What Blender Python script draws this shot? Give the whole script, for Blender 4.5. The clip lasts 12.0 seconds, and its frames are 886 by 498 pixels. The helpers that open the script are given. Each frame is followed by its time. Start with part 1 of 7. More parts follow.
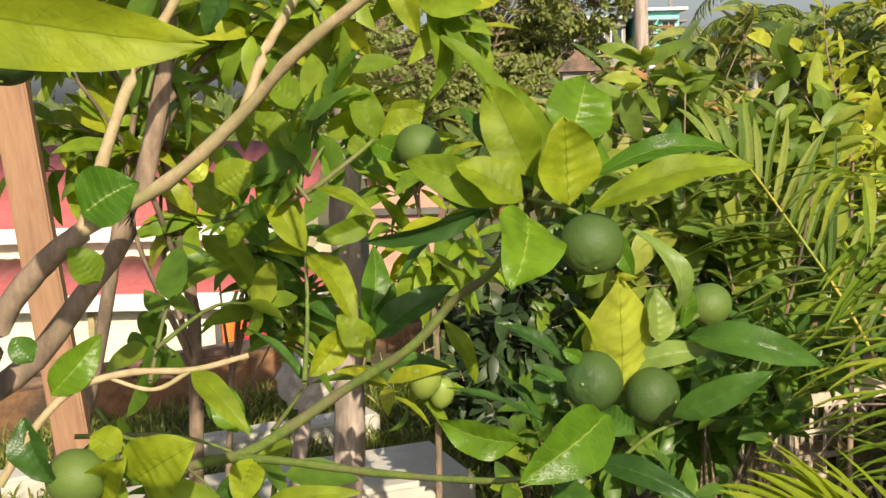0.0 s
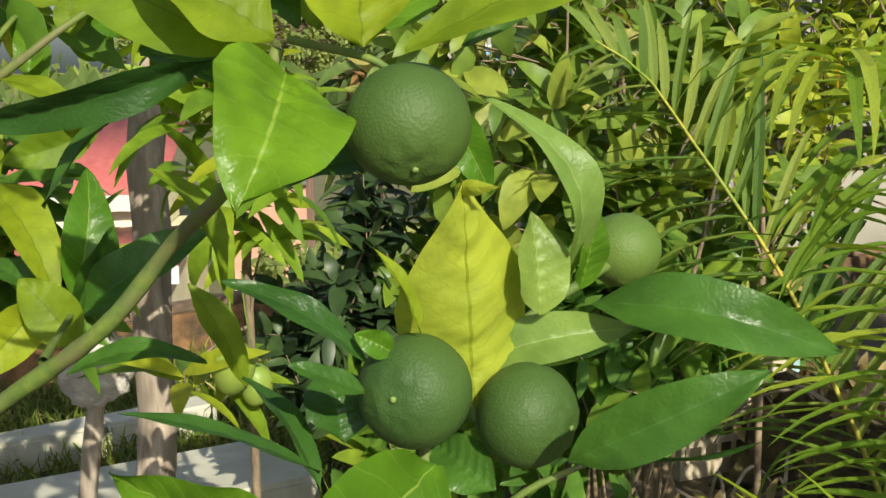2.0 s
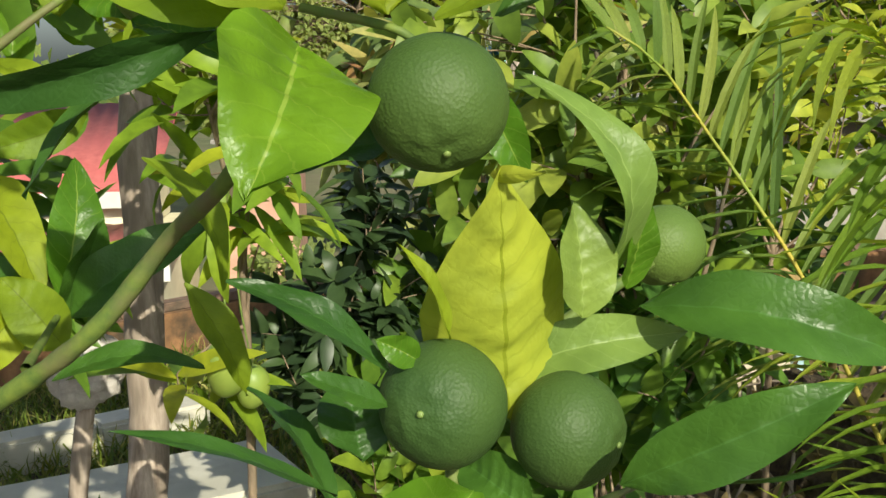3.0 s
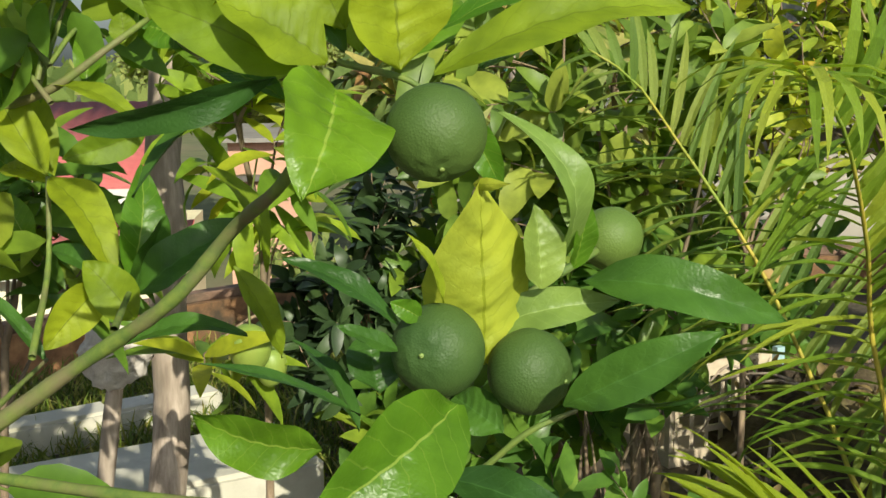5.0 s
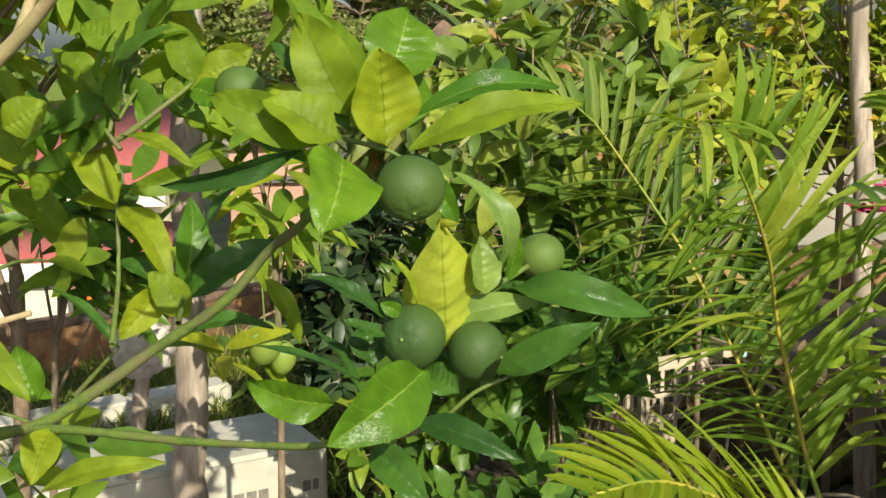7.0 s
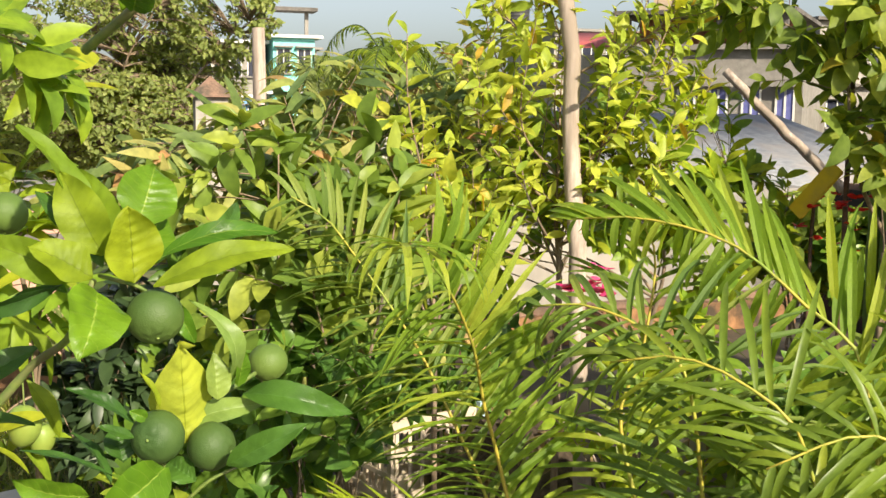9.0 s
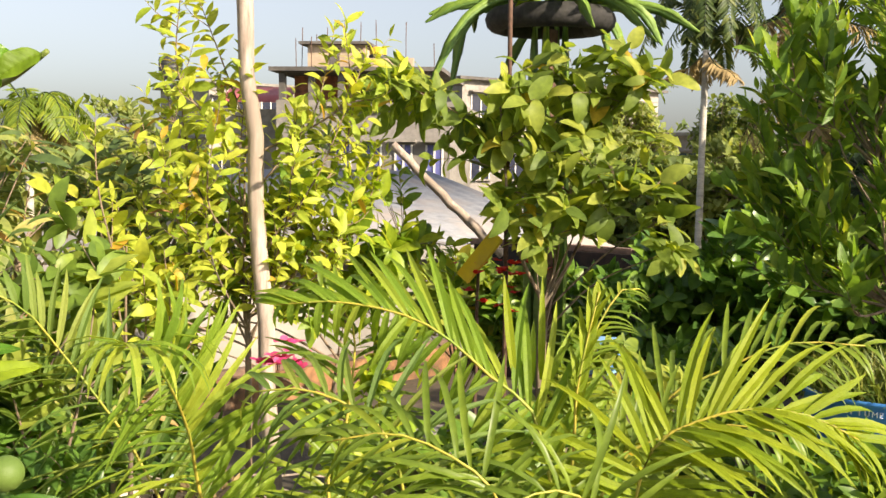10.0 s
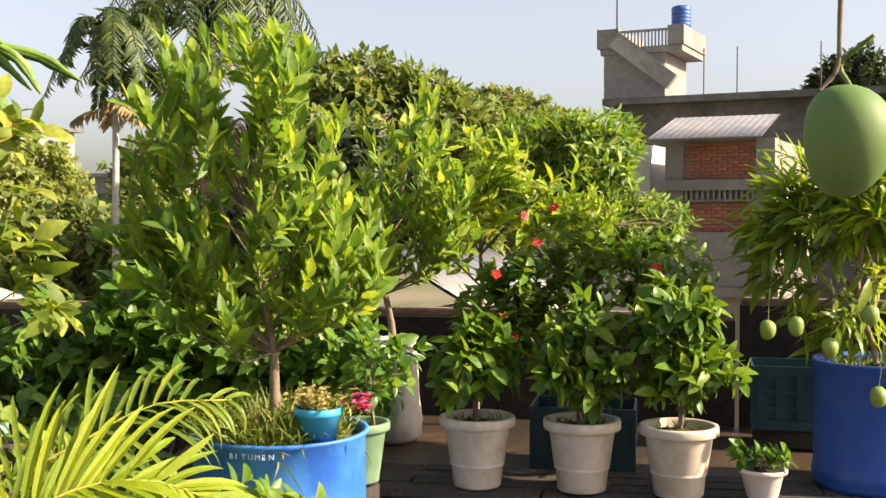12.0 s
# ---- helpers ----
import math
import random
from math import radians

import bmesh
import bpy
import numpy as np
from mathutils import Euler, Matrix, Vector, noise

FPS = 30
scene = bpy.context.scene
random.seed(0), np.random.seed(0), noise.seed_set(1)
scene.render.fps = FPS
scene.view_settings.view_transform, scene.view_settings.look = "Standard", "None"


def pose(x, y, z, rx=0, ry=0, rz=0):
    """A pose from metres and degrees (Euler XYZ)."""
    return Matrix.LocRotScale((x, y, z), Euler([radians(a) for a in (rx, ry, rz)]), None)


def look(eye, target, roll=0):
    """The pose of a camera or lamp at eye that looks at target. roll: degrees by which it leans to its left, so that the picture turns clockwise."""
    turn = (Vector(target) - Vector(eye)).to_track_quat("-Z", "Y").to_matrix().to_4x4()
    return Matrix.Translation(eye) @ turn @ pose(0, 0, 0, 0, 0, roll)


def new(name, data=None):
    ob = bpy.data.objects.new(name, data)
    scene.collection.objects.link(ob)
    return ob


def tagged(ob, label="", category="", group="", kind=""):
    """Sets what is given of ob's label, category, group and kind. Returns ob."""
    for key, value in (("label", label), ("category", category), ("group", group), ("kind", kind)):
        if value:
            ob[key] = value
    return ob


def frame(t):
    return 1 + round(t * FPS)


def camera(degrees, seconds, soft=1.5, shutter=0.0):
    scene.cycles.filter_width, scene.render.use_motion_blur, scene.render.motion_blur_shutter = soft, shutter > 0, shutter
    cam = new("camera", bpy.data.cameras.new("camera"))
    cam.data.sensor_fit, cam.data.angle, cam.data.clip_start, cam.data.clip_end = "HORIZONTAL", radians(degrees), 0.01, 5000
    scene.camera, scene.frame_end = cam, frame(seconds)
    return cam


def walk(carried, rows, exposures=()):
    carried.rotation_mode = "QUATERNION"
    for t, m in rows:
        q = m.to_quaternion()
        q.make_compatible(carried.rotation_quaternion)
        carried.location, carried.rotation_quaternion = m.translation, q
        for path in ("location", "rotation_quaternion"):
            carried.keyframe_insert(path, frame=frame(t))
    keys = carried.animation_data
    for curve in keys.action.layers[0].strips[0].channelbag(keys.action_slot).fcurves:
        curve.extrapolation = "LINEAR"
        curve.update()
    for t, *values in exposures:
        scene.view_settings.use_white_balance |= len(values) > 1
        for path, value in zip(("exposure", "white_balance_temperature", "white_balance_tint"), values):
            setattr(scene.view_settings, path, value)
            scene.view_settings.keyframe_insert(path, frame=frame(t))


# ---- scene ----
cam = camera(43.8, 12.0)
PATH = [
    (0, (0.197, 0.255, 1.418), (0.137, 2.234, 1.135), -1.5),
    (0.5, (0.229, 0.489, 1.366), (0.211, 2.464, 1.05), -1.4),
    (1, (0.248, 0.643, 1.356), (0.327, 2.613, 1.021), -1.0),
    (1.5, (0.27, 0.729, 1.319), (0.412, 2.695, 0.981), -0.7),
    (2, (0.286, 0.808, 1.288), (0.448, 2.774, 0.958), -0.9),
    (2.5, (0.28, 0.88, 1.276), (0.455, 2.844, 0.939), -1.0),
    (4.5, (0.258, 0.765, 1.283), (0.43, 2.731, 0.955), -0.5),
    (5, (0.258, 0.674, 1.303), (0.43, 2.638, 0.967), -0.4),
    (5.5, (0.258, 0.575, 1.328), (0.433, 2.539, 0.994), -0.4),
    (6, (0.257, 0.49, 1.343), (0.431, 2.453, 1.003), -0.4),
    (6.5, (0.253, 0.418, 1.356), (0.426, 2.38, 1.01), -0.5),
    (8.3, (0.273, 0.154, 1.455), (0.523, 2.116, 1.161), 0.2),
    (8.5, (0.287, 0.131, 1.463), (0.617, 2.083, 1.18), 0.5),
    (8.8, (0.29, 0.094, 1.472), (0.759, 2.023, 1.228), 0.4),
    (9, (0.265, 0.067, 1.502), (0.847, 1.965, 1.256), 0.9),
    (9.2, (0.234, 0.044, 1.53), (0.929, 1.905, 1.304), 0.9),
    (9.5, (0.18, 0.011, 1.559), (1.051, 1.801, 1.368), 0.8),
    (10, (0.115, -0.028, 1.589), (1.249, 1.612, 1.444), 0.8),
    (10.4, (0.127, -0.045, 1.599), (1.423, 1.474, 1.481), 0.7),
    (10.5, (0.129, -0.018, 1.615), (1.479, 1.453, 1.496), 0.3),
    (11, (0.207, -0.024, 1.602), (1.759, 1.233, 1.503), 0.4),
    (11.5, (0.24, -0.07, 1.616), (1.948, 0.966, 1.533), 0.3),
    (12, (0.239, -0.121, 1.64), (2.033, 0.76, 1.573), -0.1),
]
walk(cam, [(t, look(eye, target, roll)) for t, eye, target, roll in PATH], [(0, 0.36, 6850, 13), (1.0, 0.32, 6700, 10), (2.0, 0.29, 6400, 0), (4.5, 0.29, 6400, 0), (6.7, 0.29, 6450, 1), (8.5, 0.62, 6700, 7), (9.5, 0.92, 6900, 12), (10.5, 1.1, 7100, 16), (11.5, 1.25, 7150, 17), (12, 1.3, 7150, 17)])

# ---- world, sun, exposure ----
SUN_AZ, SUN_EL = 164.0, 30.0          # clockwise from +y, and above the horizon
world = bpy.data.worlds.new("sky")
scene.world = world
world.use_nodes = True
wn = world.node_tree
sky = wn.nodes.new("ShaderNodeTexSky")
sky.sky_type = "NISHITA"
sky.sun_disc = False
sky.sun_elevation = radians(SUN_EL)
sky.sun_rotation = radians(SUN_AZ)
sky.altitude = 0
sky.air_density, sky.dust_density, sky.ozone_density = 1.0, 2.6, 3.4
haze = wn.nodes.new("ShaderNodeHueSaturation")
haze.inputs["Saturation"].default_value = 0.58
haze.inputs["Value"].default_value = 0.9
wn.links.new(sky.outputs[0], haze.inputs["Color"])
wn.links.new(haze.outputs[0], wn.nodes["Background"].inputs[0])
wn.nodes["Background"].inputs[1].default_value = 0.11
sun_data = bpy.data.lights.new("sun", "SUN")
sun_data.energy, sun_data.angle, sun_data.color = 5.0, radians(0.6), (1.0, 0.9, 0.72)
sun = new("sun", sun_data)
sa, se = radians(SUN_AZ), radians(SUN_EL)
to_sun = Vector((math.sin(sa) * math.cos(se), math.cos(sa) * math.cos(se), math.sin(se)))
sun.matrix_world = look(to_sun * 30, (0, 0, 0))

rng = np.random.default_rng(7)


# ---- materials ----
def nodes_of(name):
    m = bpy.data.materials.new(name)
    m.use_nodes = True
    nt = m.node_tree
    return m, nt, nt.nodes["Principled BSDF"]


def add(nt, kind, **values):
    n = nt.nodes.new(kind)
    for key, v in values.items():
        n.inputs[key.replace("_", " ")].default_value = v
    return n


def ramp(nt, stops, fac):
    r = nt.nodes.new("ShaderNodeValToRGB")
    while len(r.color_ramp.elements) < len(stops):
        r.color_ramp.elements.new(0.5)
    for e, (at, c) in zip(r.color_ramp.elements, stops):
        e.position, e.color = at, (*c, 1)
    nt.links.new(fac, r.inputs[0])
    return r.outputs[0]


def mixed(nt, a, b, fac, mode="MIX"):
    n = nt.nodes.new("ShaderNodeMix")
    n.data_type, n.blend_type = "RGBA", mode
    for value, sock in ((fac, n.inputs[0]), (a, n.inputs[6]), (b, n.inputs[7])):
        if isinstance(value, (int, float)):
            sock.default_value = value
        elif isinstance(value, tuple):
            sock.default_value = (*value, 1)
        else:
            nt.links.new(value, sock)
    return n.outputs[2]


def calc(nt, op, a, b=0.0):
    n = nt.nodes.new("ShaderNodeMath")
    n.operation = op
    for value, sock in ((a, n.inputs[0]), (b, n.inputs[1])):
        if isinstance(value, (int, float)):
            sock.default_value = value
        else:
            nt.links.new(value, sock)
    return n.outputs[0]


def bump(nt, bsdf, height, strength, distance):
    b = add(nt, "ShaderNodeBump", Strength=strength, Distance=distance)
    nt.links.new(height, b.inputs["Height"])
    nt.links.new(b.outputs[0], bsdf.inputs["Normal"])


def leaf_mat(name, stops, glow=0.35, rough=0.38, veins=0.0, pieces=False, vein_colour=(0.42, 0.5, 0.12)):
    """Leaf: colours spread leaf by leaf, light passing through, pale midrib and side veins."""
    stops = [(at, (min(r * (1.08 if pieces else 1.17) + 0.006, g * 0.95), g, b) if g > r else (r, g, b)) for at, (r, g, b) in stops]
    m, nt, p = nodes_of(name)
    if pieces:
        rand = nt.nodes.new("ShaderNodeObjectInfo").outputs["Random"]
    else:
        rand = nt.nodes.new("ShaderNodeNewGeometry").outputs["Random Per Island"]
    col = ramp(nt, stops, rand)
    tex = nt.nodes.new("ShaderNodeTexCoord")
    n1 = add(nt, "ShaderNodeTexNoise", Scale=38.0, Detail=3.0)
    nt.links.new(tex.outputs["Object"], n1.inputs["Vector"])
    col = mixed(nt, col, ramp(nt, [(0.3, (0.62, 0.66, 0.6)), (0.7, (1.15, 1.12, 1.0))], n1.outputs[0]), 0.8, "MULTIPLY")
    if veins > 0:
        uv = nt.nodes.new("ShaderNodeUVMap")
        sep = nt.nodes.new("ShaderNodeSeparateXYZ")
        nt.links.new(uv.outputs[0], sep.inputs[0])
        across = calc(nt, "ABSOLUTE", sep.outputs[1])
        mid = calc(nt, "LESS_THAN", across, 0.028)
        along = calc(nt, "SUBTRACT", sep.outputs[0], calc(nt, "MULTIPLY", across, 0.16))
        saw = calc(nt, "FRACT", calc(nt, "ADD", calc(nt, "MULTIPLY", along, 8.0), calc(nt, "MULTIPLY", n1.outputs[0], 1.2)))
        side = calc(nt, "LESS_THAN", calc(nt, "ABSOLUTE", calc(nt, "SUBTRACT", saw, 0.5)), 0.035)
        net = add(nt, "ShaderNodeTexVoronoi", Scale=260.0)
        net.feature = "DISTANCE_TO_EDGE"
        nt.links.new(tex.outputs["Object"], net.inputs["Vector"])
        fac = calc(nt, "MAXIMUM", calc(nt, "MULTIPLY", mid, 0.9), calc(nt, "MULTIPLY", side, 0.26))
        col = mixed(nt, col, vein_colour, calc(nt, "MULTIPLY", fac, veins))
        hgt = calc(nt, "ADD", calc(nt, "MULTIPLY", fac, -0.7), calc(nt, "MULTIPLY", net.outputs[0], 0.5))
        bump(nt, p, hgt, 0.55, 0.0012)
    nt.links.new(col, p.inputs["Base Color"])
    p.inputs["Roughness"].default_value = rough
    p.inputs["Specular IOR Level"].default_value = 0.3
    tr = nt.nodes.new("ShaderNodeBsdfTranslucent")
    nt.links.new(mixed(nt, col, (1.15, 1.1, 0.45), 1.0, "MULTIPLY"), tr.inputs[0])
    mx = nt.nodes.new("ShaderNodeMixShader")
    mx.inputs[0].default_value = glow
    nt.links.new(p.outputs[0], mx.inputs[1])
    nt.links.new(tr.outputs[0], mx.inputs[2])
    nt.links.new(mx.outputs[0], nt.nodes["Material Output"].inputs[0])
    return m


def rough_mat(name, a, b, scale=12.0, rough=0.85, relief=0.4, depth=0.004, stain=None, stain_scale=1.6, metal=0.0, stretch=(1, 1, 1), per_piece=0.0, spec=0.4):
    """A weathered surface: two tones at a fine scale, stains at a coarse one, relief."""
    m, nt, p = nodes_of(name)
    tex = nt.nodes.new("ShaderNodeTexCoord")
    mp = add(nt, "ShaderNodeMapping", Scale=stretch)
    nt.links.new(tex.outputs["Object"], mp.inputs[0])
    fine = add(nt, "ShaderNodeTexNoise", Scale=scale, Detail=6.0, Roughness=0.65)
    nt.links.new(mp.outputs[0], fine.inputs["Vector"])
    col = ramp(nt, [(0.32, a), (0.68, b)], fine.outputs[0])
    if stain:
        big = add(nt, "ShaderNodeTexNoise", Scale=stain_scale, Detail=5.0, Roughness=0.6)
        nt.links.new(mp.outputs[0], big.inputs["Vector"])
        f = ramp(nt, [(0.45, (0, 0, 0)), (0.65, (1, 1, 1))], big.outputs[0])
        col = mixed(nt, col, stain, f)
    if per_piece:
        r = nt.nodes.new("ShaderNodeObjectInfo").outputs["Random"]
        v = calc(nt, "ADD", calc(nt, "MULTIPLY", r, per_piece), 1 - per_piece / 2)
        g = nt.nodes.new("ShaderNodeCombineColor")
        for i in range(3):
            nt.links.new(v, g.inputs[i])
        col = mixed(nt, col, g.outputs[0], 1.0, "MULTIPLY")
    nt.links.new(col, p.inputs["Base Color"])
    p.inputs["Roughness"].default_value = rough
    p.inputs["Metallic"].default_value = metal
    p.inputs["Specular IOR Level"].default_value = spec
    bump(nt, p, fine.outputs[0], relief, depth)
    return m


def citrus_skin(name, dark, light):
    m, nt, p = nodes_of(name)
    tex = nt.nodes.new("ShaderNodeTexCoord")
    n = add(nt, "ShaderNodeTexNoise", Scale=9.0, Detail=3.0)
    nt.links.new(tex.outputs["Object"], n.inputs["Vector"])
    col = ramp(nt, [(0.3, dark), (0.72, light)], n.outputs[0])
    pores = add(nt, "ShaderNodeTexVoronoi", Scale=560.0)
    nt.links.new(tex.outputs["Object"], pores.inputs["Vector"])
    col = mixed(nt, col, ramp(nt, [(0.05, (1.35, 1.35, 1.1)), (0.35, (1, 1, 1))], pores.outputs["Distance"]), 0.6, "MULTIPLY")
    wob = add(nt, "ShaderNodeTexNoise", Scale=60.0, Detail=2.0)
    nt.links.new(tex.outputs["Object"], wob.inputs["Vector"])
    nt.links.new(col, p.inputs["Base Color"])
    p.inputs["Roughness"].default_value = 0.56
    p.inputs["Specular IOR Level"].default_value = 0.32
    bump(nt, p, calc(nt, "ADD", pores.outputs["Distance"], calc(nt, "MULTIPLY", wob.outputs[0], 3.4)), 0.26, 0.0013)
    return m


M = {
    "citrus": leaf_mat("citrus_leaf", [(0.0, (0.09, 0.23, 0.04)), (0.55, (0.145, 0.32, 0.045)), (0.85, (0.24, 0.41, 0.05)), (1.0, (0.4, 0.48, 0.06))], 0.58, 0.34),
    "citrus_dark": leaf_mat("citrus_leaf_dark", [(0.0, (0.024, 0.085, 0.018)), (1.0, (0.055, 0.15, 0.022))], 0.2, 0.34, 0.3, True, (0.1, 0.22, 0.06)),
    "citrus_green": leaf_mat("citrus_leaf_green", [(0.0, (0.06, 0.18, 0.016)), (1.0, (0.14, 0.29, 0.018))], 0.38, 0.34, 0.5, True, (0.4, 0.5, 0.1)),
    "citrus_olive": leaf_mat("citrus_leaf_olive", [(0.0, (0.145, 0.27, 0.019)), (1.0, (0.3, 0.4, 0.023))], 0.45, 0.52, 0.6, True, (0.11, 0.15, 0.012)),
    "citrus_yellow": leaf_mat("citrus_leaf_yellow", [(0.0, (0.37, 0.46, 0.055)), (1.0, (0.39, 0.48, 0.055))], 0.3, 0.42, 0.9, True, (0.22, 0.27, 0.015)),
    "citrus_pale": leaf_mat("citrus_leaf_pale", [(0.0, (0.13, 0.25, 0.06)), (1.0, (0.24, 0.35, 0.08))], 0.28, 0.4, 0.5, True, (0.36, 0.46, 0.16)),
    "mango": leaf_mat("mango_leaf", [(0.0, (0.035, 0.1, 0.035)), (0.6, (0.08, 0.18, 0.035)), (0.9, (0.17, 0.27, 0.04)), (1.0, (0.3, 0.17, 0.06))], 0.22, 0.4),
    "mango_dry": leaf_mat("mango_leaf_mixed", [(0.0, (0.08, 0.16, 0.06)), (0.45, (0.16, 0.27, 0.08)), (0.75, (0.32, 0.4, 0.12)), (0.92, (0.48, 0.45, 0.16)), (1.0, (0.5, 0.25, 0.12))], 0.4, 0.5),
    "mango_light": leaf_mat("mango_leaf_light", [(0.0, (0.13, 0.28, 0.035)), (0.6, (0.25, 0.43, 0.04)), (1.0, (0.38, 0.48, 0.04))], 0.48, 0.4),
    "gold": leaf_mat("golden_leaf", [(0.0, (0.24, 0.4, 0.05)), (0.4, (0.38, 0.53, 0.07)), (0.93, (0.5, 0.62, 0.09)), (1.0, (0.6, 0.36, 0.06))], 0.5, 0.45),
    "guava": leaf_mat("guava_leaf", [(0.0, (0.13, 0.24, 0.055)), (0.55, (0.23, 0.37, 0.07)), (0.9, (0.38, 0.5, 0.1)), (0.97, (0.46, 0.54, 0.1)), (1.0, (0.55, 0.38, 0.05))], 0.58, 0.48),
    "hibiscus": leaf_mat("hibiscus_leaf", [(0.0, (0.06, 0.17, 0.04)), (0.7, (0.12, 0.28, 0.05)), (1.0, (0.2, 0.37, 0.055))], 0.46, 0.3),
    "potted": leaf_mat("potted_leaf", [(0.0, (0.065, 0.17, 0.03)), (0.7, (0.13, 0.28, 0.035)), (1.0, (0.24, 0.37, 0.045))], 0.38, 0.34),
    "curry": leaf_mat("curry_leaf", [(0.0, (0.018, 0.05, 0.025)), (1.0, (0.045, 0.1, 0.035))], 0.16, 0.4),
    "palm": leaf_mat("palm_leaf", [(0.0, (0.11, 0.21, 0.035)), (0.6, (0.18, 0.31, 0.04)), (1.0, (0.3, 0.41, 0.05))], 0.48, 0.36),
    "palm_piece": leaf_mat("palm_leaf_piece", [(0.0, (0.17, 0.32, 0.04)), (0.6, (0.27, 0.43, 0.05)), (1.0, (0.41, 0.52, 0.07))], 0.52, 0.36, 0.25, True, (0.3, 0.4, 0.05)),
    # Darker, greyer copy of the palm leaf: shade on the lower fronds put into colour.
    "palm_shade": leaf_mat("palm_leaf_shaded", [(0.0, (0.1, 0.2, 0.05)), (0.6, (0.17, 0.29, 0.06)), (1.0, (0.3, 0.38, 0.08))], 0.45, 0.4, 0.25, True, (0.2, 0.28, 0.06)),
    "palm_lime": leaf_mat("palm_leaf_lime", [(0.0, (0.2, 0.32, 0.02)), (1.0, (0.31, 0.41, 0.026))], 0.42, 0.38, 0.25, True, (0.4, 0.5, 0.03)),
    "far": leaf_mat("far_leaf", [(0.0, (0.08, 0.15, 0.045)), (0.7, (0.16, 0.26, 0.07)), (1.0, (0.27, 0.35, 0.1))], 0.4, 0.6),
    "far_light": leaf_mat("far_leaf_light", [(0.0, (0.17, 0.26, 0.09)), (0.7, (0.28, 0.4, 0.13)), (1.0, (0.38, 0.48, 0.18))], 0.52, 0.6),
    "far_dark": leaf_mat("far_leaf_dark", [(0.0, (0.015, 0.045, 0.02)), (1.0, (0.05, 0.1, 0.035))], 0.18, 0.5),
    "dry_frond": leaf_mat("dry_frond", [(0.0, (0.22, 0.16, 0.08)), (1.0, (0.4, 0.3, 0.15))], 0.2, 0.7),
    "grass": leaf_mat("grass_blade", [(0.0, (0.06, 0.13, 0.02)), (0.6, (0.14, 0.22, 0.03)), (1.0, (0.4, 0.36, 0.12))], 0.25, 0.5),
    "cactus": leaf_mat("cactus_stem", [(0.0, (0.06, 0.17, 0.05)), (0.6, (0.14, 0.28, 0.05)), (1.0, (0.2, 0.34, 0.05))], 0.12, 0.5),
    "red_petal": leaf_mat("red_petal", [(0.0, (0.6, 0.01, 0.02)), (1.0, (0.75, 0.05, 0.03))], 0.3, 0.5),
    "pink_petal": leaf_mat("pink_petal", [(0.0, (0.6, 0.04, 0.2)), (1.0, (0.75, 0.15, 0.35))], 0.3, 0.5),
    "amber_petal": leaf_mat("amber_petal", [(0.0, (0.34, 0.34, 0.12)), (0.6, (0.56, 0.45, 0.2)), (1.0, (0.58, 0.34, 0.22))], 0.3, 0.5),
    "cream_petal": leaf_mat("cream_petal", [(0.0, (0.6, 0.52, 0.35)), (1.0, (0.75, 0.68, 0.5))], 0.3, 0.5),
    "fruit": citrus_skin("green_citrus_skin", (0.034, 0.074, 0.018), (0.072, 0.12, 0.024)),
    # Lit copy of the fruit skin above: sunlight put into its colours.
    "fruit_lit": citrus_skin("lit_citrus_skin", (0.075, 0.13, 0.026), (0.125, 0.185, 0.034)),
    "mango_young": rough_mat("young_mango_skin", (0.17, 0.25, 0.05), (0.24, 0.33, 0.065), 30, 0.45, 0.1, 0.002, (0.22, 0.28, 0.05), 8),
    "mango_fruit": rough_mat("mango_skin", (0.075, 0.15, 0.035), (0.105, 0.185, 0.042), 60, 0.62, 0.1, 0.002, (0.12, 0.19, 0.05), 6),
    "bark": rough_mat("bark", (0.16, 0.11, 0.075), (0.34, 0.25, 0.17), 60, 0.9, 0.7, 0.003, (0.1, 0.085, 0.06), 9, stretch=(1, 1, 0.35)),
    "bark_pale": rough_mat("bark_pale", (0.3, 0.22, 0.12), (0.5, 0.39, 0.23), 55, 0.85, 0.5, 0.002, (0.26, 0.25, 0.1), 10),
    "twig": rough_mat("green_twig", (0.075, 0.13, 0.028), (0.17, 0.22, 0.04), 70, 0.65, 0.5, 0.0015, (0.16, 0.14, 0.07), 14),
    "rachis": rough_mat("palm_rachis", (0.32, 0.27, 0.04), (0.5, 0.4, 0.06), 30, 0.5, 0.2, 0.001, (0.2, 0.28, 0.04), 7),
    "palm_trunk": rough_mat("palm_trunk", (0.36, 0.34, 0.3), (0.55, 0.52, 0.46), 14, 0.9, 0.5, 0.01, (0.28, 0.27, 0.24), 2, stretch=(1, 1, 4)),
    "pole": rough_mat("weathered_pole", (0.2, 0.15, 0.12), (0.58, 0.48, 0.41), 45, 0.9, 0.6, 0.003, (0.26, 0.21, 0.17), 8, stretch=(1, 1, 0.15)),
    "post_brown": rough_mat("brown_timber", (0.22, 0.12, 0.07), (0.36, 0.21, 0.12), 60, 0.85, 0.5, 0.002, (0.24, 0.14, 0.08), 7, stretch=(1, 1, 0.12)),
    "timber": rough_mat("old_timber", (0.03, 0.024, 0.019), (0.085, 0.066, 0.05), 50, 0.8, 0.6, 0.004, (0.03, 0.028, 0.024), 4, stretch=(1, 0.15, 1)),
    "roof_floor": rough_mat("roof_concrete", (0.06, 0.047, 0.034), (0.125, 0.098, 0.068), 22, 0.75, 0.5, 0.005, (0.05, 0.05, 0.035), 1.3),
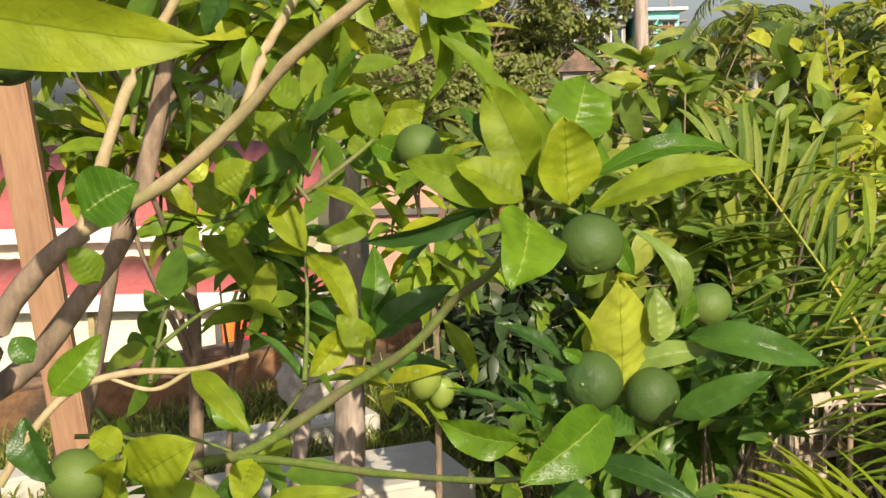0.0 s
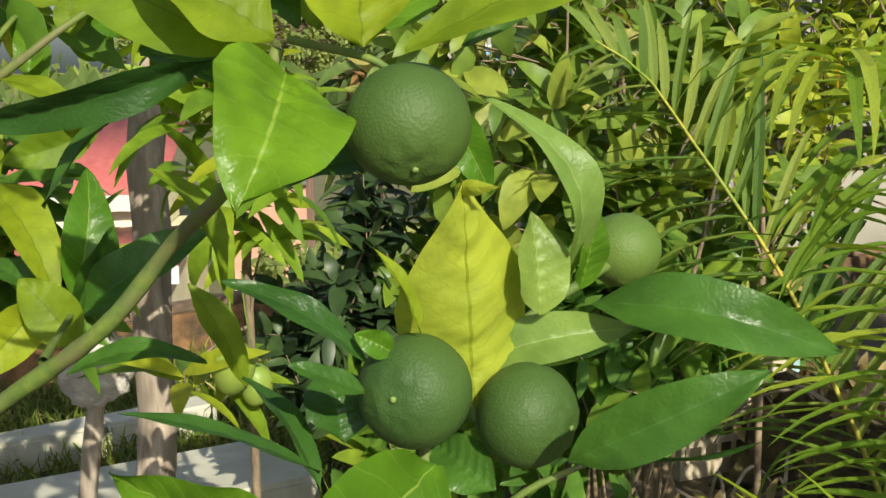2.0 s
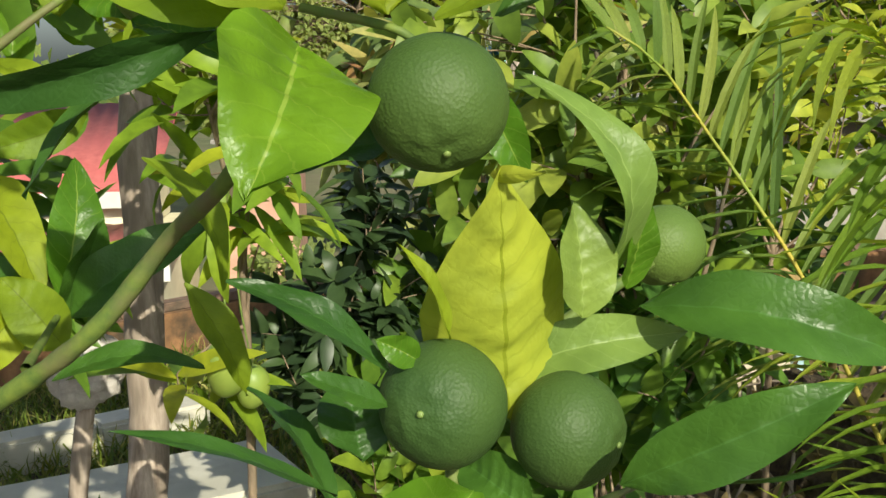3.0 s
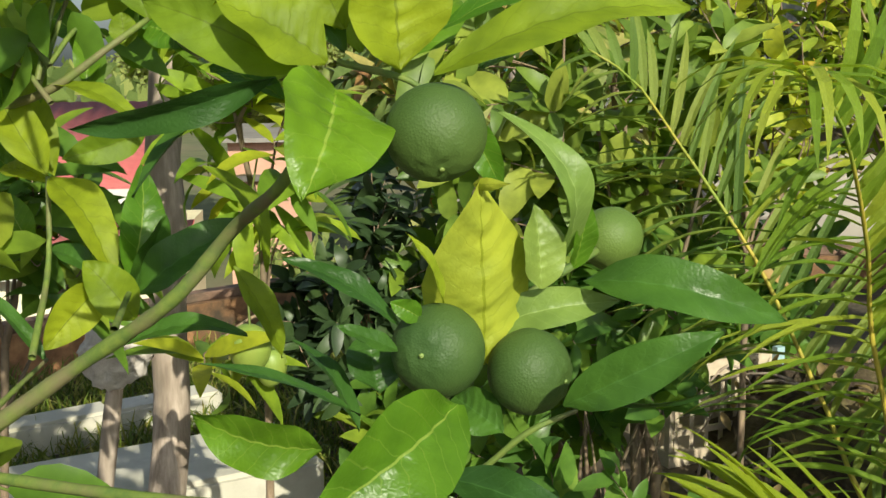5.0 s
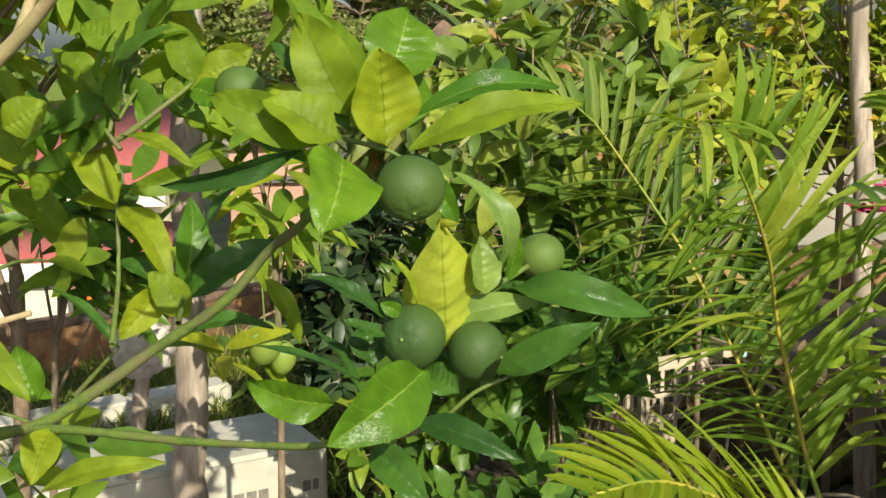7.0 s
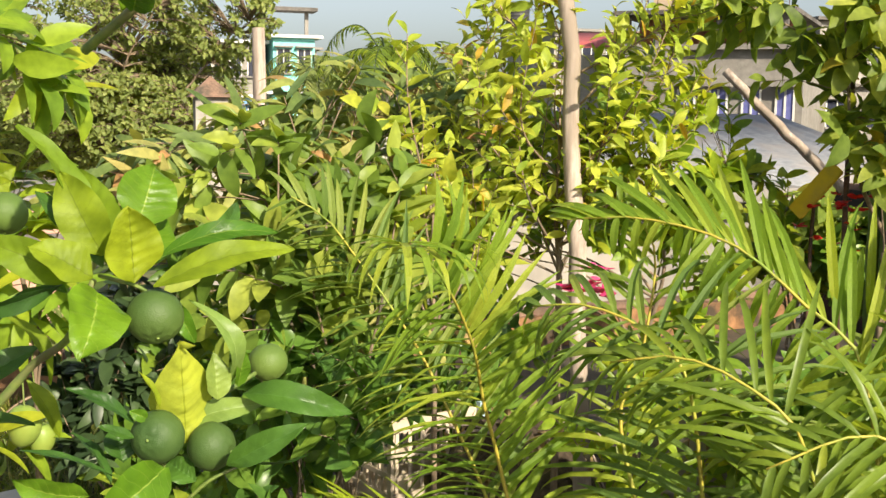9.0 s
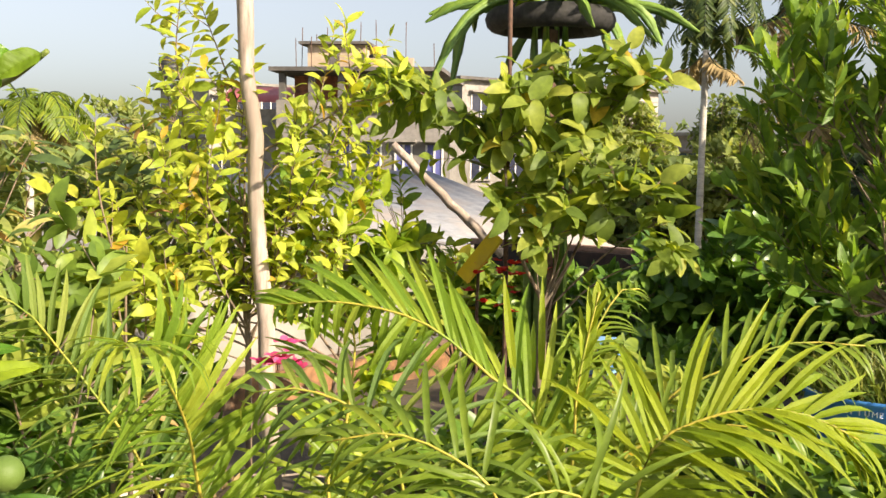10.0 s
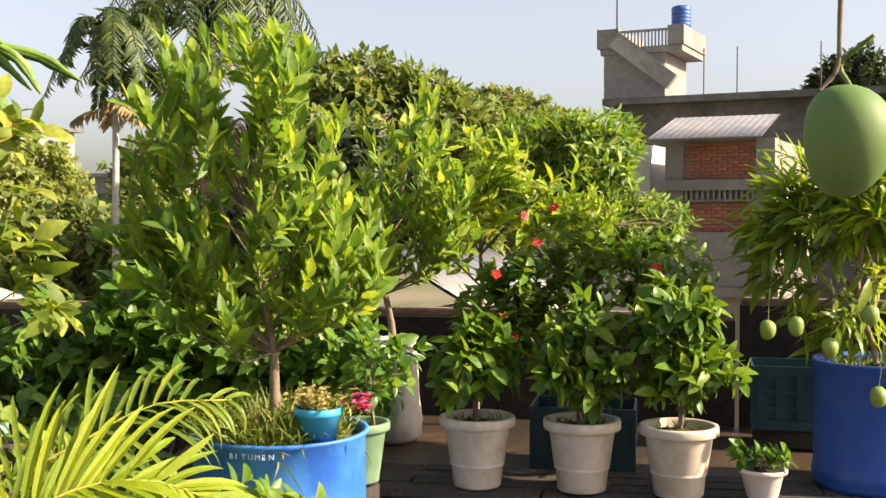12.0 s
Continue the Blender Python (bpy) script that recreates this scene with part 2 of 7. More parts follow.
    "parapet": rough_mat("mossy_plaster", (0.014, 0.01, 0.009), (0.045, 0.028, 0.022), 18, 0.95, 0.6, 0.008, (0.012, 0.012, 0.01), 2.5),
    "mossy_brown": rough_mat("mossy_brown_wall", (0.17, 0.085, 0.04), (0.36, 0.19, 0.09), 14, 0.95, 0.7, 0.01, (0.06, 0.045, 0.03), 4.0),
    "wet_ledge": rough_mat("wet_ledge", (0.032, 0.022, 0.014), (0.095, 0.06, 0.034), 14, 0.45, 0.4, 0.005, (0.03, 0.026, 0.02), 2.2),
    "tan_wall": rough_mat("tan_wall", (0.4, 0.31, 0.22), (0.52, 0.41, 0.3), 4, 0.9, 0.2, 0.01, (0.34, 0.26, 0.19), 0.6),
    "coping": rough_mat("coping", (0.15, 0.09, 0.065), (0.27, 0.17, 0.12), 25, 0.9, 0.6, 0.006, (0.07, 0.06, 0.045), 3),
    "white_paint": rough_mat("white_paint", (0.5, 0.47, 0.4), (0.66, 0.63, 0.56), 14, 0.8, 0.35, 0.005, (0.42, 0.4, 0.32), 3.5),
    "cream_wall": rough_mat("cream_wall", (0.74, 0.7, 0.5), (0.84, 0.8, 0.6), 10, 0.85, 0.2, 0.004, (0.68, 0.63, 0.45), 1.2),
    "red_sheet": rough_mat("red_roof_sheet", (0.36, 0.09, 0.09), (0.48, 0.14, 0.13), 9, 0.55, 0.15, 0.003, (0.42, 0.1, 0.1), 1.1),
    "tin": rough_mat("tin_sheet", (0.2, 0.21, 0.23), (0.32, 0.33, 0.35), 6, 0.6, 0.15, 0.003, (0.34, 0.3, 0.27), 0.9, metal=0.2),
    "concrete": rough_mat("grey_concrete", (0.2, 0.185, 0.17), (0.3, 0.28, 0.255), 5, 0.9, 0.3, 0.01, (0.2, 0.18, 0.16), 0.6),
    "concrete_dark": rough_mat("dark_concrete", (0.1, 0.09, 0.085), (0.18, 0.165, 0.15), 5, 0.9, 0.3, 0.01, (0.07, 0.065, 0.06), 0.6),
    "render_pale": rough_mat("pale_render", (0.21, 0.195, 0.175), (0.3, 0.28, 0.25), 4, 0.9, 0.2, 0.01, (0.42, 0.38, 0.33), 0.5),
    "turquoise": rough_mat("turquoise_wall", (0.2, 0.6, 0.56), (0.28, 0.7, 0.66), 4, 0.85, 0.1, 0.01),
    "white_wall": rough_mat("white_wall", (0.68, 0.67, 0.64), (0.78, 0.77, 0.74), 4, 0.85, 0.1, 0.01, (0.55, 0.54, 0.5), 0.6),
    "blue_wall": rough_mat("blue_wall", (0.16, 0.34, 0.62), (0.22, 0.42, 0.7), 4, 0.85, 0.1, 0.01),
    "brick": rough_mat("brick", (0.3, 0.1, 0.055), (0.45, 0.17, 0.1), 30, 0.9, 0.4, 0.006, (0.16, 0.08, 0.06), 4, per_piece=0.45),
    "pink_wall": rough_mat("pink_wall", (0.5, 0.27, 0.2), (0.62, 0.36, 0.27), 6, 0.9, 0.2, 0.006, (0.42, 0.25, 0.18), 1.0),
    "mortar": rough_mat("mortar", (0.2, 0.17, 0.14), (0.3, 0.26, 0.22), 30, 0.95, 0.4, 0.004),
    "glass_dark": rough_mat("dark_window", (0.02, 0.022, 0.035), (0.04, 0.045, 0.07), 3, 0.15, 0.0, 0.001),
    "shutter": rough_mat("blue_shutter", (0.1, 0.11, 0.3), (0.15, 0.16, 0.4), 6, 0.5, 0.1, 0.002),
    "ground": rough_mat("ground", (0.08, 0.1, 0.04), (0.17, 0.17, 0.08), 0.8, 0.95, 0.4, 0.05, (0.2, 0.16, 0.1), 0.08),
    "pot_white": rough_mat("pot_plastic", (0.56, 0.47, 0.37), (0.63, 0.54, 0.43), 30, 0.5, 0.08, 0.001, (0.48, 0.39, 0.29), 11),
    "pot_pale": rough_mat("bowl_plastic", (0.68, 0.58, 0.5), (0.76, 0.66, 0.58), 16, 0.4, 0.1, 0.002, (0.6, 0.5, 0.42), 6),
    "pot_green": rough_mat("green_plastic", (0.13, 0.22, 0.12), (0.18, 0.28, 0.15), 16, 0.45, 0.1, 0.002, (0.24, 0.34, 0.2), 7),
    "pot_black": rough_mat("black_plastic", (0.02, 0.02, 0.02), (0.05, 0.045, 0.04), 16, 0.5, 0.15, 0.002),
    "bucket": rough_mat("cyan_plastic", (0.03, 0.34, 0.66), (0.05, 0.42, 0.76), 12, 0.35, 0.06, 0.001, (0.03, 0.22, 0.44), 8),
    "drum": rough_mat("blue_drum_paint", (0.015, 0.09, 0.4), (0.03, 0.17, 0.58), 5, 0.45, 0.2, 0.003, (0.06, 0.25, 0.6), 4),
    "barrel": rough_mat("blue_barrel_plastic", (0.012, 0.06, 0.3), (0.02, 0.085, 0.38), 7, 0.42, 0.12, 0.002, (0.03, 0.1, 0.33), 5),
    "tank_blue": rough_mat("tank_blue", (0.03, 0.08, 0.3), (0.05, 0.12, 0.38), 4, 0.5, 0.05, 0.002),
    "tank_black": rough_mat("tank_black", (0.03, 0.03, 0.03), (0.06, 0.06, 0.06), 4, 0.5, 0.05, 0.002),
    "yellow": rough_mat("yellow_plastic", (0.7, 0.47, 0.02), (0.8, 0.56, 0.03), 8, 0.5, 0.05, 0.002, (0.5, 0.32, 0.05), 5),
    "crate_teal": rough_mat("teal_crate", (0.008, 0.035, 0.045), (0.018, 0.06, 0.075), 18, 0.5, 0.1, 0.002, (0.03, 0.06, 0.07), 5),
    "crate_beige": rough_mat("beige_crate", (0.5, 0.42, 0.32), (0.64, 0.54, 0.42), 18, 0.55, 0.1, 0.002, (0.4, 0.33, 0.25), 5),
    "pale_blue": rough_mat("pale_blue_plastic", (0.3, 0.46, 0.52), (0.42, 0.57, 0.62), 18, 0.5, 0.1, 0.002),
    "sack": rough_mat("woven_sack", (0.42, 0.38, 0.33), (0.58, 0.53, 0.46), 120, 0.85, 0.5, 0.003, (0.32, 0.28, 0.23), 5),
    "soil": rough_mat("soil", (0.03, 0.022, 0.015), (0.09, 0.065, 0.045), 60, 1.0, 0.9, 0.012, (0.13, 0.11, 0.05), 8),
    "rubber": rough_mat("tyre_rubber", (0.012, 0.012, 0.012), (0.04, 0.038, 0.036), 40, 0.8, 0.5, 0.004),
    "cloth_red": rough_mat("red_cloth", (0.6, 0.015, 0.06), (0.72, 0.03, 0.09), 20, 0.8, 0.2, 0.003),
    "cloth_orange": rough_mat("orange_cloth", (0.75, 0.16, 0.03), (0.85, 0.22, 0.04), 20, 0.8, 0.2, 0.003),
    "bag": rough_mat("pale_plastic_bag", (0.5, 0.46, 0.44), (0.68, 0.63, 0.6), 50, 0.35, 0.8, 0.01, (0.4, 0.35, 0.32), 14),
    "letters": rough_mat("faded_letters", (0.14, 0.13, 0.11), (0.3, 0.27, 0.24), 60, 0.8, 0.2, 0.001),
    "white_ink": rough_mat("white_ink", (0.7, 0.72, 0.76), (0.8, 0.82, 0.85), 60, 0.6, 0.1, 0.001),
    "rust": rough_mat("rusty_iron", (0.07, 0.045, 0.035), (0.16, 0.09, 0.06), 60, 0.8, 0.4, 0.002, metal=0.3),
    "citrus_shoot": leaf_mat("citrus_shoot_leaf", [(0.0, (0.1, 0.23, 0.05)), (0.5, (0.17, 0.34, 0.06)), (0.85, (0.27, 0.44, 0.075)), (1.0, (0.37, 0.49, 0.08))], 0.55, 0.42),
    "neem": leaf_mat("neem_leaf", [(0.0, (0.08, 0.2, 0.045)), (0.6, (0.15, 0.31, 0.06)), (1.0, (0.28, 0.42, 0.08))], 0.45, 0.5),
    "palm_dark": leaf_mat("tall_palm_leaf", [(0.0, (0.03, 0.07, 0.025)), (0.7, (0.06, 0.12, 0.035)), (1.0, (0.14, 0.2, 0.05))], 0.3, 0.45),
    "mid_leaf": leaf_mat("mid_green_leaf", [(0.0, (0.1, 0.21, 0.04)), (0.6, (0.18, 0.32, 0.055)), (1.0, (0.32, 0.44, 0.08))], 0.45, 0.42),
    "string": rough_mat("string", (0.55, 0.5, 0.42), (0.7, 0.65, 0.56), 80, 0.9, 0.2, 0.001),
}


# ---- geometry helpers ----
def mesh_ob(name, verts, quads, material, parent=None, label="", uv=None, tris=None, smooth=True):
    """One mesh object out of vertex and face arrays."""
    me = bpy.data.meshes.new(name)
    verts = np.asarray(verts, np.float32).reshape(-1, 3)
    quads = np.asarray(quads, np.int32).reshape(-1, 4)
    tris = np.zeros((0, 3), np.int32) if tris is None else np.asarray(tris, np.int32).reshape(-1, 3)
    loops = np.concatenate([quads.ravel(), tris.ravel()])
    sizes = np.concatenate([np.full(len(quads), 4), np.full(len(tris), 3)]).astype(np.int32)
    me.vertices.add(len(verts))
    me.vertices.foreach_set("co", verts.ravel())
    me.loops.add(len(loops))
    me.loops.foreach_set("vertex_index", loops)
    me.polygons.add(len(sizes))
    me.polygons.foreach_set("loop_start", (np.cumsum(sizes) - sizes).astype(np.int32))
    me.polygons.foreach_set("use_smooth", np.full(len(sizes), smooth))
    if uv is not None:
        layer = me.uv_layers.new(name="UVMap")
        layer.data.foreach_set("uv", np.asarray(uv, np.float32)[loops].ravel())
    me.update(calc_edges=True)
    me.validate()
    me.materials.append(material)
    ob = new(name, me)
    if parent:
        ob.parent = parent
    if label:
        tagged(ob, label=label)
    return ob


def part(name, bm, material, parent=None, label="", smooth=False):
    me = bpy.data.meshes.new(name)
    bm.to_mesh(me)
    bm.free()
    for p in me.polygons:
        p.use_smooth = smooth
    me.materials.append(material)
    ob = new(name, me)
    if parent:
        ob.parent = parent
    if label:
        tagged(ob, label=label)
    return ob


def thing(name, place, label, category, group="", kind="", turn=0.0):
    ob = new(name)
    ob.empty_display_size = 0.1
    ob.matrix_basis = pose(*place, 0, 0, turn)
    return tagged(ob, label, category, group, kind)


def box(bm, x0, x1, y0, y1, z0, z1, bevel=0.0, m=None):
    g = bmesh.ops.create_cube(bm, size=1.0, matrix=Matrix.LocRotScale(((x0 + x1) / 2, (y0 + y1) / 2, (z0 + z1) / 2), None, (abs(x1 - x0), abs(y1 - y0), abs(z1 - z0))))
    if bevel:
        edges = list({e for v in g["verts"] for e in v.link_edges})
        r = bmesh.ops.bevel(bm, geom=edges, offset=bevel, segments=2, affect="EDGES")
        vs = list({v for f in r["faces"] for v in f.verts} | {v for v in g["verts"] if v.is_valid})
    else:
        vs = g["verts"]
    if m is not None:
        bmesh.ops.transform(bm, matrix=m, verts=[v for v in vs if v.is_valid])
    return vs


def one_box(name, x0, x1, y0, y1, z0, z1, material, parent=None, label="", bevel=0.0):
    bm = bmesh.new()
    box(bm, x0, x1, y0, y1, z0, z1, bevel)
    return part(name, bm, material, parent, label)


def lathe(profile, n=40, wob=0.0):
    """Turns (radius, height) pairs round z. Returns verts and quads."""
    a = np.linspace(0, 2 * np.pi, n, endpoint=False)
    pr = np.array(profile)
    r = pr[:, :1] * (1 + wob * np.sin(3 * a + 1.0)[None, :])
    v = np.stack([r * np.cos(a), r * np.sin(a), np.repeat(pr[:, 1:], n, 1)], -1).reshape(-1, 3)
    i = np.arange(n)
    q = [np.stack([k * n + i, k * n + (i + 1) % n, (k + 1) * n + (i + 1) % n, (k + 1) * n + i], -1) for k in range(len(pr) - 1)]
    return v, np.concatenate(q)


def unit(v):
    v = np.asarray(v, float)
    return v / np.maximum(np.linalg.norm(v, axis=-1, keepdims=True), 1e-9)


class Soup:
    """Gathers many pieces for one mesh."""

    def __init__(self):
        self.v, self.q, self.t, self.uv, self.n = [], [], [], [], 0

    def add(self, v, q=None, t=None, uv=None):
        v = np.asarray(v, float).reshape(-1, 3)
        self.v.append(v)
        if q is not None and len(q):
            self.q.append(np.asarray(q).reshape(-1, 4) + self.n)
        if t is not None and len(t):
            self.t.append(np.asarray(t).reshape(-1, 3) + self.n)
        self.uv.append(np.zeros((len(v), 2)) if uv is None else np.asarray(uv).reshape(-1, 2))
        self.n += len(v)

    def make(self, name, material, parent=None, label="", smooth=True):
        cat = lambda a, k: np.concatenate(a) if a else np.zeros((0, k), int)
        return mesh_ob(name, cat(self.v, 3), cat(self.q, 4), material, parent, label, cat(self.uv, 2), cat(self.t, 3), smooth)


def curve_through(points, n):
    """A smooth line of n places through the points."""
    p = np.asarray(points, float)
    if len(p) == 2:
        return p[0] + np.linspace(0, 1, n)[:, None] * (p[1] - p[0])
    e = np.concatenate([[2 * p[0] - p[1]], p, [2 * p[-1] - p[-2]]])
    u = np.linspace(0, len(p) - 1 - 1e-6, n)
    k, f = u.astype(int), (u % 1)[:, None]
    a, b, c, d = e[k], e[k + 1], e[k + 2], e[k + 3]
    return 0.5 * (2 * b + (c - a) * f + (2 * a - 5 * b + 4 * c - d) * f * f + (3 * b - a - 3 * c + d) * f ** 3)


def tube(soup, line, r0, r1, sides=7, knots=0.0):
    """A tapered branch along a line of places."""
    p = np.asarray(line, float)
    n = len(p)
    d = unit(np.gradient(p, axis=0))
    ref = np.where(np.abs(d[:, 2:3]) > 0.9, [[1.0, 0, 0]], [[0, 0, 1.0]])
    s = unit(np.cross(d, ref))
    w = np.cross(s, d)
    a = np.linspace(0, 2 * np.pi, sides, endpoint=False)
    r = np.linspace(r0, r1, n)
    if knots:
        r = r * (1 + knots * rng.standard_normal(n).clip(-1.5, 1.5))
    v = p[:, None] + r[:, None, None] * (np.cos(a)[None, :, None] * s[:, None] + np.sin(a)[None, :, None] * w[:, None])
    i = np.arange(sides)
    q = [np.stack([k * sides + i, k * sides + (i + 1) % sides, (k + 1) * sides + (i + 1) % sides, (k + 1) * sides + i], -1) for k in range(n - 1)]
    cap = [[(n - 1) * sides, (n - 1) * sides + j, (n - 1) * sides + j + 1] for j in range(1, sides - 1)]
    soup.add(v, np.concatenate(q), cap)


SHAPES = {
    "lance": ([0, 0.12, 0.3, 0.5, 0.7, 0.88, 1], [0.05, 0.5, 0.92, 1, 0.78, 0.38, 0.0]),
    "ovate": ([0, 0.1, 0.25, 0.45, 0.68, 0.88, 1], [0.06, 0.62, 0.97, 1, 0.8, 0.4, 0.0]),
    "round": ([0, 0.1, 0.28, 0.5, 0.75, 0.92, 1], [0.08, 0.6, 0.93, 1, 0.88, 0.5, 0.06]),
    "strap": ([0, 0.12, 0.35, 0.55, 0.75, 0.9, 1], [0.4, 0.86, 1, 0.92, 0.66, 0.32, 0.0]),
    "far": ([0, 0.5, 1], [0.1, 1, 0.05]),
    "small": ([0, 0.3, 0.65, 1], [0.1, 0.95, 0.8, 0.0]),
}


def leaves(soup, base, along, face, length, width, shape="lance", fold=0.25, droop=0.25, wave=0.0):
    """Many leaves at once: where each springs from, its way, the way its upper side faces, its length and width."""
    base, along = np.asarray(base, float), unit(along)
    n = len(base)
    side = unit(np.cross(face, along))
    up = np.cross(along, side)
    us, ws = (np.array(a) for a in SHAPES[shape])
    vs = np.array([-1.0, 0.0, 1.0])
    length, width = np.broadcast_to(length, n), np.broadcast_to(width, n)
    droop, fold = np.broadcast_to(droop, n), np.broadcast_to(fold, n)
    L, W = length[:, None, None], width[:, None, None] / 2
    U, V = us[None, :, None], vs[None, None, :]
    half = ws[None, :, None] * W * V
    dr = droop[:, None, None]
    ahead = L * U * (1 - 0.35 * dr ** 2 * U ** 2)
    lift = np.abs(half) * fold[:, None, None] - dr * L * U ** 2 * 0.6
    if wave:
        ph = rng.uniform(0, 6.3, (n, 1, 1))
        lift = lift + wave * W * np.abs(V) * np.sin(9 * U + ph + 1.5 * V)
    pos = base[:, None, None] + ahead[..., None] * along[:, None, None] + (half + 0 * U)[..., None] * side[:, None, None] + lift[..., None] * up[:, None, None]
    r = len(us)
    grid = np.arange(r * 3).reshape(r, 3)
    q = np.stack([grid[:-1, :-1], grid[:-1, 1:], grid[1:, 1:], grid[1:, :-1]], -1).reshape(-1, 4)
    q = (q[None] + (np.arange(n) * r * 3)[:, None, None]).reshape(-1, 4)
    uv = np.broadcast_to(np.stack([U + 0 * V, V + 0 * U], -1), (n, r, 3, 2))
    soup.add(pos, q, uv=uv)


def around(way, spread, n):
    """n directions scattered round a way."""
    return unit(unit(way) + spread * rng.standard_normal((n, 3)))


def blob_points(blobs, n, shell=0.55):
    """Places scattered in ellipsoids (x, y, z, rx, ry, rz), thicker towards their skins."""
    b = np.array(blobs, float)
    vol = b[:, 3] * b[:, 4] * b[:, 5]
    k = rng.choice(len(b), n, p=vol / vol.sum())
    d = unit(rng.standard_normal((n, 3)))
    r = rng.uniform(shell ** 3, 1, n) ** (1 / 3)
    return b[k, :3] + d * r[:, None] * b[k, 3:], d, b[k, :3]


def tree(name, label, base, fork, blobs, twigs, mat, trunk_r=0.02, limbs=6, per_twig=9, length=0.08, ratio=0.42, shape="lance",
         fold=0.3, droop=0.3, spread=0.55, lift=0.4, twig_len=0.16, bark="bark", trunk_label="", crown_label="", category="tree", group="", wave=0.0, hang=0.0, stems=1, shell=0.5, upright=0.0):
    """A tree or shrub: a bent trunk to a fork, limbs into the crown, twigs to its tips and leaves set round the twigs."""
    top = thing(name, base, label, category, group)
    o = np.array(base, float)
    base, fork = np.array(base, float) - o, np.array(fork, float) - o
    wood = Soup()
    tips, out, mid = blob_points(blobs, twigs, shell)
    tips = tips - o
    crown_mid = tips.mean(0)
    ends = tips[rng.choice(len(tips), min(limbs, len(tips)), replace=False)]
    bones = []
    for s in range(stems):
        off = np.array([0.0, 0, 0]) if stems == 1 else np.append(rng.uniform(-1.6, 1.6, 2) * trunk_r, 0)
        foot, head = base + off, fork + off * 3
        line = curve_through([foot, foot + (head - foot) * 0.35 + np.append(rng.uniform(-1, 1, 2) * trunk_r * 0.8, 0), foot + (head - foot) * 0.7 + np.append(rng.uniform(-1, 1, 2) * trunk_r * 0.8, 0), head], 12)
        tube(wood, line, trunk_r, trunk_r * 0.72, 9, 0.05)
        bones.append(line[5:])
    heads = [b[-1] for b in bones]
    lead = crown_mid + np.array([0, 0, 0.25 * (tips[:, 2].max() - crown_mid[2])])
    for j, h in enumerate(heads):
        end = lead + rng.standard_normal(3) * 0.12 * np.linalg.norm(lead - h)
        line = curve_through([h, h + (end - h) * 0.5 + rng.standard_normal(3) * 0.06 * np.linalg.norm(end - h), end], 12)
        tube(wood, line, trunk_r * 0.72, trunk_r * 0.25, 8, 0.05)
        bones[j] = np.concatenate([bones[j][-3:], line])
    stemlines = list(bones)
    for i, e in enumerate(ends):
        st = stemlines[i % len(stemlines)]
        low = st[st[:, 2] < max(e[2] - 0.02, st[0, 2] + 0.01)]
        h = low[rng.integers(0, max(1, int(len(low) * 0.9)))]
        bend = h + (e - h) * 0.45 + np.array([0, 0, 0.12 * np.linalg.norm(e - h)]) + rng.standard_normal(3) * 0.05 * np.linalg.norm(e - h)
        line = curve_through([h, bend, e], 12)
        tube(wood, line, trunk_r * 0.42, trunk_r * 0.13, 6, 0.05)
        bones.append(line)
    bone = np.concatenate(bones)
    B, D, Fc = [], [], []
    for tip in tips:
        cost = np.linalg.norm(bone - tip, axis=1) + 0.6 * np.maximum(0, bone[:, 2] - tip[2] + 0.02)
        start = bone[np.argmin(cost)]
        way = unit(tip - start) if np.linalg.norm(tip - start) > 1e-4 else np.array([0, 0, 1.0])
        way = unit(way + np.array([0, 0, upright]))
        far = np.linalg.norm(tip - start)
        line = curve_through([start, start + (tip - start) * 0.55 + np.array([0, 0, 0.1 * far - hang * 0.05]), tip], 7)
        tube(wood, line, max(0.0016, trunk_r * 0.13), max(0.001, trunk_r * 0.06), 4)
        d = unit(line[-1] - line[-3] + np.array([0, 0, upright * 0.05]))
        s = unit(np.cross(d, [0.3, 0.2, 1.0]))
        w = np.cross(s, d)
        k = np.arange(per_twig)
        a = k * 2.4 + rng.uniform(0, 6.3)
        back = np.minimum(twig_len, far + 0.02) * (1 - k / max(1, per_twig - 1)) ** 1.2
        ring = np.cos(a)[:, None] * s + np.sin(a)[:, None] * w
        go = unit(d * (1 - spread * 0.55) + ring * spread + np.array([0, 0, lift * 0.4 - hang]) + 0.16 * rng.standard_normal((per_twig, 3)))
        B.append(tip - d * back[:, None])
        D.append(go)
        Fc.append(unit(np.array([0, 0, 0.55]) + 0.75 * np.array(to_sun) + 0.3 * d + 0.4 * rng.standard_normal((per_twig, 3))))
    wood.make("trunk", M[bark], top, trunk_label)
    green = Soup()
    B, D, Fc = np.concatenate(B), np.concatenate(D), np.concatenate(Fc)
    n = len(B)
    ln = length * rng.uniform(0.6, 1.25, n)
    leaves(green, B, D, Fc, ln, ln * ratio * rng.uniform(0.8, 1.2, n), shape, fold, droop * rng.uniform(0.3, 1.7, n), wave)
    green.make("crown", M[mat], top, crown_label)
    return top


def shoots(name, label, base, fork, tips, mat, trunk_r=0.018, stem_r=0.006, length=0.1, ratio=0.34, shape="lance", gap=0.02, bare=0.3, angle=0.75, lift=0.35, droop=0.2, category="tree", group="", bark="bark", fan=0.55, wave=0.05, sides=3, side_len=0.2, reach=0.6):
    """A plant of long rising shoots on a leader, with side twigs, leaves in a spiral along each."""
    top = thing(name, base, label, category, group)
    o = np.array(base, float)
    foot, fork, tips = np.zeros(3), np.array(fork, float) - o, np.array(tips, float) - o
    wood, green = Soup(), Soup()
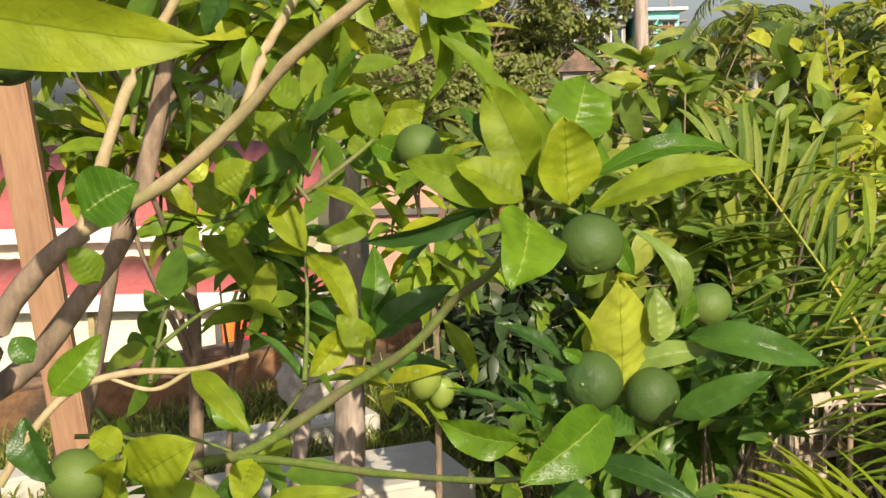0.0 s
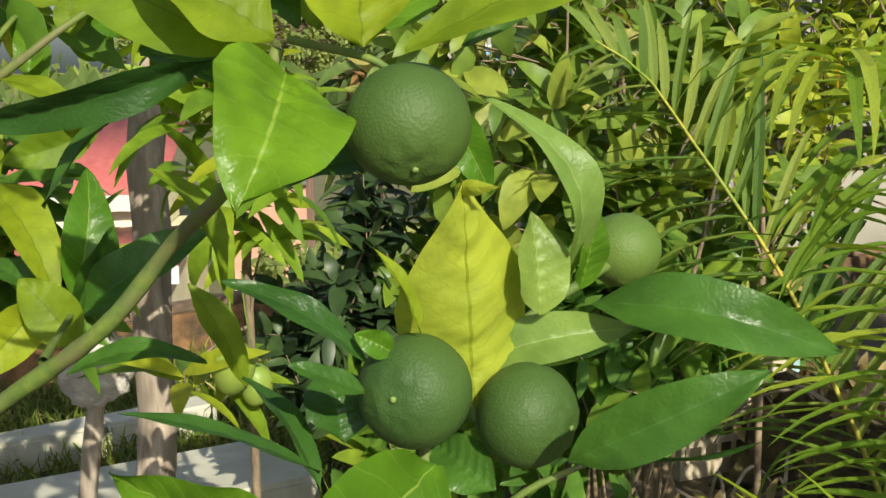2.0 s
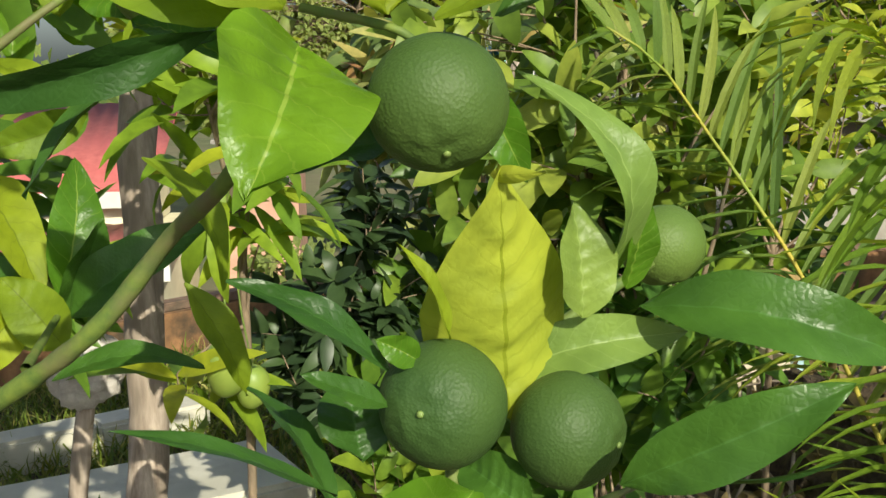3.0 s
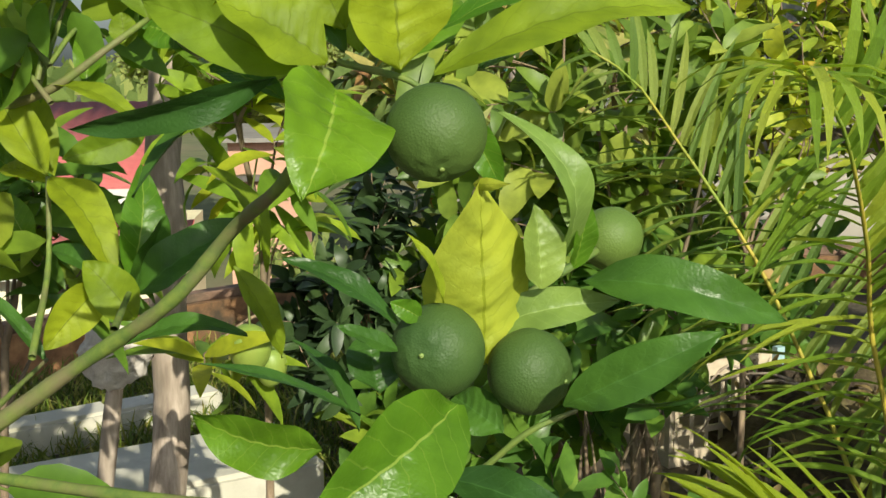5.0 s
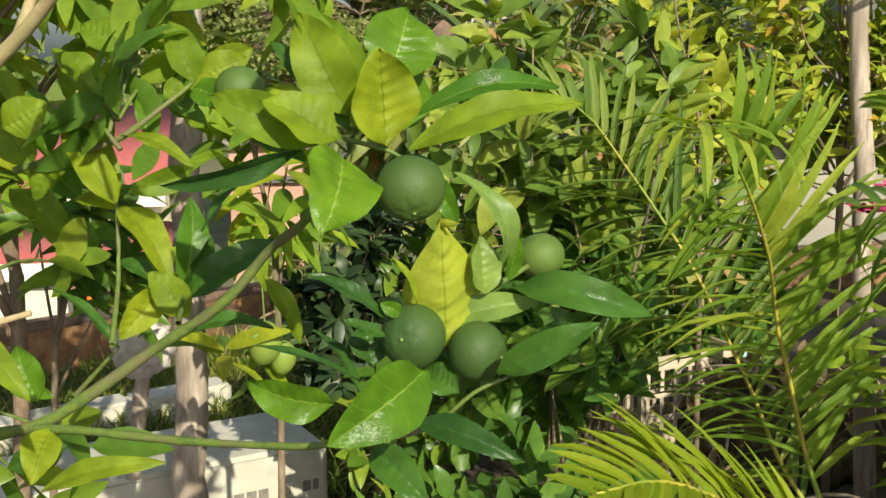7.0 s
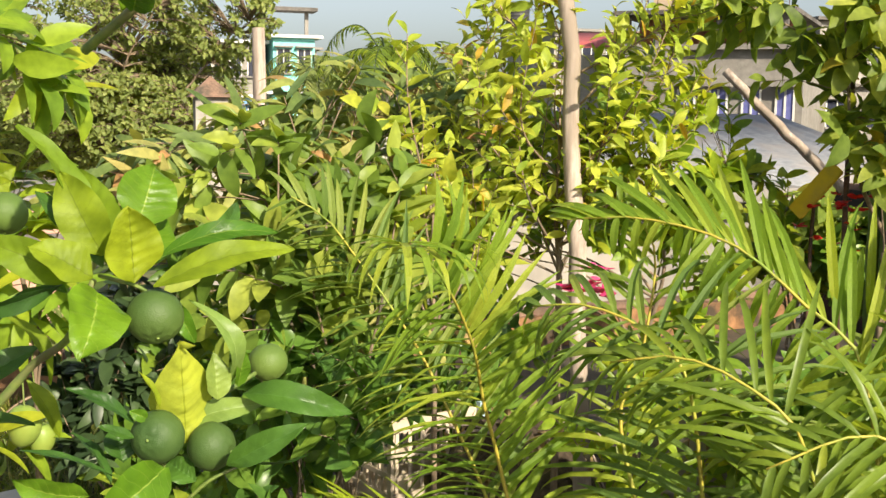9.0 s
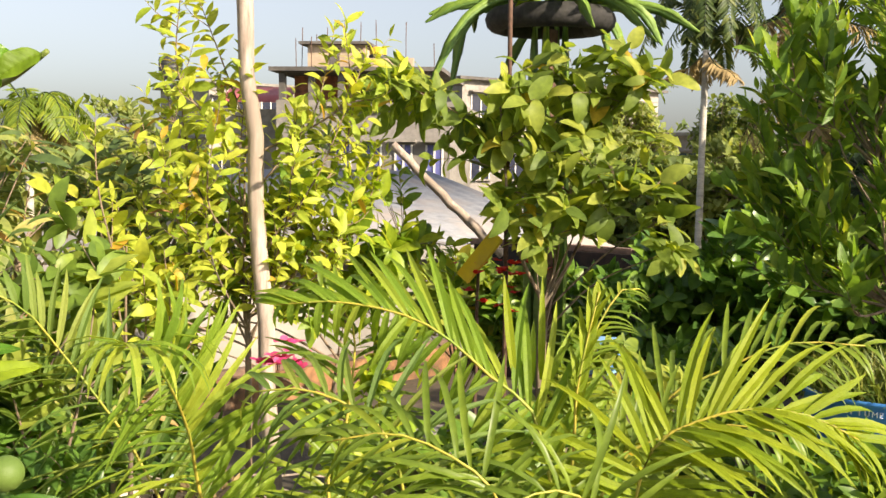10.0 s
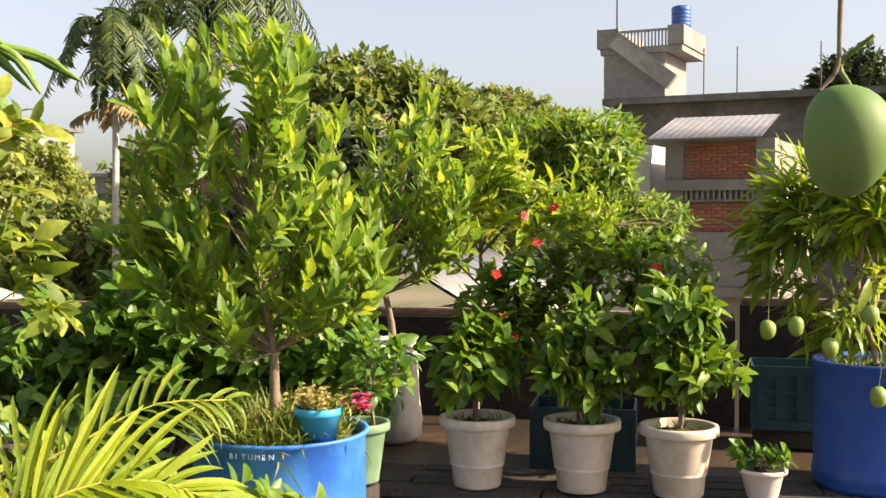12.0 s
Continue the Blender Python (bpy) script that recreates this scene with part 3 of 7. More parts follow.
    head = np.append(tips[:, :2].mean(0), fork[2] + 0.62 * (tips[:, 2].max() - fork[2]))
    tube(wood, curve_through([foot, fork * 0.5 + np.append(rng.uniform(-1, 1, 2) * trunk_r * 0.7, 0), fork], 12), trunk_r, trunk_r * 0.8, 10, 0.05)
    leader = curve_through([fork, (fork + head) / 2 + rng.standard_normal(3) * 0.03, head], 20)
    tube(wood, leader, trunk_r * 0.7, trunk_r * 0.25, 8, 0.06)

    def dress(line, bare_part, start_r):
        tube(wood, line, start_r, start_r * 0.25, 6, 0.05)
        run = np.concatenate([[0], np.cumsum(np.linalg.norm(np.diff(line, axis=0), axis=1))])
        n = max(4, int(run[-1] * (1 - bare_part) / gap))
        at = run[-1] * (bare_part + (1 - bare_part) * np.linspace(0, 1, n))
        p = np.stack([np.interp(at, run, line[:, i]) for i in range(3)], -1)
        d = unit(np.stack([np.interp(at, run, np.gradient(line[:, i])) for i in range(3)], -1))
        a = np.arange(n) * 2.4 + rng.uniform(0, 6.3)
        sd = unit(np.cross(d, [0.3, 0.2, 1.0]))
        ring = np.cos(a)[:, None] * sd + np.sin(a)[:, None] * np.cross(sd, d)
        near = np.linspace(0, 1, n)[:, None]
        go = unit(d * 0.6 + ring * angle * (1.15 - 0.6 * near ** 2) + np.array([0, 0, lift]) * (0.2 + 0.8 * near) + 0.22 * rng.standard_normal((n, 3)))
        ln = length * rng.uniform(0.6, 1.25, n) * (0.8 + 0.35 * np.sin(near[:, 0] * 2.6))
        face = unit(ring * -0.4 + d * 0.5 + 0.7 * np.array(to_sun) + 0.45 * rng.standard_normal((n, 3)))
        leaves(green, p, go, face, ln, ln * ratio * rng.uniform(0.8, 1.25, n), shape, 0.3, droop * rng.uniform(0.2, 1.8, n), wave)

    for tip in tips:
        k = np.clip((tip[2] - fork[2] - reach * rng.uniform(0.7, 1.2)) / (head[2] - fork[2]), 0, 0.9)
        start = leader[int(k * 19)]
        mid = start + (tip - start) * np.array([fan, fan, 0.42]) + rng.standard_normal(3) * 0.035
        line = curve_through([start, mid, tip], 24)
        dress(line, bare, stem_r)
        for j in range(sides):
            s = line[rng.integers(7, 20)]
            way = unit(np.append(rng.standard_normal(2) + 1.2 * unit(np.append(tip[:2] - head[:2], 0))[:2], rng.uniform(0.4, 1.9)))
            far = side_len * rng.uniform(0.6, 1.3)
            dress(curve_through([s, s + way * far * 0.55 + np.array([0, 0, -0.01]), s + way * far + np.array([0, 0, 0.12 * far])], 10), 0.25, stem_r * 0.45)
    wood.make("trunk", M[bark], top)
    green.make("crown", M[mat], top)
    return top


def spread_tips(centre, across, rows, depth, n, jitter=0.05):
    """Shoot ends: rows of (offset along a level line, height), each repeated n times with some scatter in depth."""
    c, u = np.array(centre, float), unit(np.array([across[0], across[1], 0.0]))
    back = np.array([-u[1], u[0], 0.0])
    out = []
    for off, z in rows:
        for i in range(n):
            out.append(np.append(c, 0.0) + u * (off + jitter * rng.standard_normal()) + back * rng.uniform(-depth, depth) + np.array([0, 0, z - abs(rng.standard_normal()) * jitter * (1.6 if i else 0.3)]))
    return out


# ---- the roof, its walls and what lies round it ----
GROUND = -3.6
bm = bmesh.new()
bmesh.ops.create_grid(bm, x_segments=40, y_segments=40, size=2400, matrix=Matrix.Translation((0, 0, GROUND)))
tagged(part("ground", bm, M["ground"]), "green and brown ground between the houses, reaching the horizon", "ground", kind="structure")



def slab(name, outline, z0, z1, material):
    """A flat prism over an outline in plan."""
    bm = bmesh.new()
    low = [bm.verts.new((x, y, z0)) for x, y in outline]
    high = [bm.verts.new((x, y, z1)) for x, y in outline]
    bm.faces.new(low[::-1])
    bm.faces.new(high)
    n = len(outline)
    for i in range(n):
        bm.faces.new((low[i], low[(i + 1) % n], high[(i + 1) % n], high[i]))
    return part(name, bm, material)


OUTLINE = [(-5.0, -6.0), (7.4, -6.0), (6.78, 1.2), (5.36, 7.15), (0.02, 6.22), (-5.0, 2.44)]
one = slab("floor", OUTLINE, -0.2, 0.0, M["roof_floor"])
tagged(one, "weathered damp concrete roof terrace floor", "floor", kind="structure")
one = slab("wall_house", [(x * 0.97, y * 0.97) for x, y in OUTLINE], GROUND, -0.204, M["render_pale"])
tagged(one, "plain rendered house wall below the roof terrace", "wall", kind="structure")


def wall_run(name, a, b, z0, z1, thick, material, label, cap=True):
    """A parapet from a to b with a slightly wider coping."""
    ax, bx = Vector((*a, 0)), Vector((*b, 0))
    d = (bx - ax)
    turn = math.degrees(math.atan2(d.y, d.x))
    top = thing(name, (a[0], a[1], z0), label, "wall", kind="structure", turn=turn)
    one_box("wall", 0, d.length, 0, thick, 0, z1 - z0 - 0.045, material, top)
    if cap:
        n = max(1, int(d.length / 1.4))
        for i in range(n):
            one_box("coping", i * d.length / n + 0.006, (i + 1) * d.length / n - 0.006, -0.025, thick + 0.025, z1 - z0 - 0.045, z1 - z0 + rng.uniform(-0.006, 0.006), M["coping"], top, bevel=0.008)
    return top


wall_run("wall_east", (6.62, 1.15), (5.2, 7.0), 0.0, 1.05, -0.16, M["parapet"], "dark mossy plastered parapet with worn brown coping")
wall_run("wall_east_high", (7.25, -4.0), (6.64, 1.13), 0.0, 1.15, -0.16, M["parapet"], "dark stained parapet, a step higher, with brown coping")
wall_run("wall_north", (5.1, 6.95), (0.04, 6.06), 0.0, 0.25, -0.14, M["mossy_brown"], "low brown mossy wall at the terrace edge")
wall_run("wall_north_west", (0.0, 6.05), (-4.86, 2.4), 0.0, 0.25, -0.14, M["mossy_brown"], "low brown mossy wall running slantwise at the terrace edge")
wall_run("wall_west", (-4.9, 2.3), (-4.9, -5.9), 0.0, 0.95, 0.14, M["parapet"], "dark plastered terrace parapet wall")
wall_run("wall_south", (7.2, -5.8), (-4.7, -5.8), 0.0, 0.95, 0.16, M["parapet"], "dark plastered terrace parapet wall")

# raised ledge along the east parapet, edged with old planks
LEDGE = 0.41
ledge = thing("ledge", (4.42, 2.9, 0), "raised damp concrete ledge along the parapet", "ledge", kind="structure", turn=-75.0)
one_box("slab", -0.6, 4.6, 0.14, 1.7, 0.0, LEDGE - 0.004, M["wet_ledge"], ledge)
deck = thing("plank_deck", (4.42, 2.9, 0), "old dark timber planks laid along the ledge edge", "planks", kind="structure", turn=-75.0)
for row in range(4):
    x = -0.6
    while x < 4.5:
        ln = rng.uniform(1.2, 2.0)
        w = -0.1 + row * 0.125
        one_box("plank", x + 0.006, min(x + ln, 4.6) - 0.006, w, w + 0.118, LEDGE - 0.035 + rng.uniform(-0.004, 0.004), LEDGE + rng.uniform(0.0, 0.008), M["timber"], deck, bevel=0.004)
        x += ln
one_box("bearer", -0.5, 4.5, -0.06, 0.02, 0.0, LEDGE - 0.045, M["timber"], deck)

# white painted kerb blocks and the grass bed on the left
kerb = thing("kerb_block", (0.12, 3.7, 0.0), "white painted concrete block with faded lettering", "kerb block", turn=24.0)
bm = bmesh.new()
box(bm, -1.15, 0.0, -0.16, 0.22, 0.0, 0.24, 0.015)
part("block", bm, M["white_paint"], kerb)


def writing(name, text, size, m, material, parent):
    cu = bpy.data.curves.new(name, "FONT")
    cu.body, cu.size, cu.extrude = text, size, 0.0015
    tmp = bpy.data.objects.new(name, cu)
    scene.collection.objects.link(tmp)
    me = bpy.data.meshes.new_from_object(tmp.evaluated_get(bpy.context.evaluated_depsgraph_get()))
    bpy.data.objects.remove(tmp)
    me.materials.clear()
    me.materials.append(material)
    ob = new(name, me)
    ob.parent = parent
    ob.matrix_basis = m
    return ob


for x0, x1 in ((-0.3, -0.27), (-0.262, -0.232), (-0.225, -0.195), (-0.13, -0.126), (-0.085, -0.06), (-0.052, -0.035)):
    one_box("painted_bar", x0, x1, -0.163, -0.1605, 0.1, 0.132, M["letters"], kerb)
strip = thing("kerb", (-0.2, 4.62, 0.0), "white painted kerb edging the grass bed", "kerb", turn=31.0)
for i in range(4):
    one_box("block", -1.6 + i * 0.4, -1.6 + i * 0.4 + 0.392, 0, 0.14, 0, 0.12 + rng.uniform(-0.008, 0.008), M["white_paint"], strip, bevel=0.012)


def turf(name, label, x0, x1, y0, y1, z, n, h, mat="grass", category="grass"):
    s = Soup()
    b = np.stack([rng.uniform(x0, x1, n), rng.uniform(y0, y1, n), np.full(n, z)], -1)
    b = b[b[:, 1] < 5.92 + 0.75 * b[:, 0]]
    n = len(b)
    d = around((0, 0, 1.0), 0.45, n)
    leaves(s, b, d, rng.standard_normal((n, 3)), h * rng.uniform(0.4, 1.3, n), 0.006 * rng.uniform(0.7, 1.6, n), "small", 0.3, 0.9)
    ob = s.make(name, M[mat])
    return tagged(ob, label, category, kind="stuff")


turf("grass", "patch of green and dry grass in the terrace bed", -2.4, 0.5, 3.6, 5.9, 0.012, 20000, 0.12)
one = slab("soil_bed", [(-2.6, 3.3), (0.6, 3.75), (0.6, 5.9), (0.1, 5.95), (-2.6, 3.95)], 0.0, 0.012, M["soil"])
tagged(one, "dark soil of the grass bed", "soil", kind="structure")


# ---- houses and far things ----
def window(parent, x, y, z, w, h, facing, mat="glass_dark", bars=2):
    """A window set into a wall that faces -y (facing 0) or -x (facing 1)."""
    def b(name, u0, u1, v0, v1, o0, o1, m):
        if facing == 0:
            return one_box(name, x + u0, x + u1, y + o0, y + o1, z + v0, z + v1, m, win)
        return one_box(name, x + o0, x + o1, y + u0, y + u1, z + v0, z + v1, m, win)
    win = one_box("window", *((x - w / 2, x + w / 2, y - 0.01, y + 0.05) if facing == 0 else (x - 0.01, x + 0.05, y - w / 2, y + w / 2)), z, z + h, M[mat], parent)
    for i in range(bars + 1):
        u = -w / 2 + i * w / bars
        b("frame", u - 0.03, u + 0.03, 0.0, h, -0.045, -0.012, M["white_wall"])
    b("sill", -w / 2 - 0.1, w / 2 + 0.1, -0.1, -0.02, -0.16, -0.012, M["concrete"])
    b("hood", -w / 2 - 0.15, w / 2 + 0.15, h + 0.08, h + 0.16, -0.35, -0.012, M["concrete"])
    return win


def block_house(name, label, x0, x1, y0, y1, base, floors, storey, wall, slab="concrete", roof_over=0.5, windows=3, win_mat="glass_dark", facing=0, win_w=1.2, place=(0, 0, 0), turn=0.0):
    h = thing(name, place, label, "house", turn=turn)
    for f in range(floors):
        z = base + f * storey
        one_box("wall", x0, x1, y0, y1, z, z + storey - 0.16, M[wall[f % len(wall)]], h)
        one_box("slab", x0 - roof_over, x1 + roof_over, y0 - roof_over, y1 + roof_over, z + storey - 0.156, z + storey - 0.004, M[slab], h)
        for i in range(windows):
            u = (i + 0.5) / windows
            if facing == 0:
                window(h, x0 + u * (x1 - x0), y0 - 0.012, z + 1.0, win_w, 1.25, 0, win_mat)
            else:
                window(h, x0 - 0.012, y0 + u * (y1 - y0), z + 1.0, win_w, 1.25, 1, win_mat)
    return h


# low house with a red sheet roof, seen past the citrus
h = thing("red_roof_house", (0, 0, 0), "cream single-storey house with stepped red sheet roofs and white fascias", "house")
hx0, hx1, hy = -7.6, -1.75, 12.2
one_box("wall", hx0, hx1, hy, hy + 4.0, GROUND, -0.72, M["cream_wall"], h)


def sheet_roof(parent, x0, x1, y0, z0, y1, z1, mat, pitch=0.18, thick=0.03):
    """A corrugated sheet roof sloping up from (y0, z0) to (y1, z1)."""
    n = int((x1 - x0) / pitch) * 4
    xs = np.linspace(x0, x1, n + 1)
    w = 0.006 * np.cos((xs - x0) / pitch * 2 * np.pi)
    rows = [np.stack([xs, np.full(n + 1, y), z + w + o], -1) for o in (0, -thick) for y, z in ((y0, z0), (y1, z1))]
    v = np.concatenate(rows)
    k, i = n + 1, np.arange(n)
    q = [np.stack([i, i + 1, k + i + 1, k + i], -1), np.stack([2 * k + i + 1, 2 * k + i, 3 * k + i, 3 * k + i + 1], -1),
         np.stack([i + 1, i, 2 * k + i, 2 * k + i + 1], -1), np.stack([k + i, k + i + 1, 3 * k + i + 1, 3 * k + i], -1)]
    return mesh_ob("roof", v, np.concatenate(q), M[mat], parent)


sheet_roof(h, hx0 - 0.2, hx1 + 0.25, hy - 0.2, -0.7, hy + 1.3, -0.48, "red_sheet")
one_box("fascia", hx0 - 0.2, hx1 + 0.27, hy - 0.26, hy - 0.21, -0.86, -0.68, M["white_wall"], h)
one_box("upper_wall", hx0, hx1 - 0.35, hy + 1.35, hy + 4.0, -0.7, -0.12, M["cream_wall"], h)
sheet_roof(h, hx0 - 0.2, hx1 - 0.1, hy + 1.2, -0.12, hy + 3.7, 0.8, "red_sheet")
one_box("fascia", hx0 - 0.2, hx1 - 0.08, hy + 1.13, hy + 1.18, -0.28, -0.1, M["white_wall"], h)
one_box("doorway", -2.72, -2.1, hy - 0.03, hy - 0.004, GROUND, -1.05, M["concrete_dark"], h)
one_box("downpipe", -4.12, -4.05, hy - 0.09, hy - 0.02, GROUND, -0.9, M["bark_pale"], h)


def hung_cloth(name, x0, x1, y, z0, z1, mat, label):
    u, v = np.meshgrid(np.linspace(0, 1, 15), np.linspace(0, 1, 9))
    p = np.stack([x0 + u * (x1 - x0), y + 0.05 * np.sin(u * 16 + v) * (0.4 + v), z1 + v * (z0 - z1) - 0.03 * np.sin(u * 3.1)], -1)
    g = np.arange(135).reshape(9, 15)
    q = np.stack([g[:-1, :-1], g[:-1, 1:], g[1:, 1:], g[1:, :-1]], -1).reshape(-1, 4)
    ob = mesh_ob(name, p, q, M[mat])
    so = ob.modifiers.new("cloth", "SOLIDIFY")
    so.thickness = 0.008
    return tagged(ob, label, "cloth")


hung_cloth("hung_cloth", -2.62, -2.38, hy - 0.12, -2.0, -0.95, "cloth_orange", "orange cloth hung before the house doorway")
hung_cloth("hung_cloth", -2.36, -1.95, hy - 0.2, -1.75, -1.0, "cloth_red", "crimson cloth hung before the house doorway")
one = one_box("wall_compound", -9.0, -1.0, 9.0, 9.2, GROUND, -0.95, M["parapet"])
tagged(one, "dark mossy brick compound wall", "wall", kind="structure")

# terracotta-pink low house behind the post
h = thing("pink_house", (0, 0, 0), "faded pink low house with a flat sunshade", "house")
one_box("wall", -1.25, -0.3, 15.0, 18.0, GROUND, 0.3, M["pink_wall"], h)
one_box("sunshade", -1.35, -0.2, 14.8, 18.3, 0.304, 0.36, M["concrete"], h)
one_box("band", -1.27, -0.28, 14.9, 14.997, -0.2, -0.12, M["concrete_dark"], h)

block_house("turquoise_house", "white two-storey house with turquoise upper wall and flat roof", 8.95, 11.2, 60, 68, -0.5, 2, 3.0, ["turquoise", "turquoise"], "white_wall", 0.4, 2, win_w=0.7)
h = block_house("pale_house", "pale grey house beside the turquoise one", 6.6, 8.5, 61, 68, -0.6, 2, 2.9, ["blue_wall", "render_pale"], "white_wall", 0.35, 2, win_w=0.6)
h = thing("roof_shelter", (9.9, 62, 5.5), "small open shelter with a tank on the turquoise house roof", "shelter")
for dx in (-1.2, 1.2):
    one_box("post", dx - 0.1, dx + 0.1, -0.1, 0.1, 0, 1.4, M["concrete"], h)
one_box("slab", -1.7, 1.7, -0.8, 0.8, 1.404, 1.6, M["concrete_dark"], h)

# small open-sided hut
h = thing("hut", (2.05, 20.0, GROUND), "small hut with a tan pyramid roof", "hut")
one_box("wall", -0.28, 0.28, -0.28, 0.28, 0, 5.3, M["render_pale"], h)
bm = bmesh.new()
bmesh.ops.create_cone(bm, cap_ends=True, segments=4, radius1=0.56, radius2=0.02, depth=0.36, matrix=Matrix.Translation((0, 0, 5.484)) @ pose(0, 0, 0, 0, 0, 45))
part("roof", bm, M["coping"], h)

# unfinished house with the tank, a grey house before it and the red roof beside it
h = thing("unfinished_house", (21.8, 37.4, 0), "unfinished concrete house with open pillars and bare rods", "house", turn=-42)
one_box("wall", -3.2, 3.2, 0.0, 7.0, GROUND, 4.2, M["concrete"], h)
for i in range(6):
    one_box("pillar", -3.1 + i * 1.18, -2.85 + i * 1.18, 0.0, 0.25, 4.2, 5.3, M["concrete_dark"], h)
one_box("back_wall", -3.0, 3.0, 2.0, 2.2, 4.2, 5.3, M["brick"], h)
one_box("top_slab", -3.4, 3.4, -0.4, 7.2, 5.304, 5.46, M["concrete_dark"], h)
one_box("stair_room", -2.2, 0.1, 1.0, 3.4, 5.464, 6.45, M["tan_wall"], h)
one_box("stair_roof", -2.5, 0.3, 0.7, 3.7, 6.454, 6.56, M["concrete_dark"], h)
one_box("doorway", -1.3, -0.9, 0.97, 0.996, 5.47, 6.3, M["concrete_dark"], h)
one_box("parapet", 0.5, 2.2, 0.2, 0.4, 5.464, 5.85, M["tan_wall"], h)
for i in range(10):
    s = Soup()
    x, y = rng.uniform(-3.2, 3.2), rng.uniform(0, 5)
    tube(s, [(x, y, 5.46), (x + rng.uniform(-0.05, 0.05), y, 5.46 + rng.uniform(1.0, 2.2))], 0.018, 0.018, 5)
    s.make("rebar", M["rust"], h)
block_house("grey_house", "grey concrete house with shuttered windows", -1.9, 1.9, 0, 6, -3.5, 2, 3.55, ["concrete", "concrete"], "concrete", 0.25, 4, "shutter", 0, 0.5, (17.9, 28.7, 0), -42)


def water_tank(place, r, hgt, mat, label, cap=None):
    t = thing("water_tank", place, label, "water tank")
    prof = [(0, 0), (r * 0.97, 0), (r, 0.03)]
    for i in range(5):
        z = hgt * (0.1 + i * 0.16)
        prof += [(r, z), (r * 1.03, z + hgt * 0.03), (r * 1.03, z + hgt * 0.06), (r, z + hgt * 0.09)]
    prof += [(r, hgt * 0.9), (r * 0.6, hgt * 0.98), (r * 0.3, hgt), (0, hgt)]
    mesh_ob("body", *lathe(prof, 28), M[mat], t)
    if cap:
        mesh_ob("lid", *lathe([(r * 0.92, hgt * 0.93), (r * 0.92, hgt * 1.35), (r * 0.5, hgt * 1.42), (0, hgt * 1.42)], 24), M[cap], t)
    return t


water_tank((22.9, 37.6, 5.462), 0.36, 0.62, "tank_black", "black roof water tank under a yellow one", "yellow")
water_tank((21.0, 55.0, 6.0), 0.6, 1.2, "tank_black", "black tank on a far roof")
h = thing("red_roof_shed", (20.2, 43.0, 0), "shed with a bright red sheet roof", "shed", turn=-35)
one_box("wall", -1.3, 1.2, 0.0, 4.0, GROUND, 4.0, M["render_pale"], h)
sheet_roof(h, -1.5, 1.4, -0.4, 4.3, 2.4, 5.1, "red_sheet")
block_house("far_house", "far pale concrete house with windows", 6.0, 15.0, 80, 90, -3.0, 3, 3.0, ["render_pale"], "concrete", 0.4, 5)
block_house("far_house", "far grey concrete house with bare roof", 33.0, 47.0, 46.0, 54.0, -3.0, 3, 3.1, ["render_pale", "concrete"], "concrete_dark", 0.4, 6, facing=0)
block_house("far_house", "far brick-coloured house among trees", 38.0, 44.0, 34.0, 41.0, -3.0, 2, 3.2, ["brick", "render_pale"], "concrete", 0.4, 3, facing=1)
block_house("far_house", "pale distant house with flat roof", 26.0, 34.0, 62.0, 70.0, -3.0, 3, 3.2, ["render_pale"], "concrete", 0.4, 5)

# tin roofs just beyond the terrace
h = thing("tin_shed", (0, 0, 0), "low shed with a pale tin roof", "shed")
one_box("wall", 6.2, 11.0, 12.2, 16.0, GROUND, 0.55, M["concrete_dark"], h)
sheet_roof(h, 5.9, 11.2, 11.6, 0.5, 16.5, 1.55, "tin", 0.25)
h = thing("tin_shed", (0, 0, 0), "grey shed with a flat slab roof", "shed")
one_box("wall", 2.2, 4.9, 7.2, 9.5, GROUND, 0.9, M["render_pale"], h)
one_box("slab", 1.9, 5.2, 6.9, 9.8, 0.904, 1.0, M["concrete"], h)
h = thing("tin_shed", (0, 0, 0), "shed with weathered tin sheets over the parapet", "shed")
one_box("wall", 8.7, 10.4, 3.6, 4.5, GROUND, 0.75, M["concrete_dark"], h)
sheet_roof(h, 8.5, 10.6, 3.4, 0.72, 4.6, 1.35, "tin", 0.16)

# stair tower, brick house
h = thing("stair_tower_house", (0, 0, 0), "grey concrete house with an open stair tower on its roof", "house")
one_box("wall", 33.0, 41.0, 2.0, 9.9, GROUND, 4.85, M["concrete_dark"], h)
one_box("slab", 32.4, 41.4, 1.0, 10.3, 4.854, 5.05, M["concrete_dark"], h)
one_box("tower", 33.8, 36.5, 8.75, 10.7, 5.054, 6.55, M["concrete"], h)
one_box("landing", 33.75, 36.6, 8.2, 10.8, 6.554, 6.75, M["concrete"], h)
one_box("tower_top", 33.7, 36.7, 10.2, 10.9, 6.754, 7.35, M["concrete"], h)
one_box("tower_top", 33.7, 36.7, 8.15, 8.65, 6.754, 7.35, M["concrete"], h)
bm = bmesh.new()
box(bm, 33.55, 33.78, -1.15, 1.15, -0.26, 0.26, m=Matrix.Translation((0, 9.4, 6.3)) @ pose(0, 0, 0, 38, 0, 0))
part("stair_flight", bm, M["render_pale"], h)
for i in range(14):
    y = 8.7 + i * 0.108
    one_box("baluster", 33.74, 33.78, y, y + 0.04, 6.75, 7.2, M["concrete"], h)
one_box("handrail", 33.72, 33.8, 8.66, 10.19, 7.204, 7.27, M["concrete"], h)
water_tank((34.6, 8.45, 7.352), 0.3, 0.72, "tank_blue", "blue roof water tank on the stair tower")
s = Soup()
tube(s, [(34.2, 10.4, 7.35), (34.2, 10.4, 10.5)], 0.03, 0.02, 6)
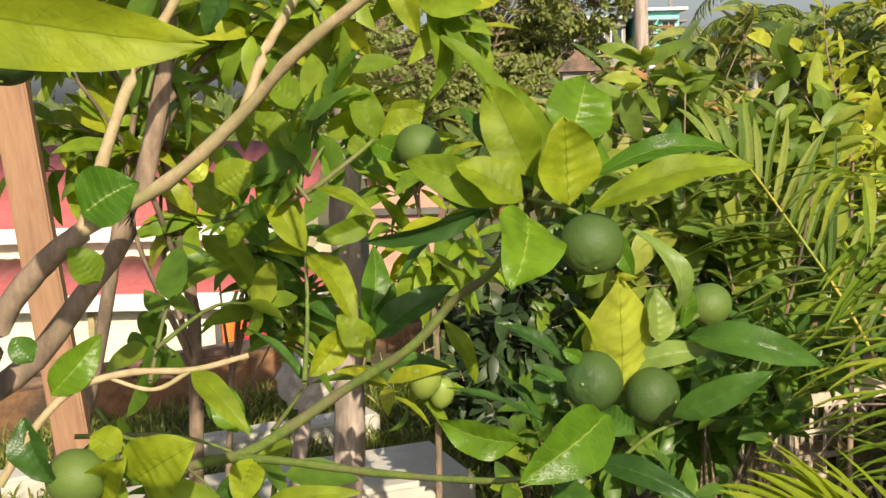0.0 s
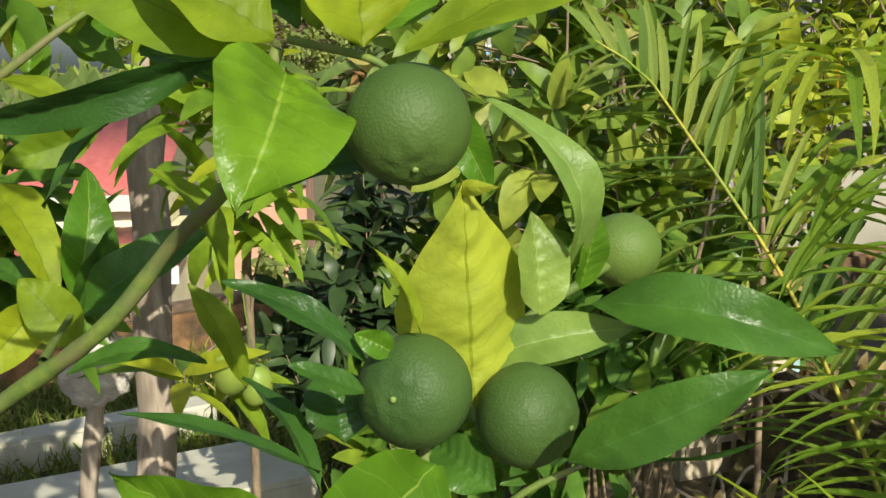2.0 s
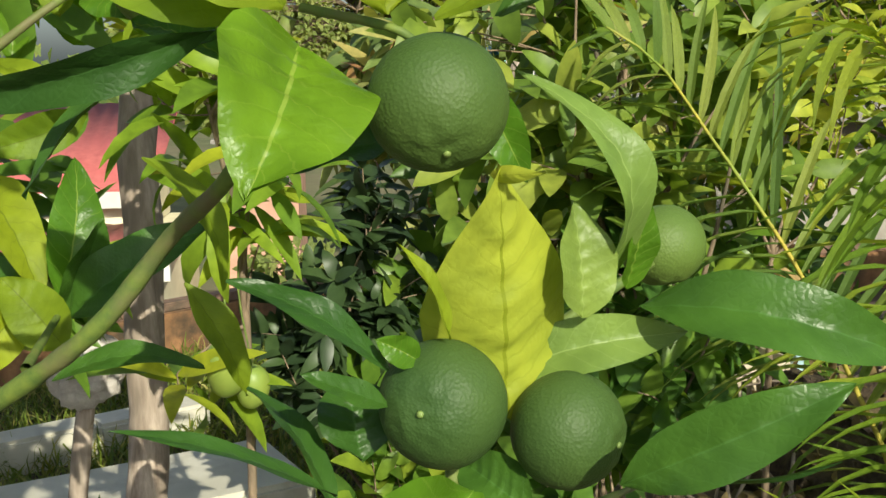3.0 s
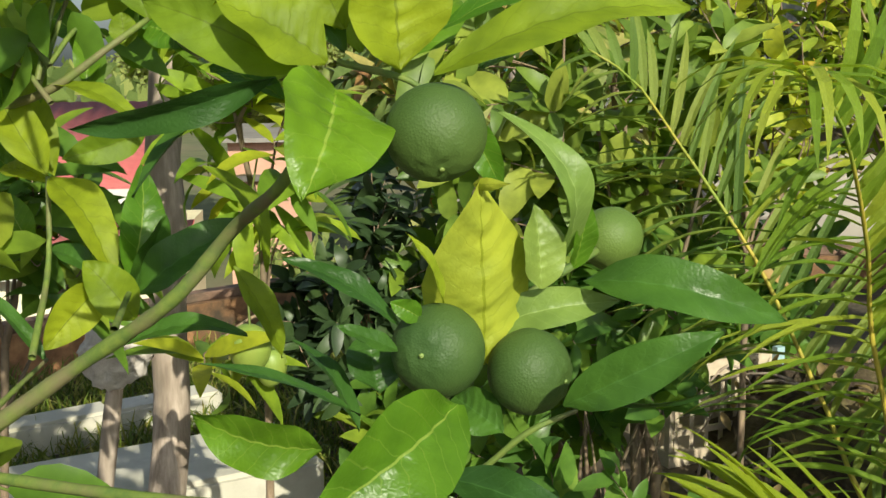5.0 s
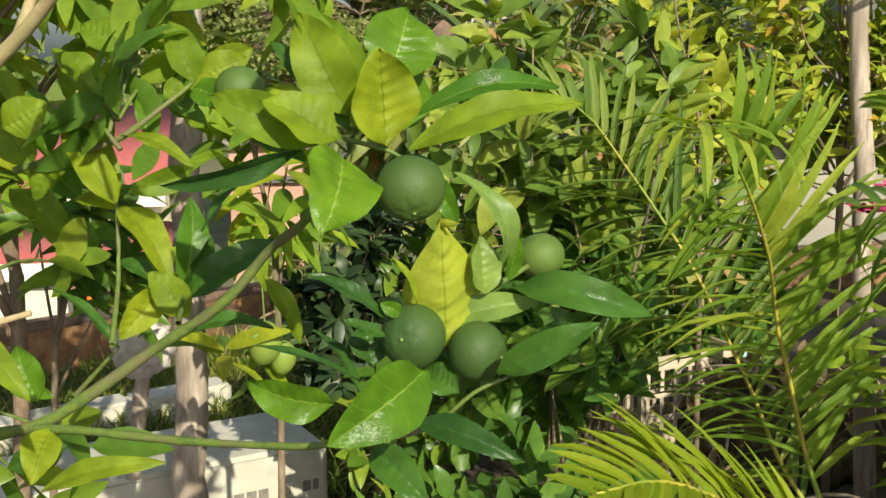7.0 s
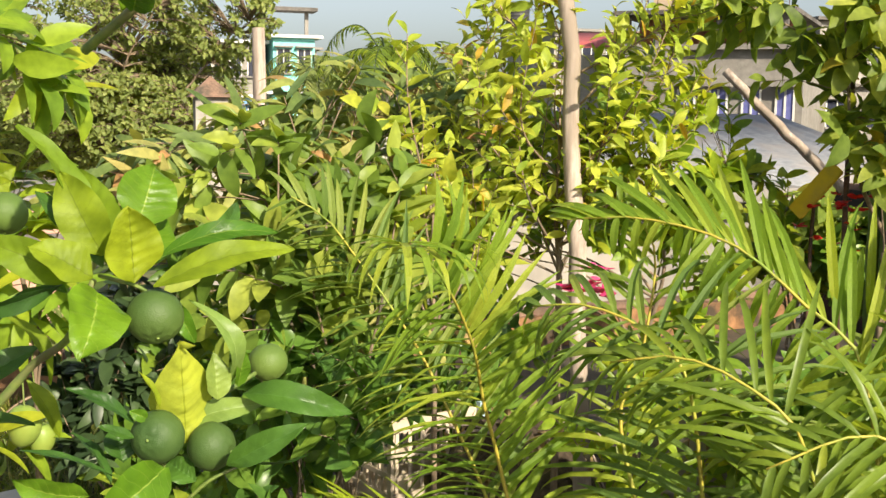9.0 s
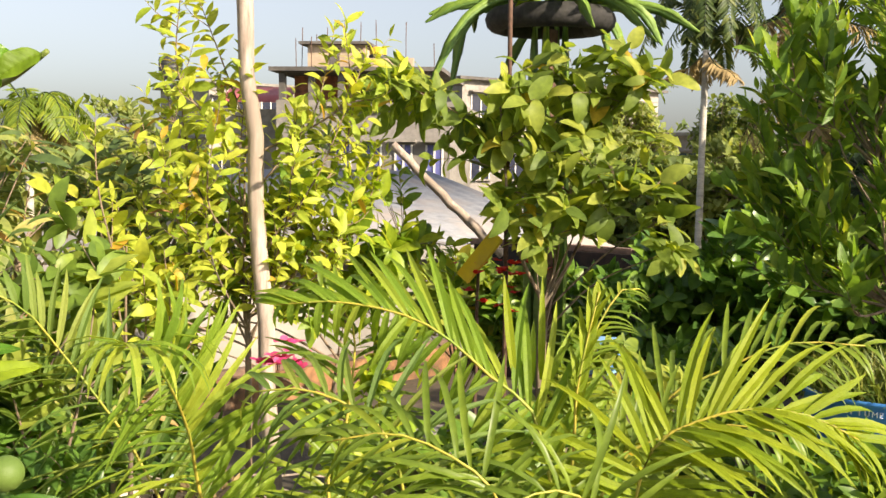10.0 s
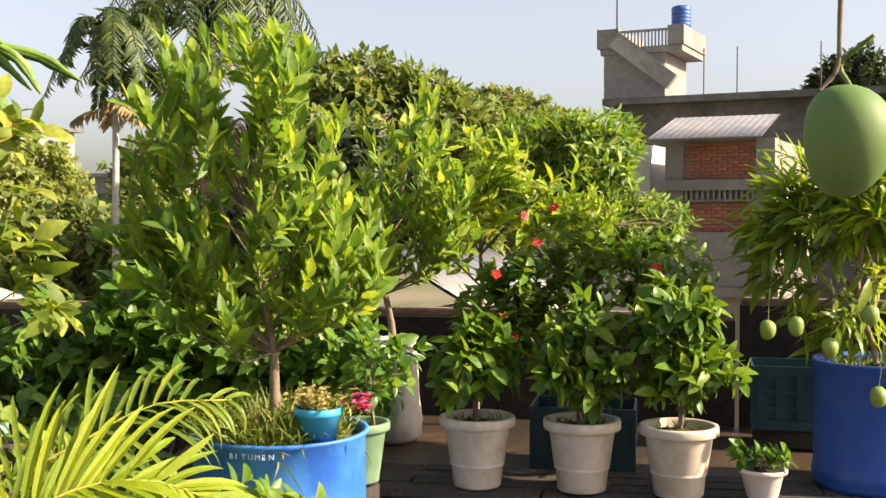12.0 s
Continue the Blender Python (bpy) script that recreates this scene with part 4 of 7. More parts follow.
tube(s, [(34.2, 9.9, 9.6), (34.2, 10.9, 9.6)], 0.015, 0.015, 5)
tagged(s.make("antenna_mast", M["rust"]), "thin iron mast on the tower roof", "mast")
s = Soup()
for y in (4.2, 6.6, 7.6):
    tube(s, [(34, y, 5.05), (34, y, 6.6)], 0.02, 0.02, 5)
tagged(s.make("rebar_group", M["rust"]), "bare iron rods on the slab", "rods", kind="stuff")

brick_house = thing("brick_house", (0, 0, 0), "raw brick house with concrete bands and a tin canopy", "house")
one_box("wall", 24.3, 30.0, 3.9, 6.2, GROUND, 3.2, M["mortar"], brick_house)
for z in (-0.2, 2.1):
    one_box("band", 24.1, 30.1, 3.75, 6.4, z, z + 0.22, M["concrete"], brick_house)
for y in (3.85, 5.8):
    one_box("pillar", 24.2, 24.6, y, y + 0.4, GROUND, 3.2, M["concrete"], brick_house)
one_box("plinth", 24.15, 24.29, 4.26, 5.79, 0.03, 1.2, M["concrete"], brick_house)
one_box("lintel", 24.17, 24.29, 4.26, 5.79, 1.86, 1.9, M["concrete"], brick_house)
for i in range(13):
    one_box("lattice_bar", 24.2, 24.29, 4.27 + i * 0.12, 4.32 + i * 0.12, 1.904, 2.096, M["render_pale"], brick_house)
canopy = sheet_roof(brick_house, 0, 2.4, 0, 3.22, 2.4, 3.85, "tin", 0.16)
canopy.matrix_basis = pose(23.7, 6.45, 0, 0, 0, -90)
h = thing("side_house", (0, 0, 0), "white house end with a shuttered window behind the trees", "house")
one_box("wall", 25.5, 30.0, 6.9, 10.0, GROUND, 3.2, M["white_wall"], h)
window(h, 25.488, 7.9, 1.5, 0.9, 1.4, 1, "shutter", 3)
block_house("far_house", "far pale house with a railed balcony", 31.0, 39.0, -9.0, -1.5, -3.0, 2, 3.2, ["render_pale"], "concrete", 0.5, 3, facing=1)


# ---- plants beyond the terrace ----
def far_tree(label, x, y, top, r, mat="far", n=420, leaf=0.34, trunk=0.09, shape="far", per=9, ratio=0.6):
    """A broad tree standing on the ground, its crown in several uneven heaps."""
    k = 8
    blobs = [(x, y, top - r * 0.33, r * 0.5, r * 0.5, r * 0.33)]
    for i in range(k):
        a = i * 2.4 + rng.uniform(0, 1)
        q = rng.uniform(0.1, 0.75) * r
        rr = r * rng.uniform(0.34, 0.55)
        blobs.append((x + q * math.cos(a), y + q * math.sin(a), top - rr * 0.8 - rng.uniform(0, 0.9) * r, rr, rr, rr * 0.75))
    return tree("tree", label, (x, y, GROUND), (x, y, top - 1.7 * r), blobs, n, mat, trunk, 9, per, leaf, ratio, shape, 0.3, 0.2, 0.8, 0.2, leaf * 1.6, shell=0.75)


far_tree("broad pale-green tree with fine foliage behind the houses", 0.9, 25.0, 4.6, 3.2, "far_light", 3000, 0.15, 0.1)
far_tree("broad pale-green tree with fine foliage", -2.4, 28.0, 5.0, 3.4, "far_light", 2400, 0.17, 0.1)
far_tree("green tree beside the road", 4.4, 33.0, 1.5, 2.4, "far", 600, 0.3)
far_tree("hazy green tree among distant houses", 14.5, 44.0, 4.3, 3.4, "far_light", 380, 0.4)
far_tree("hazy green tree among distant houses", 9.0, 40.0, 0.9, 3.0, "far_light", 500, 0.4)
far_tree("dark leafy tree beside the palm", 12.9, 8.9, 2.0, 1.3, "far_dark", 520, 0.2)
far_tree("dark leafy tree beside the palm", 13.0, 7.4, 2.7, 1.5, "far_dark", 520, 0.2)
far_tree("large dark-green tree over the roofs", 17.2, 9.8, 4.5, 2.3, "far", 1900, 0.2)
far_tree("large dark-green tree over the roofs", 19.6, 9.0, 4.0, 2.2, "far", 1700, 0.17)
far_tree("spreading tree with feathery foliage", 26.0, 10.6, 4.75, 2.6, "far", 1500, 0.2)
far_tree("spreading tree with feathery foliage", 30.0, 13.0, 5.0, 3.4, "far", 500, 0.35)
far_tree("tree behind the brick house", 44.0, 4.6, 7.6, 2.6, "far_dark", 420, 0.35)
far_tree("feathery light-green tree before the brick house", 13.7, 4.35, 2.95, 1.3, "neem", 800, 0.17, 0.06, "small", 11, 0.3)
far_tree("green tree among the low roofs", 22.0, 24.0, 1.4, 3.0, "far", 420, 0.35)
far_tree("green tree among the low roofs", 15.0, 20.0, 0.9, 2.4, "far_light", 420, 0.3)
far_tree("green tree among the low roofs", 27.0, 20.0, 1.5, 3.0, "far", 420, 0.35)

for tx, ty, tz, tm in ((27.0, 27.5, 4.0, "far_light"), (31.0, 27.0, 4.4, "far"), (24.5, 26.5, 3.5, "far_light"), (18.5, 15.5, 2.3, "far_light"), (19.5, 13.8, 2.6, "far"), (17.0, 17.0, 2.1, "far"), (21.0, 14.6, 2.9, "far"), (16.2, 18.4, 1.8, "far_light"), (20.5, 18.0, 2.4, "far_light")):
    far_tree("green tree in the gap between houses", tx, ty, tz, 1.8, tm, 360, 0.26)

woods = Soup()
a = rng.uniform(-0.5, 2.2, 5200)
dist = rng.uniform(85, 170, 5200)
hgt = rng.uniform(0, 1, 5200) ** 0.7 * (5.2 + 2.6 * np.sin(a * 9) + 1.6 * np.sin(a * 23 + 1))
b = np.stack([np.sin(a) * dist, np.cos(a) * dist, GROUND + hgt * dist / 120], -1)
leaves(woods, b, around((0, 0, 0.6), 0.9, 5200), around((0, -1.0, 0.6), 0.6, 5200), rng.uniform(1.2, 2.6, 5200), rng.uniform(0.9, 1.8, 5200), "far")
tagged(woods.make("far_woods", M["far"]), "belt of hazy trees along the skyline", "trees", kind="stuff")


def leaflet_mesh(name, shape, fold, droop, material, n=8):
    """One palm leaflet of length 1 and width 1 along +x, kept for sharing."""
    s = Soup()
    leaves(s, [(0, 0, 0)], [(1, 0, 0)], [(0, 0, 1)], 1.0, 1.0, shape, fold, droop)
    ob = s.make(name, material, smooth=False)
    me = ob.data
    bpy.data.objects.remove(ob)
    return me


LEAFLETS = {k: [leaflet_mesh("leaflet", "strap", 0.03, d, M[k]) for d in (0.3, 0.6, 0.85, 1.1)] for k in ("palm_piece", "palm_lime", "palm_shade")}


def frond(parent, points, n, length, mat, droop=1, width=0.022, start=0.22, face=(0, -0.3, 1), vee=0.35, rachis_r=0.0068, pieces=True, forward=0.55, sag=0.0, stop=1.0, edge=0, sweep=0.55, skyward=0.6, hanging=0, full_tip=False):
    """A feather palm leaf: a tapering rachis with leaflets in two ranks."""
    line = curve_through(points, 120)
    run = np.concatenate([[0], np.cumsum(np.linalg.norm(np.diff(line, axis=0), axis=1))])
    line = np.stack([np.interp(np.linspace(0, run[-1], 28), run, line[:, i]) for i in range(3)], -1)
    o = np.array(parent.matrix_basis.translation)
    s = Soup()
    tube(s, line - o, rachis_r, rachis_r * 0.25, 7)
    stem = s.make("frond", M["rachis"], parent)
    d = unit(np.gradient(line, axis=0))
    extra = Soup()
    for i in range(n):
        u = start + (stop - start) * (i + 0.5) / n
        k = u * 27
        j = min(int(k), 26)
        p = line[j] + (line[j + 1] - line[j]) * (k - j)
        t = d[j]
        up = unit(np.asarray(face, float) - t * np.dot(face, t))
        side = np.cross(t, up)
        w = (u - start) / (1 - start)
        ln = length * (0.62 + 0.5 * math.sin(math.pi * min(1, w * 0.85 + 0.12))) * (1 - (0.1 if full_tip else 0.45) * max(0, w - 0.7) / 0.3)
        for sg in (-1, 1):
            fw = forward + sweep * w ** 2
            way = unit(side * sg + t * fw + up * vee + np.array([0, 0, -sag * w]) + 0.17 * rng.standard_normal(3))
            sky = np.array([0, 0, 1.0])
            L = ln * rng.uniform(0.8, 1.12)
            if sg == hanging:
                way = unit(t * 0.35 + side * sg * 0.5 + np.array([0, 0, -0.6]) + 0.2 * rng.standard_normal(3))
                L *= 0.55
            nrm = unit(0.55 * unit(up - way * np.dot(up, way)) + skyward * (sky - way * way[2]) + 0.12 * rng.standard_normal(3) + side * sg * -0.2)
            if sg == edge:
                nrm = unit(sky - way * way[2] + 0.1 * rng.standard_normal(3))
            if pieces:
                x = way
                y = unit(np.cross(nrm, x))
                z = np.cross(x, y)
                q = int(np.clip(droop + rng.integers(-1, 2) * (rng.uniform() < 0.5), 0, 3))
                m = Matrix([(x[c] * L, y[c] * width, z[c] * L, p[c] - o[c]) for c in range(3)] + [(0, 0, 0, 1)])
                lf = new("leaflet", LEAFLETS[mat][q])
                lf.parent = stem
                lf.matrix_basis = m
            else:
                leaves(extra, [p - o], [way], [nrm], L, width, "strap", 0.5, (0.3, 0.6, 0.85, 1.1)[droop] * rng.uniform(0.7, 1.3))
    if not pieces:
        ob = extra.make("feathering", M[mat], stem)
        tagged(ob, kind="stuff")
    return stem


def tip_fan(stem, apex, ways, length, width, mat):
    """The spread end of a frond: leaflets that leave one place and bend over."""
    o = np.array(stem.parent.matrix_basis.translation)
    for a, rise, step in ways:
        x = unit(np.array([math.cos(radians(a)), math.sin(radians(a)), rise]) + 0.05 * rng.standard_normal(3))
        y = unit(np.cross([0.1 * rng.standard_normal(), 0.1 * rng.standard_normal(), 1.0], x))
        z = np.cross(x, y)
        L = length * rng.uniform(0.85, 1.12)
        p = np.array(apex) + np.array([0.03, 0.04, -0.012]) * step - o
        lf = new("leaflet", LEAFLETS[mat][3])
        lf.parent = stem
        lf.matrix_basis = Matrix([(x[c] * L, y[c] * width, z[c] * L, p[c]) for c in range(3)] + [(0, 0, 0, 1)])


def spike(stem, foot, tip, width, mat):
    """One upright leaflet that has not bent over yet."""
    o = np.array(stem.parent.matrix_basis.translation)
    foot, tip = np.array(foot), np.array(tip)
    size = np.linalg.norm(tip - foot)
    x = (tip - foot) / size
    y = unit(np.cross([-0.6, -0.75, 0.0], x))
    z = np.cross(x, y)
    lf = new("leaflet", LEAFLETS[mat][0])
    lf.parent = stem
    lf.matrix_basis = Matrix([(x[c] * size, y[c] * width, z[c] * size * 0.5, foot[c] - o[c]) for c in range(3)] + [(0, 0, 0, 1)])


def far_palm(label, x, y, base, top, n, length, mat="palm", dry=5, r=0.07, lflen=0.5, lw=0.05, bend=(0.1, 0), rises=(0.1, 1.0)):
    """A tall palm: ringed trunk, arching fronds, a skirt of dry ones."""
    t = thing("palm_tree", (x, y, base), label, "palm tree")
    h = top - base
    s = Soup()
    tube(s, curve_through([(0, 0, 0), (bend[0] * 0.4, bend[1] * 0.4, h * 0.5), (bend[0], bend[1], h)], 30), r * 1.15, r * 0.85, 10, 0.03)
    s.make("trunk", M["palm_trunk"], t)
    green, brown, ribs = Soup(), Soup(), Soup()
    c = np.array([bend[0], bend[1], h])
    for i in range(n + dry):
        dead = i >= n
        a = i * 2.4 + rng.uniform(-0.3, 0.3)
        out = np.array([math.cos(a), math.sin(a), 0])
        rise = rng.uniform(*rises) if not dead else rng.uniform(-0.9, -0.5)
        L = length * rng.uniform(0.8, 1.1) * (0.75 if dead else 1)
        pts = [c, c + out * L * 0.32 + np.array([0, 0, L * 0.42 * rise]), c + out * L * 0.65 + np.array([0, 0, L * (0.42 * rise - 0.12)]), c + out * L * 0.88 + np.array([0, 0, L * (0.25 * rise - 0.42)])]
        line = curve_through(pts, 44)
        tube(ribs, line, r * 0.25, r * 0.06, 5)
        d = unit(np.gradient(line, axis=0))
        k = np.repeat(np.arange(6, 44), 2)
        sg = np.tile([-1.0, 1.0], 38)
        up = unit(np.array([0, 0, 1.0]) - d[k] * d[k][:, 2:3])
        side = np.cross(d[k], up) * sg[:, None]
        way = unit(side + d[k] * 0.7 + up * 0.15 + 0.1 * rng.standard_normal((76, 3)) - np.array([0, 0, 0.35]))
        leaves(brown if dead else green, line[k], way, up, lflen * rng.uniform(0.7, 1.1, 76) * np.interp(k, (6, 26, 44), (0.8, 1.0, 0.5)), lw * 0.7, "small", 0.4, rng.uniform(0.3, 0.9, 76))
    ribs.make("ribs", M["far_dark"], t)
    green.make("fronds", M[mat], t)
    if dry:
        brown.make("dry_fronds", M["dry_frond"], t, "brown hanging dry fronds")
    return t


far_palm("slender areca nut palm with a pale ringed trunk", 15.0, 13.55, GROUND, 3.75, 14, 1.3, "palm_dark", 3, 0.065, 0.42, 0.085, rises=(0.7, 2.8))
far_palm("coconut palm with long arching fronds", 20.5, 15.8, GROUND, 5.6, 22, 3.1, "palm_dark", 4, 0.16, 0.9, 0.085, rises=(0.1, 1.6))
far_palm("coconut palm among the roofs", 9.6, 38.0, GROUND, 3.3, 14, 2.6, "palm", 3, 0.15, 0.9, 0.09)
far_palm("coconut palm among the roofs", 8.0, 43.0, GROUND, 2.6, 12, 2.6, "far_light", 3, 0.15, 0.9, 0.09)
far_palm("coconut palm with drooping fronds behind the citrus", 17.0, 12.0, GROUND, 2.6, 14, 2.4, "dry_frond", 6, 0.12, 0.8, 0.06)

# ---- plants on the terrace, far to near ----
tree("mango_tree", "young mango tree with long drooping green and reddish leaves", (1.0, 4.3, 0), (1.0, 4.25, 0.8),
     [(0.75, 4.1, 1.25, 0.45, 0.35, 0.3), (1.25, 4.2, 1.3, 0.5, 0.4, 0.42), (1.75, 4.35, 1.45, 0.4, 0.35, 0.35), (0.45, 4.4, 1.1, 0.35, 0.3, 0.28), (1.0, 4.2, 0.75, 0.6, 0.3, 0.3)],
     190, "mango_dry", 0.028, 8, 11, 0.19, 0.2, "lance", 0.25, 0.8, 0.8, 0.25, 0.12, hang=0.42)
tree("mango_tree", "young mango tree with dark leaves behind the wooden post", (-0.55, 2.95, 0), (-0.5, 2.9, 0.9),
     [(-0.55, 2.85, 1.5, 0.4, 0.3, 0.25), (-0.25, 2.75, 1.45, 0.3, 0.25, 0.22), (-0.75, 2.9, 1.25, 0.3, 0.25, 0.2), (-0.35, 2.8, 1.12, 0.22, 0.2, 0.16)],
     34, "mango_light", 0.022, 7, 10, 0.15, 0.3, "lance", 0.25, 0.7, 0.8, 0.3, 0.1, hang=0.2)
tree("shrub", "bushy green shrub with oval leaves", (0.75, 3.0, 0), (0.75, 3.0, 0.35),
     [(0.75, 2.95, 0.85, 0.4, 0.3, 0.4), (0.45, 2.9, 0.6, 0.25, 0.25, 0.3)],
     70, "potted", 0.012, 8, 9, 0.085, 0.45, "ovate", 0.3, 0.4, 0.75, 0.3, 0.14, category="shrub", stems=3)
tree("curry_leaf_plant", "dark feathery curry leaf plant", (0.35, 3.1, 0), (0.35, 3.05, 0.35),
     [(0.32, 2.96, 0.94, 0.16, 0.14, 0.18), (0.24, 2.96, 0.74, 0.16, 0.14, 0.16)],
     48, "curry", 0.01, 6, 15, 0.07, 0.36, "ovate", 0.2, 0.5, 1.0, 0.1, 0.2, category="shrub", stems=2, hang=0.15)
shoots("golden_shrub", "golden-leaved shrub tied to a pole", (1.76, 3.56, 0), (1.75, 3.54, 0.95),
       spread_tips((1.76, 3.58), (0.9, -0.44), [(-0.34, 1.95), (-0.2, 2.24), (-0.25, 1.72), (-0.06, 1.95), (0.05, 1.98), (-0.12, 1.6), (0.3, 2.12), (0.18, 1.75), (0.42, 1.98), (0.52, 1.7), (0.36, 1.55), (0.1, 1.5), (-0.38, 1.5)], 0.2, 2, 0.06),
       "gold", 0.014, 0.005, 0.076, 0.32, "lance", 0.0145, 0.3, 1.25, 0.2, 0.45, "shrub", fan=0.75, sides=4, side_len=0.16)
shoots("golden_shrub", "golden-leaved sapling with upright shoots", (1.2, 3.15, 0), (1.18, 3.12, 0.85),
       [(1.08, 3.1, 1.72), (1.06, 3.14, 1.55), (1.2, 3.08, 1.42), (1.28, 3.1, 1.34), (1.1, 3.05, 1.3), (1.3, 3.04, 1.22), (1.16, 3.2, 1.5)],
       "gold", 0.009, 0.004, 0.085, 0.36, "lance", 0.022, 0.3, 1.2, 0.2, 0.4, "shrub", sides=2, side_len=0.13)
tree("leafy_shrub", "bright green leafy shrub behind the golden one", (2.15, 3.7, 0), (2.15, 3.7, 0.6),
     [(2.15, 3.65, 1.35, 0.38, 0.3, 0.4), (2.45, 3.6, 1.15, 0.25, 0.25, 0.3), (1.75, 3.8, 1.2, 0.3, 0.3, 0.35)],
     130, "mango_light", 0.014, 8, 9, 0.1, 0.36, "lance", 0.25, 0.5, 0.8, 0.3, 0.12, category="shrub", hang=0.1)
tree("guava_tree", "young guava-like tree with rounded leaves", (2.82, 3.22, 0), (2.8, 3.2, 1.05),
     [(2.34, 3.41, 1.89, 0.2, 0.2, 0.14), (2.52, 3.27, 1.66, 0.17, 0.17, 0.16), (2.71, 3.08, 1.75, 0.24, 0.24, 0.18), (2.95, 2.88, 1.95, 0.18, 0.18, 0.16), (2.98, 2.84, 1.6, 0.18, 0.18, 0.18), (2.72, 3.06, 1.45, 0.24, 0.24, 0.14), (2.75, 3.04, 2.02, 0.14, 0.14, 0.12), (3.08, 2.78, 1.4, 0.14, 0.14, 0.16)],
     124, "guava", 0.013, 13, 7, 0.116, 0.45, "ovate", 0.22, 0.5, 0.9, 0.3, 0.17, stems=2, shell=0.2, hang=0.19, wave=0.12)
shoots("citrus_tree", "bushy citrus tree growing in a blue bitumen drum", (3.6, 2.22, 0.81), (3.62, 2.24, 1.12),
       spread_tips((3.66, 2.3), (0.42, -0.9), [(-0.46, 2.02), (-0.38, 2.16), (-0.3, 2.24), (-0.18, 2.28), (-0.1, 2.36), (0.0, 2.27), (0.08, 2.28), (0.18, 2.14), (0.26, 1.95), (-0.44, 1.78), (-0.36, 1.6), (-0.25, 1.45), (0.3, 1.72), (0.34, 1.55), (0.2, 1.5), (-0.1, 1.9), (0.05, 1.75), (-0.2, 1.7), (0.1, 1.38), (-0.12, 1.34)], 0.24, 2, 0.05),
       "citrus_shoot", 0.022, 0.006, 0.094, 0.345, "lance", 0.0138, 0.26, 0.75, 0.75, 0.2, fan=0.75, sides=3, side_len=0.2)
shoots("citrus_tree", "young citrus tree with upright shoots in a woven sack", (5.42, 2.72, 0.92), (5.4, 2.76, 1.2),
       spread_tips((5.4, 2.75), (0.42, -0.9), [(0.16, 2.27), (0.06, 2.1), (0.26, 2.08), (-0.08, 2.0), (0.36, 1.92), (-0.18, 1.8), (0.42, 1.72), (0.0, 1.75), (0.22, 1.7), (-0.22, 1.55), (0.12, 1.45), (0.34, 1.5)], 0.2, 2, 0.06),
       "citrus_shoot", 0.02, 0.006, 0.1, 0.33, "lance", 0.016, 0.3, 0.7, 0.65, 0.2, fan=0.72, sides=3, side_len=0.2)
tree("mango_tree", "light green young mango tree behind the sack", (6.0, 2.5, 0.4), (6.0, 2.45, 1.2),
     [(6.0, 2.5, 1.85, 0.3, 0.34, 0.26), (6.05, 2.2, 1.75, 0.3, 0.3, 0.28), (5.95, 2.7, 1.6, 0.3, 0.3, 0.26), (6.1, 2.0, 1.95, 0.16, 0.16, 0.12), (6.1, 1.95, 1.6, 0.18, 0.18, 0.16)],
     110, "mango_light", 0.02, 8, 11, 0.13, 0.25, "lance", 0.25, 0.5, 0.8, 0.3, 0.14, hang=0.12, upright=0.3)
for hx, hy, hz in ((-0.9, 9.6, -0.6), (0.0, 9.2, -0.45), (0.9, 9.0, -0.3), (1.9, 9.4, -0.1), (-0.2, 11.4, -0.35), (3.0, 10.5, 0.1)):
    tree("hedge_shrub", "broad green shrub growing beyond the terrace wall", (hx, hy, GROUND), (hx, hy, hz - 1.6), [(hx, hy, hz - 0.5, 0.6, 0.5, 0.5), (hx + 0.3, hy, hz - 1.1, 0.7, 0.6, 0.5)], 130, "far_light", 0.05, 7, 9, 0.16, 0.45, "small",
         0.3, 0.3, 0.9, 0.2, 0.2, category="shrub", group="shrubs beyond the wall")


# shrubs along the parapet
def border(label, x, y, z0, h, w, n, mat="hibiscus", leaf=0.11, ratio=0.52, base=0.0, shape="ovate"):
    return tree("border_shrub", label, (x, y, base), (x, y, base + (z0 - base) * 0.5),
                [(x, y, z0 + h * 0.5, w, w, h * 0.5), (x - w * 0.3, y + w * 0.5, z0 + h * 0.35, w * 0.7, w * 0.7, h * 0.4), (x + w * 0.2, y - w * 0.6, z0 + h * 0.4, w * 0.6, w * 0.7, h * 0.42)],
                n, mat, 0.011, 8, 9, leaf, ratio, shape, 0.25, 0.4, 0.85, 0.25, 0.14, category="shrub", stems=4, group="shrubs along the parapet")


border("dense dark-green hibiscus shrub beside the parapet", 4.35, 4.1, 0.55, 0.7, 0.34, 110)
border("dense dark-green hibiscus shrub beside the parapet", 4.55, 3.55, 0.55, 0.9, 0.36, 150, "hibiscus", 0.12)
border("dark-green shrub with broad leaves beside the parapet", 4.75, 3.05, 0.55, 0.7, 0.32, 110)
border("dark-green shrub with broad leaves behind the drum", 4.75, 2.62, 0.65, 0.5, 0.24, 70, "hibiscus", 0.085)
border("green shrub with broad leaves near the parapet", 4.0, 4.55, 0.55, 0.55, 0.34, 90, "potted")
border("green shrub with broad leaves near the parapet", 3.75, 5.0, 0.6, 0.6, 0.36, 90, "guava")


# ---- pots, drums and crates ----
def pot(place, r, h, mat, label, soil=True, category="flower pot", group="", waist=True, name="flower_pot", turn=0.0):
    """A flower pot: thick rolled rim, tapered wall, a step near the foot, soil inside."""
    t = thing(name, place, label, category, group, turn=turn)
    prof = [(0.0, 0.012), (r * 0.56, 0.012), (r * 0.6, 0.0), (r * 0.63, 0.008)]
    if waist:
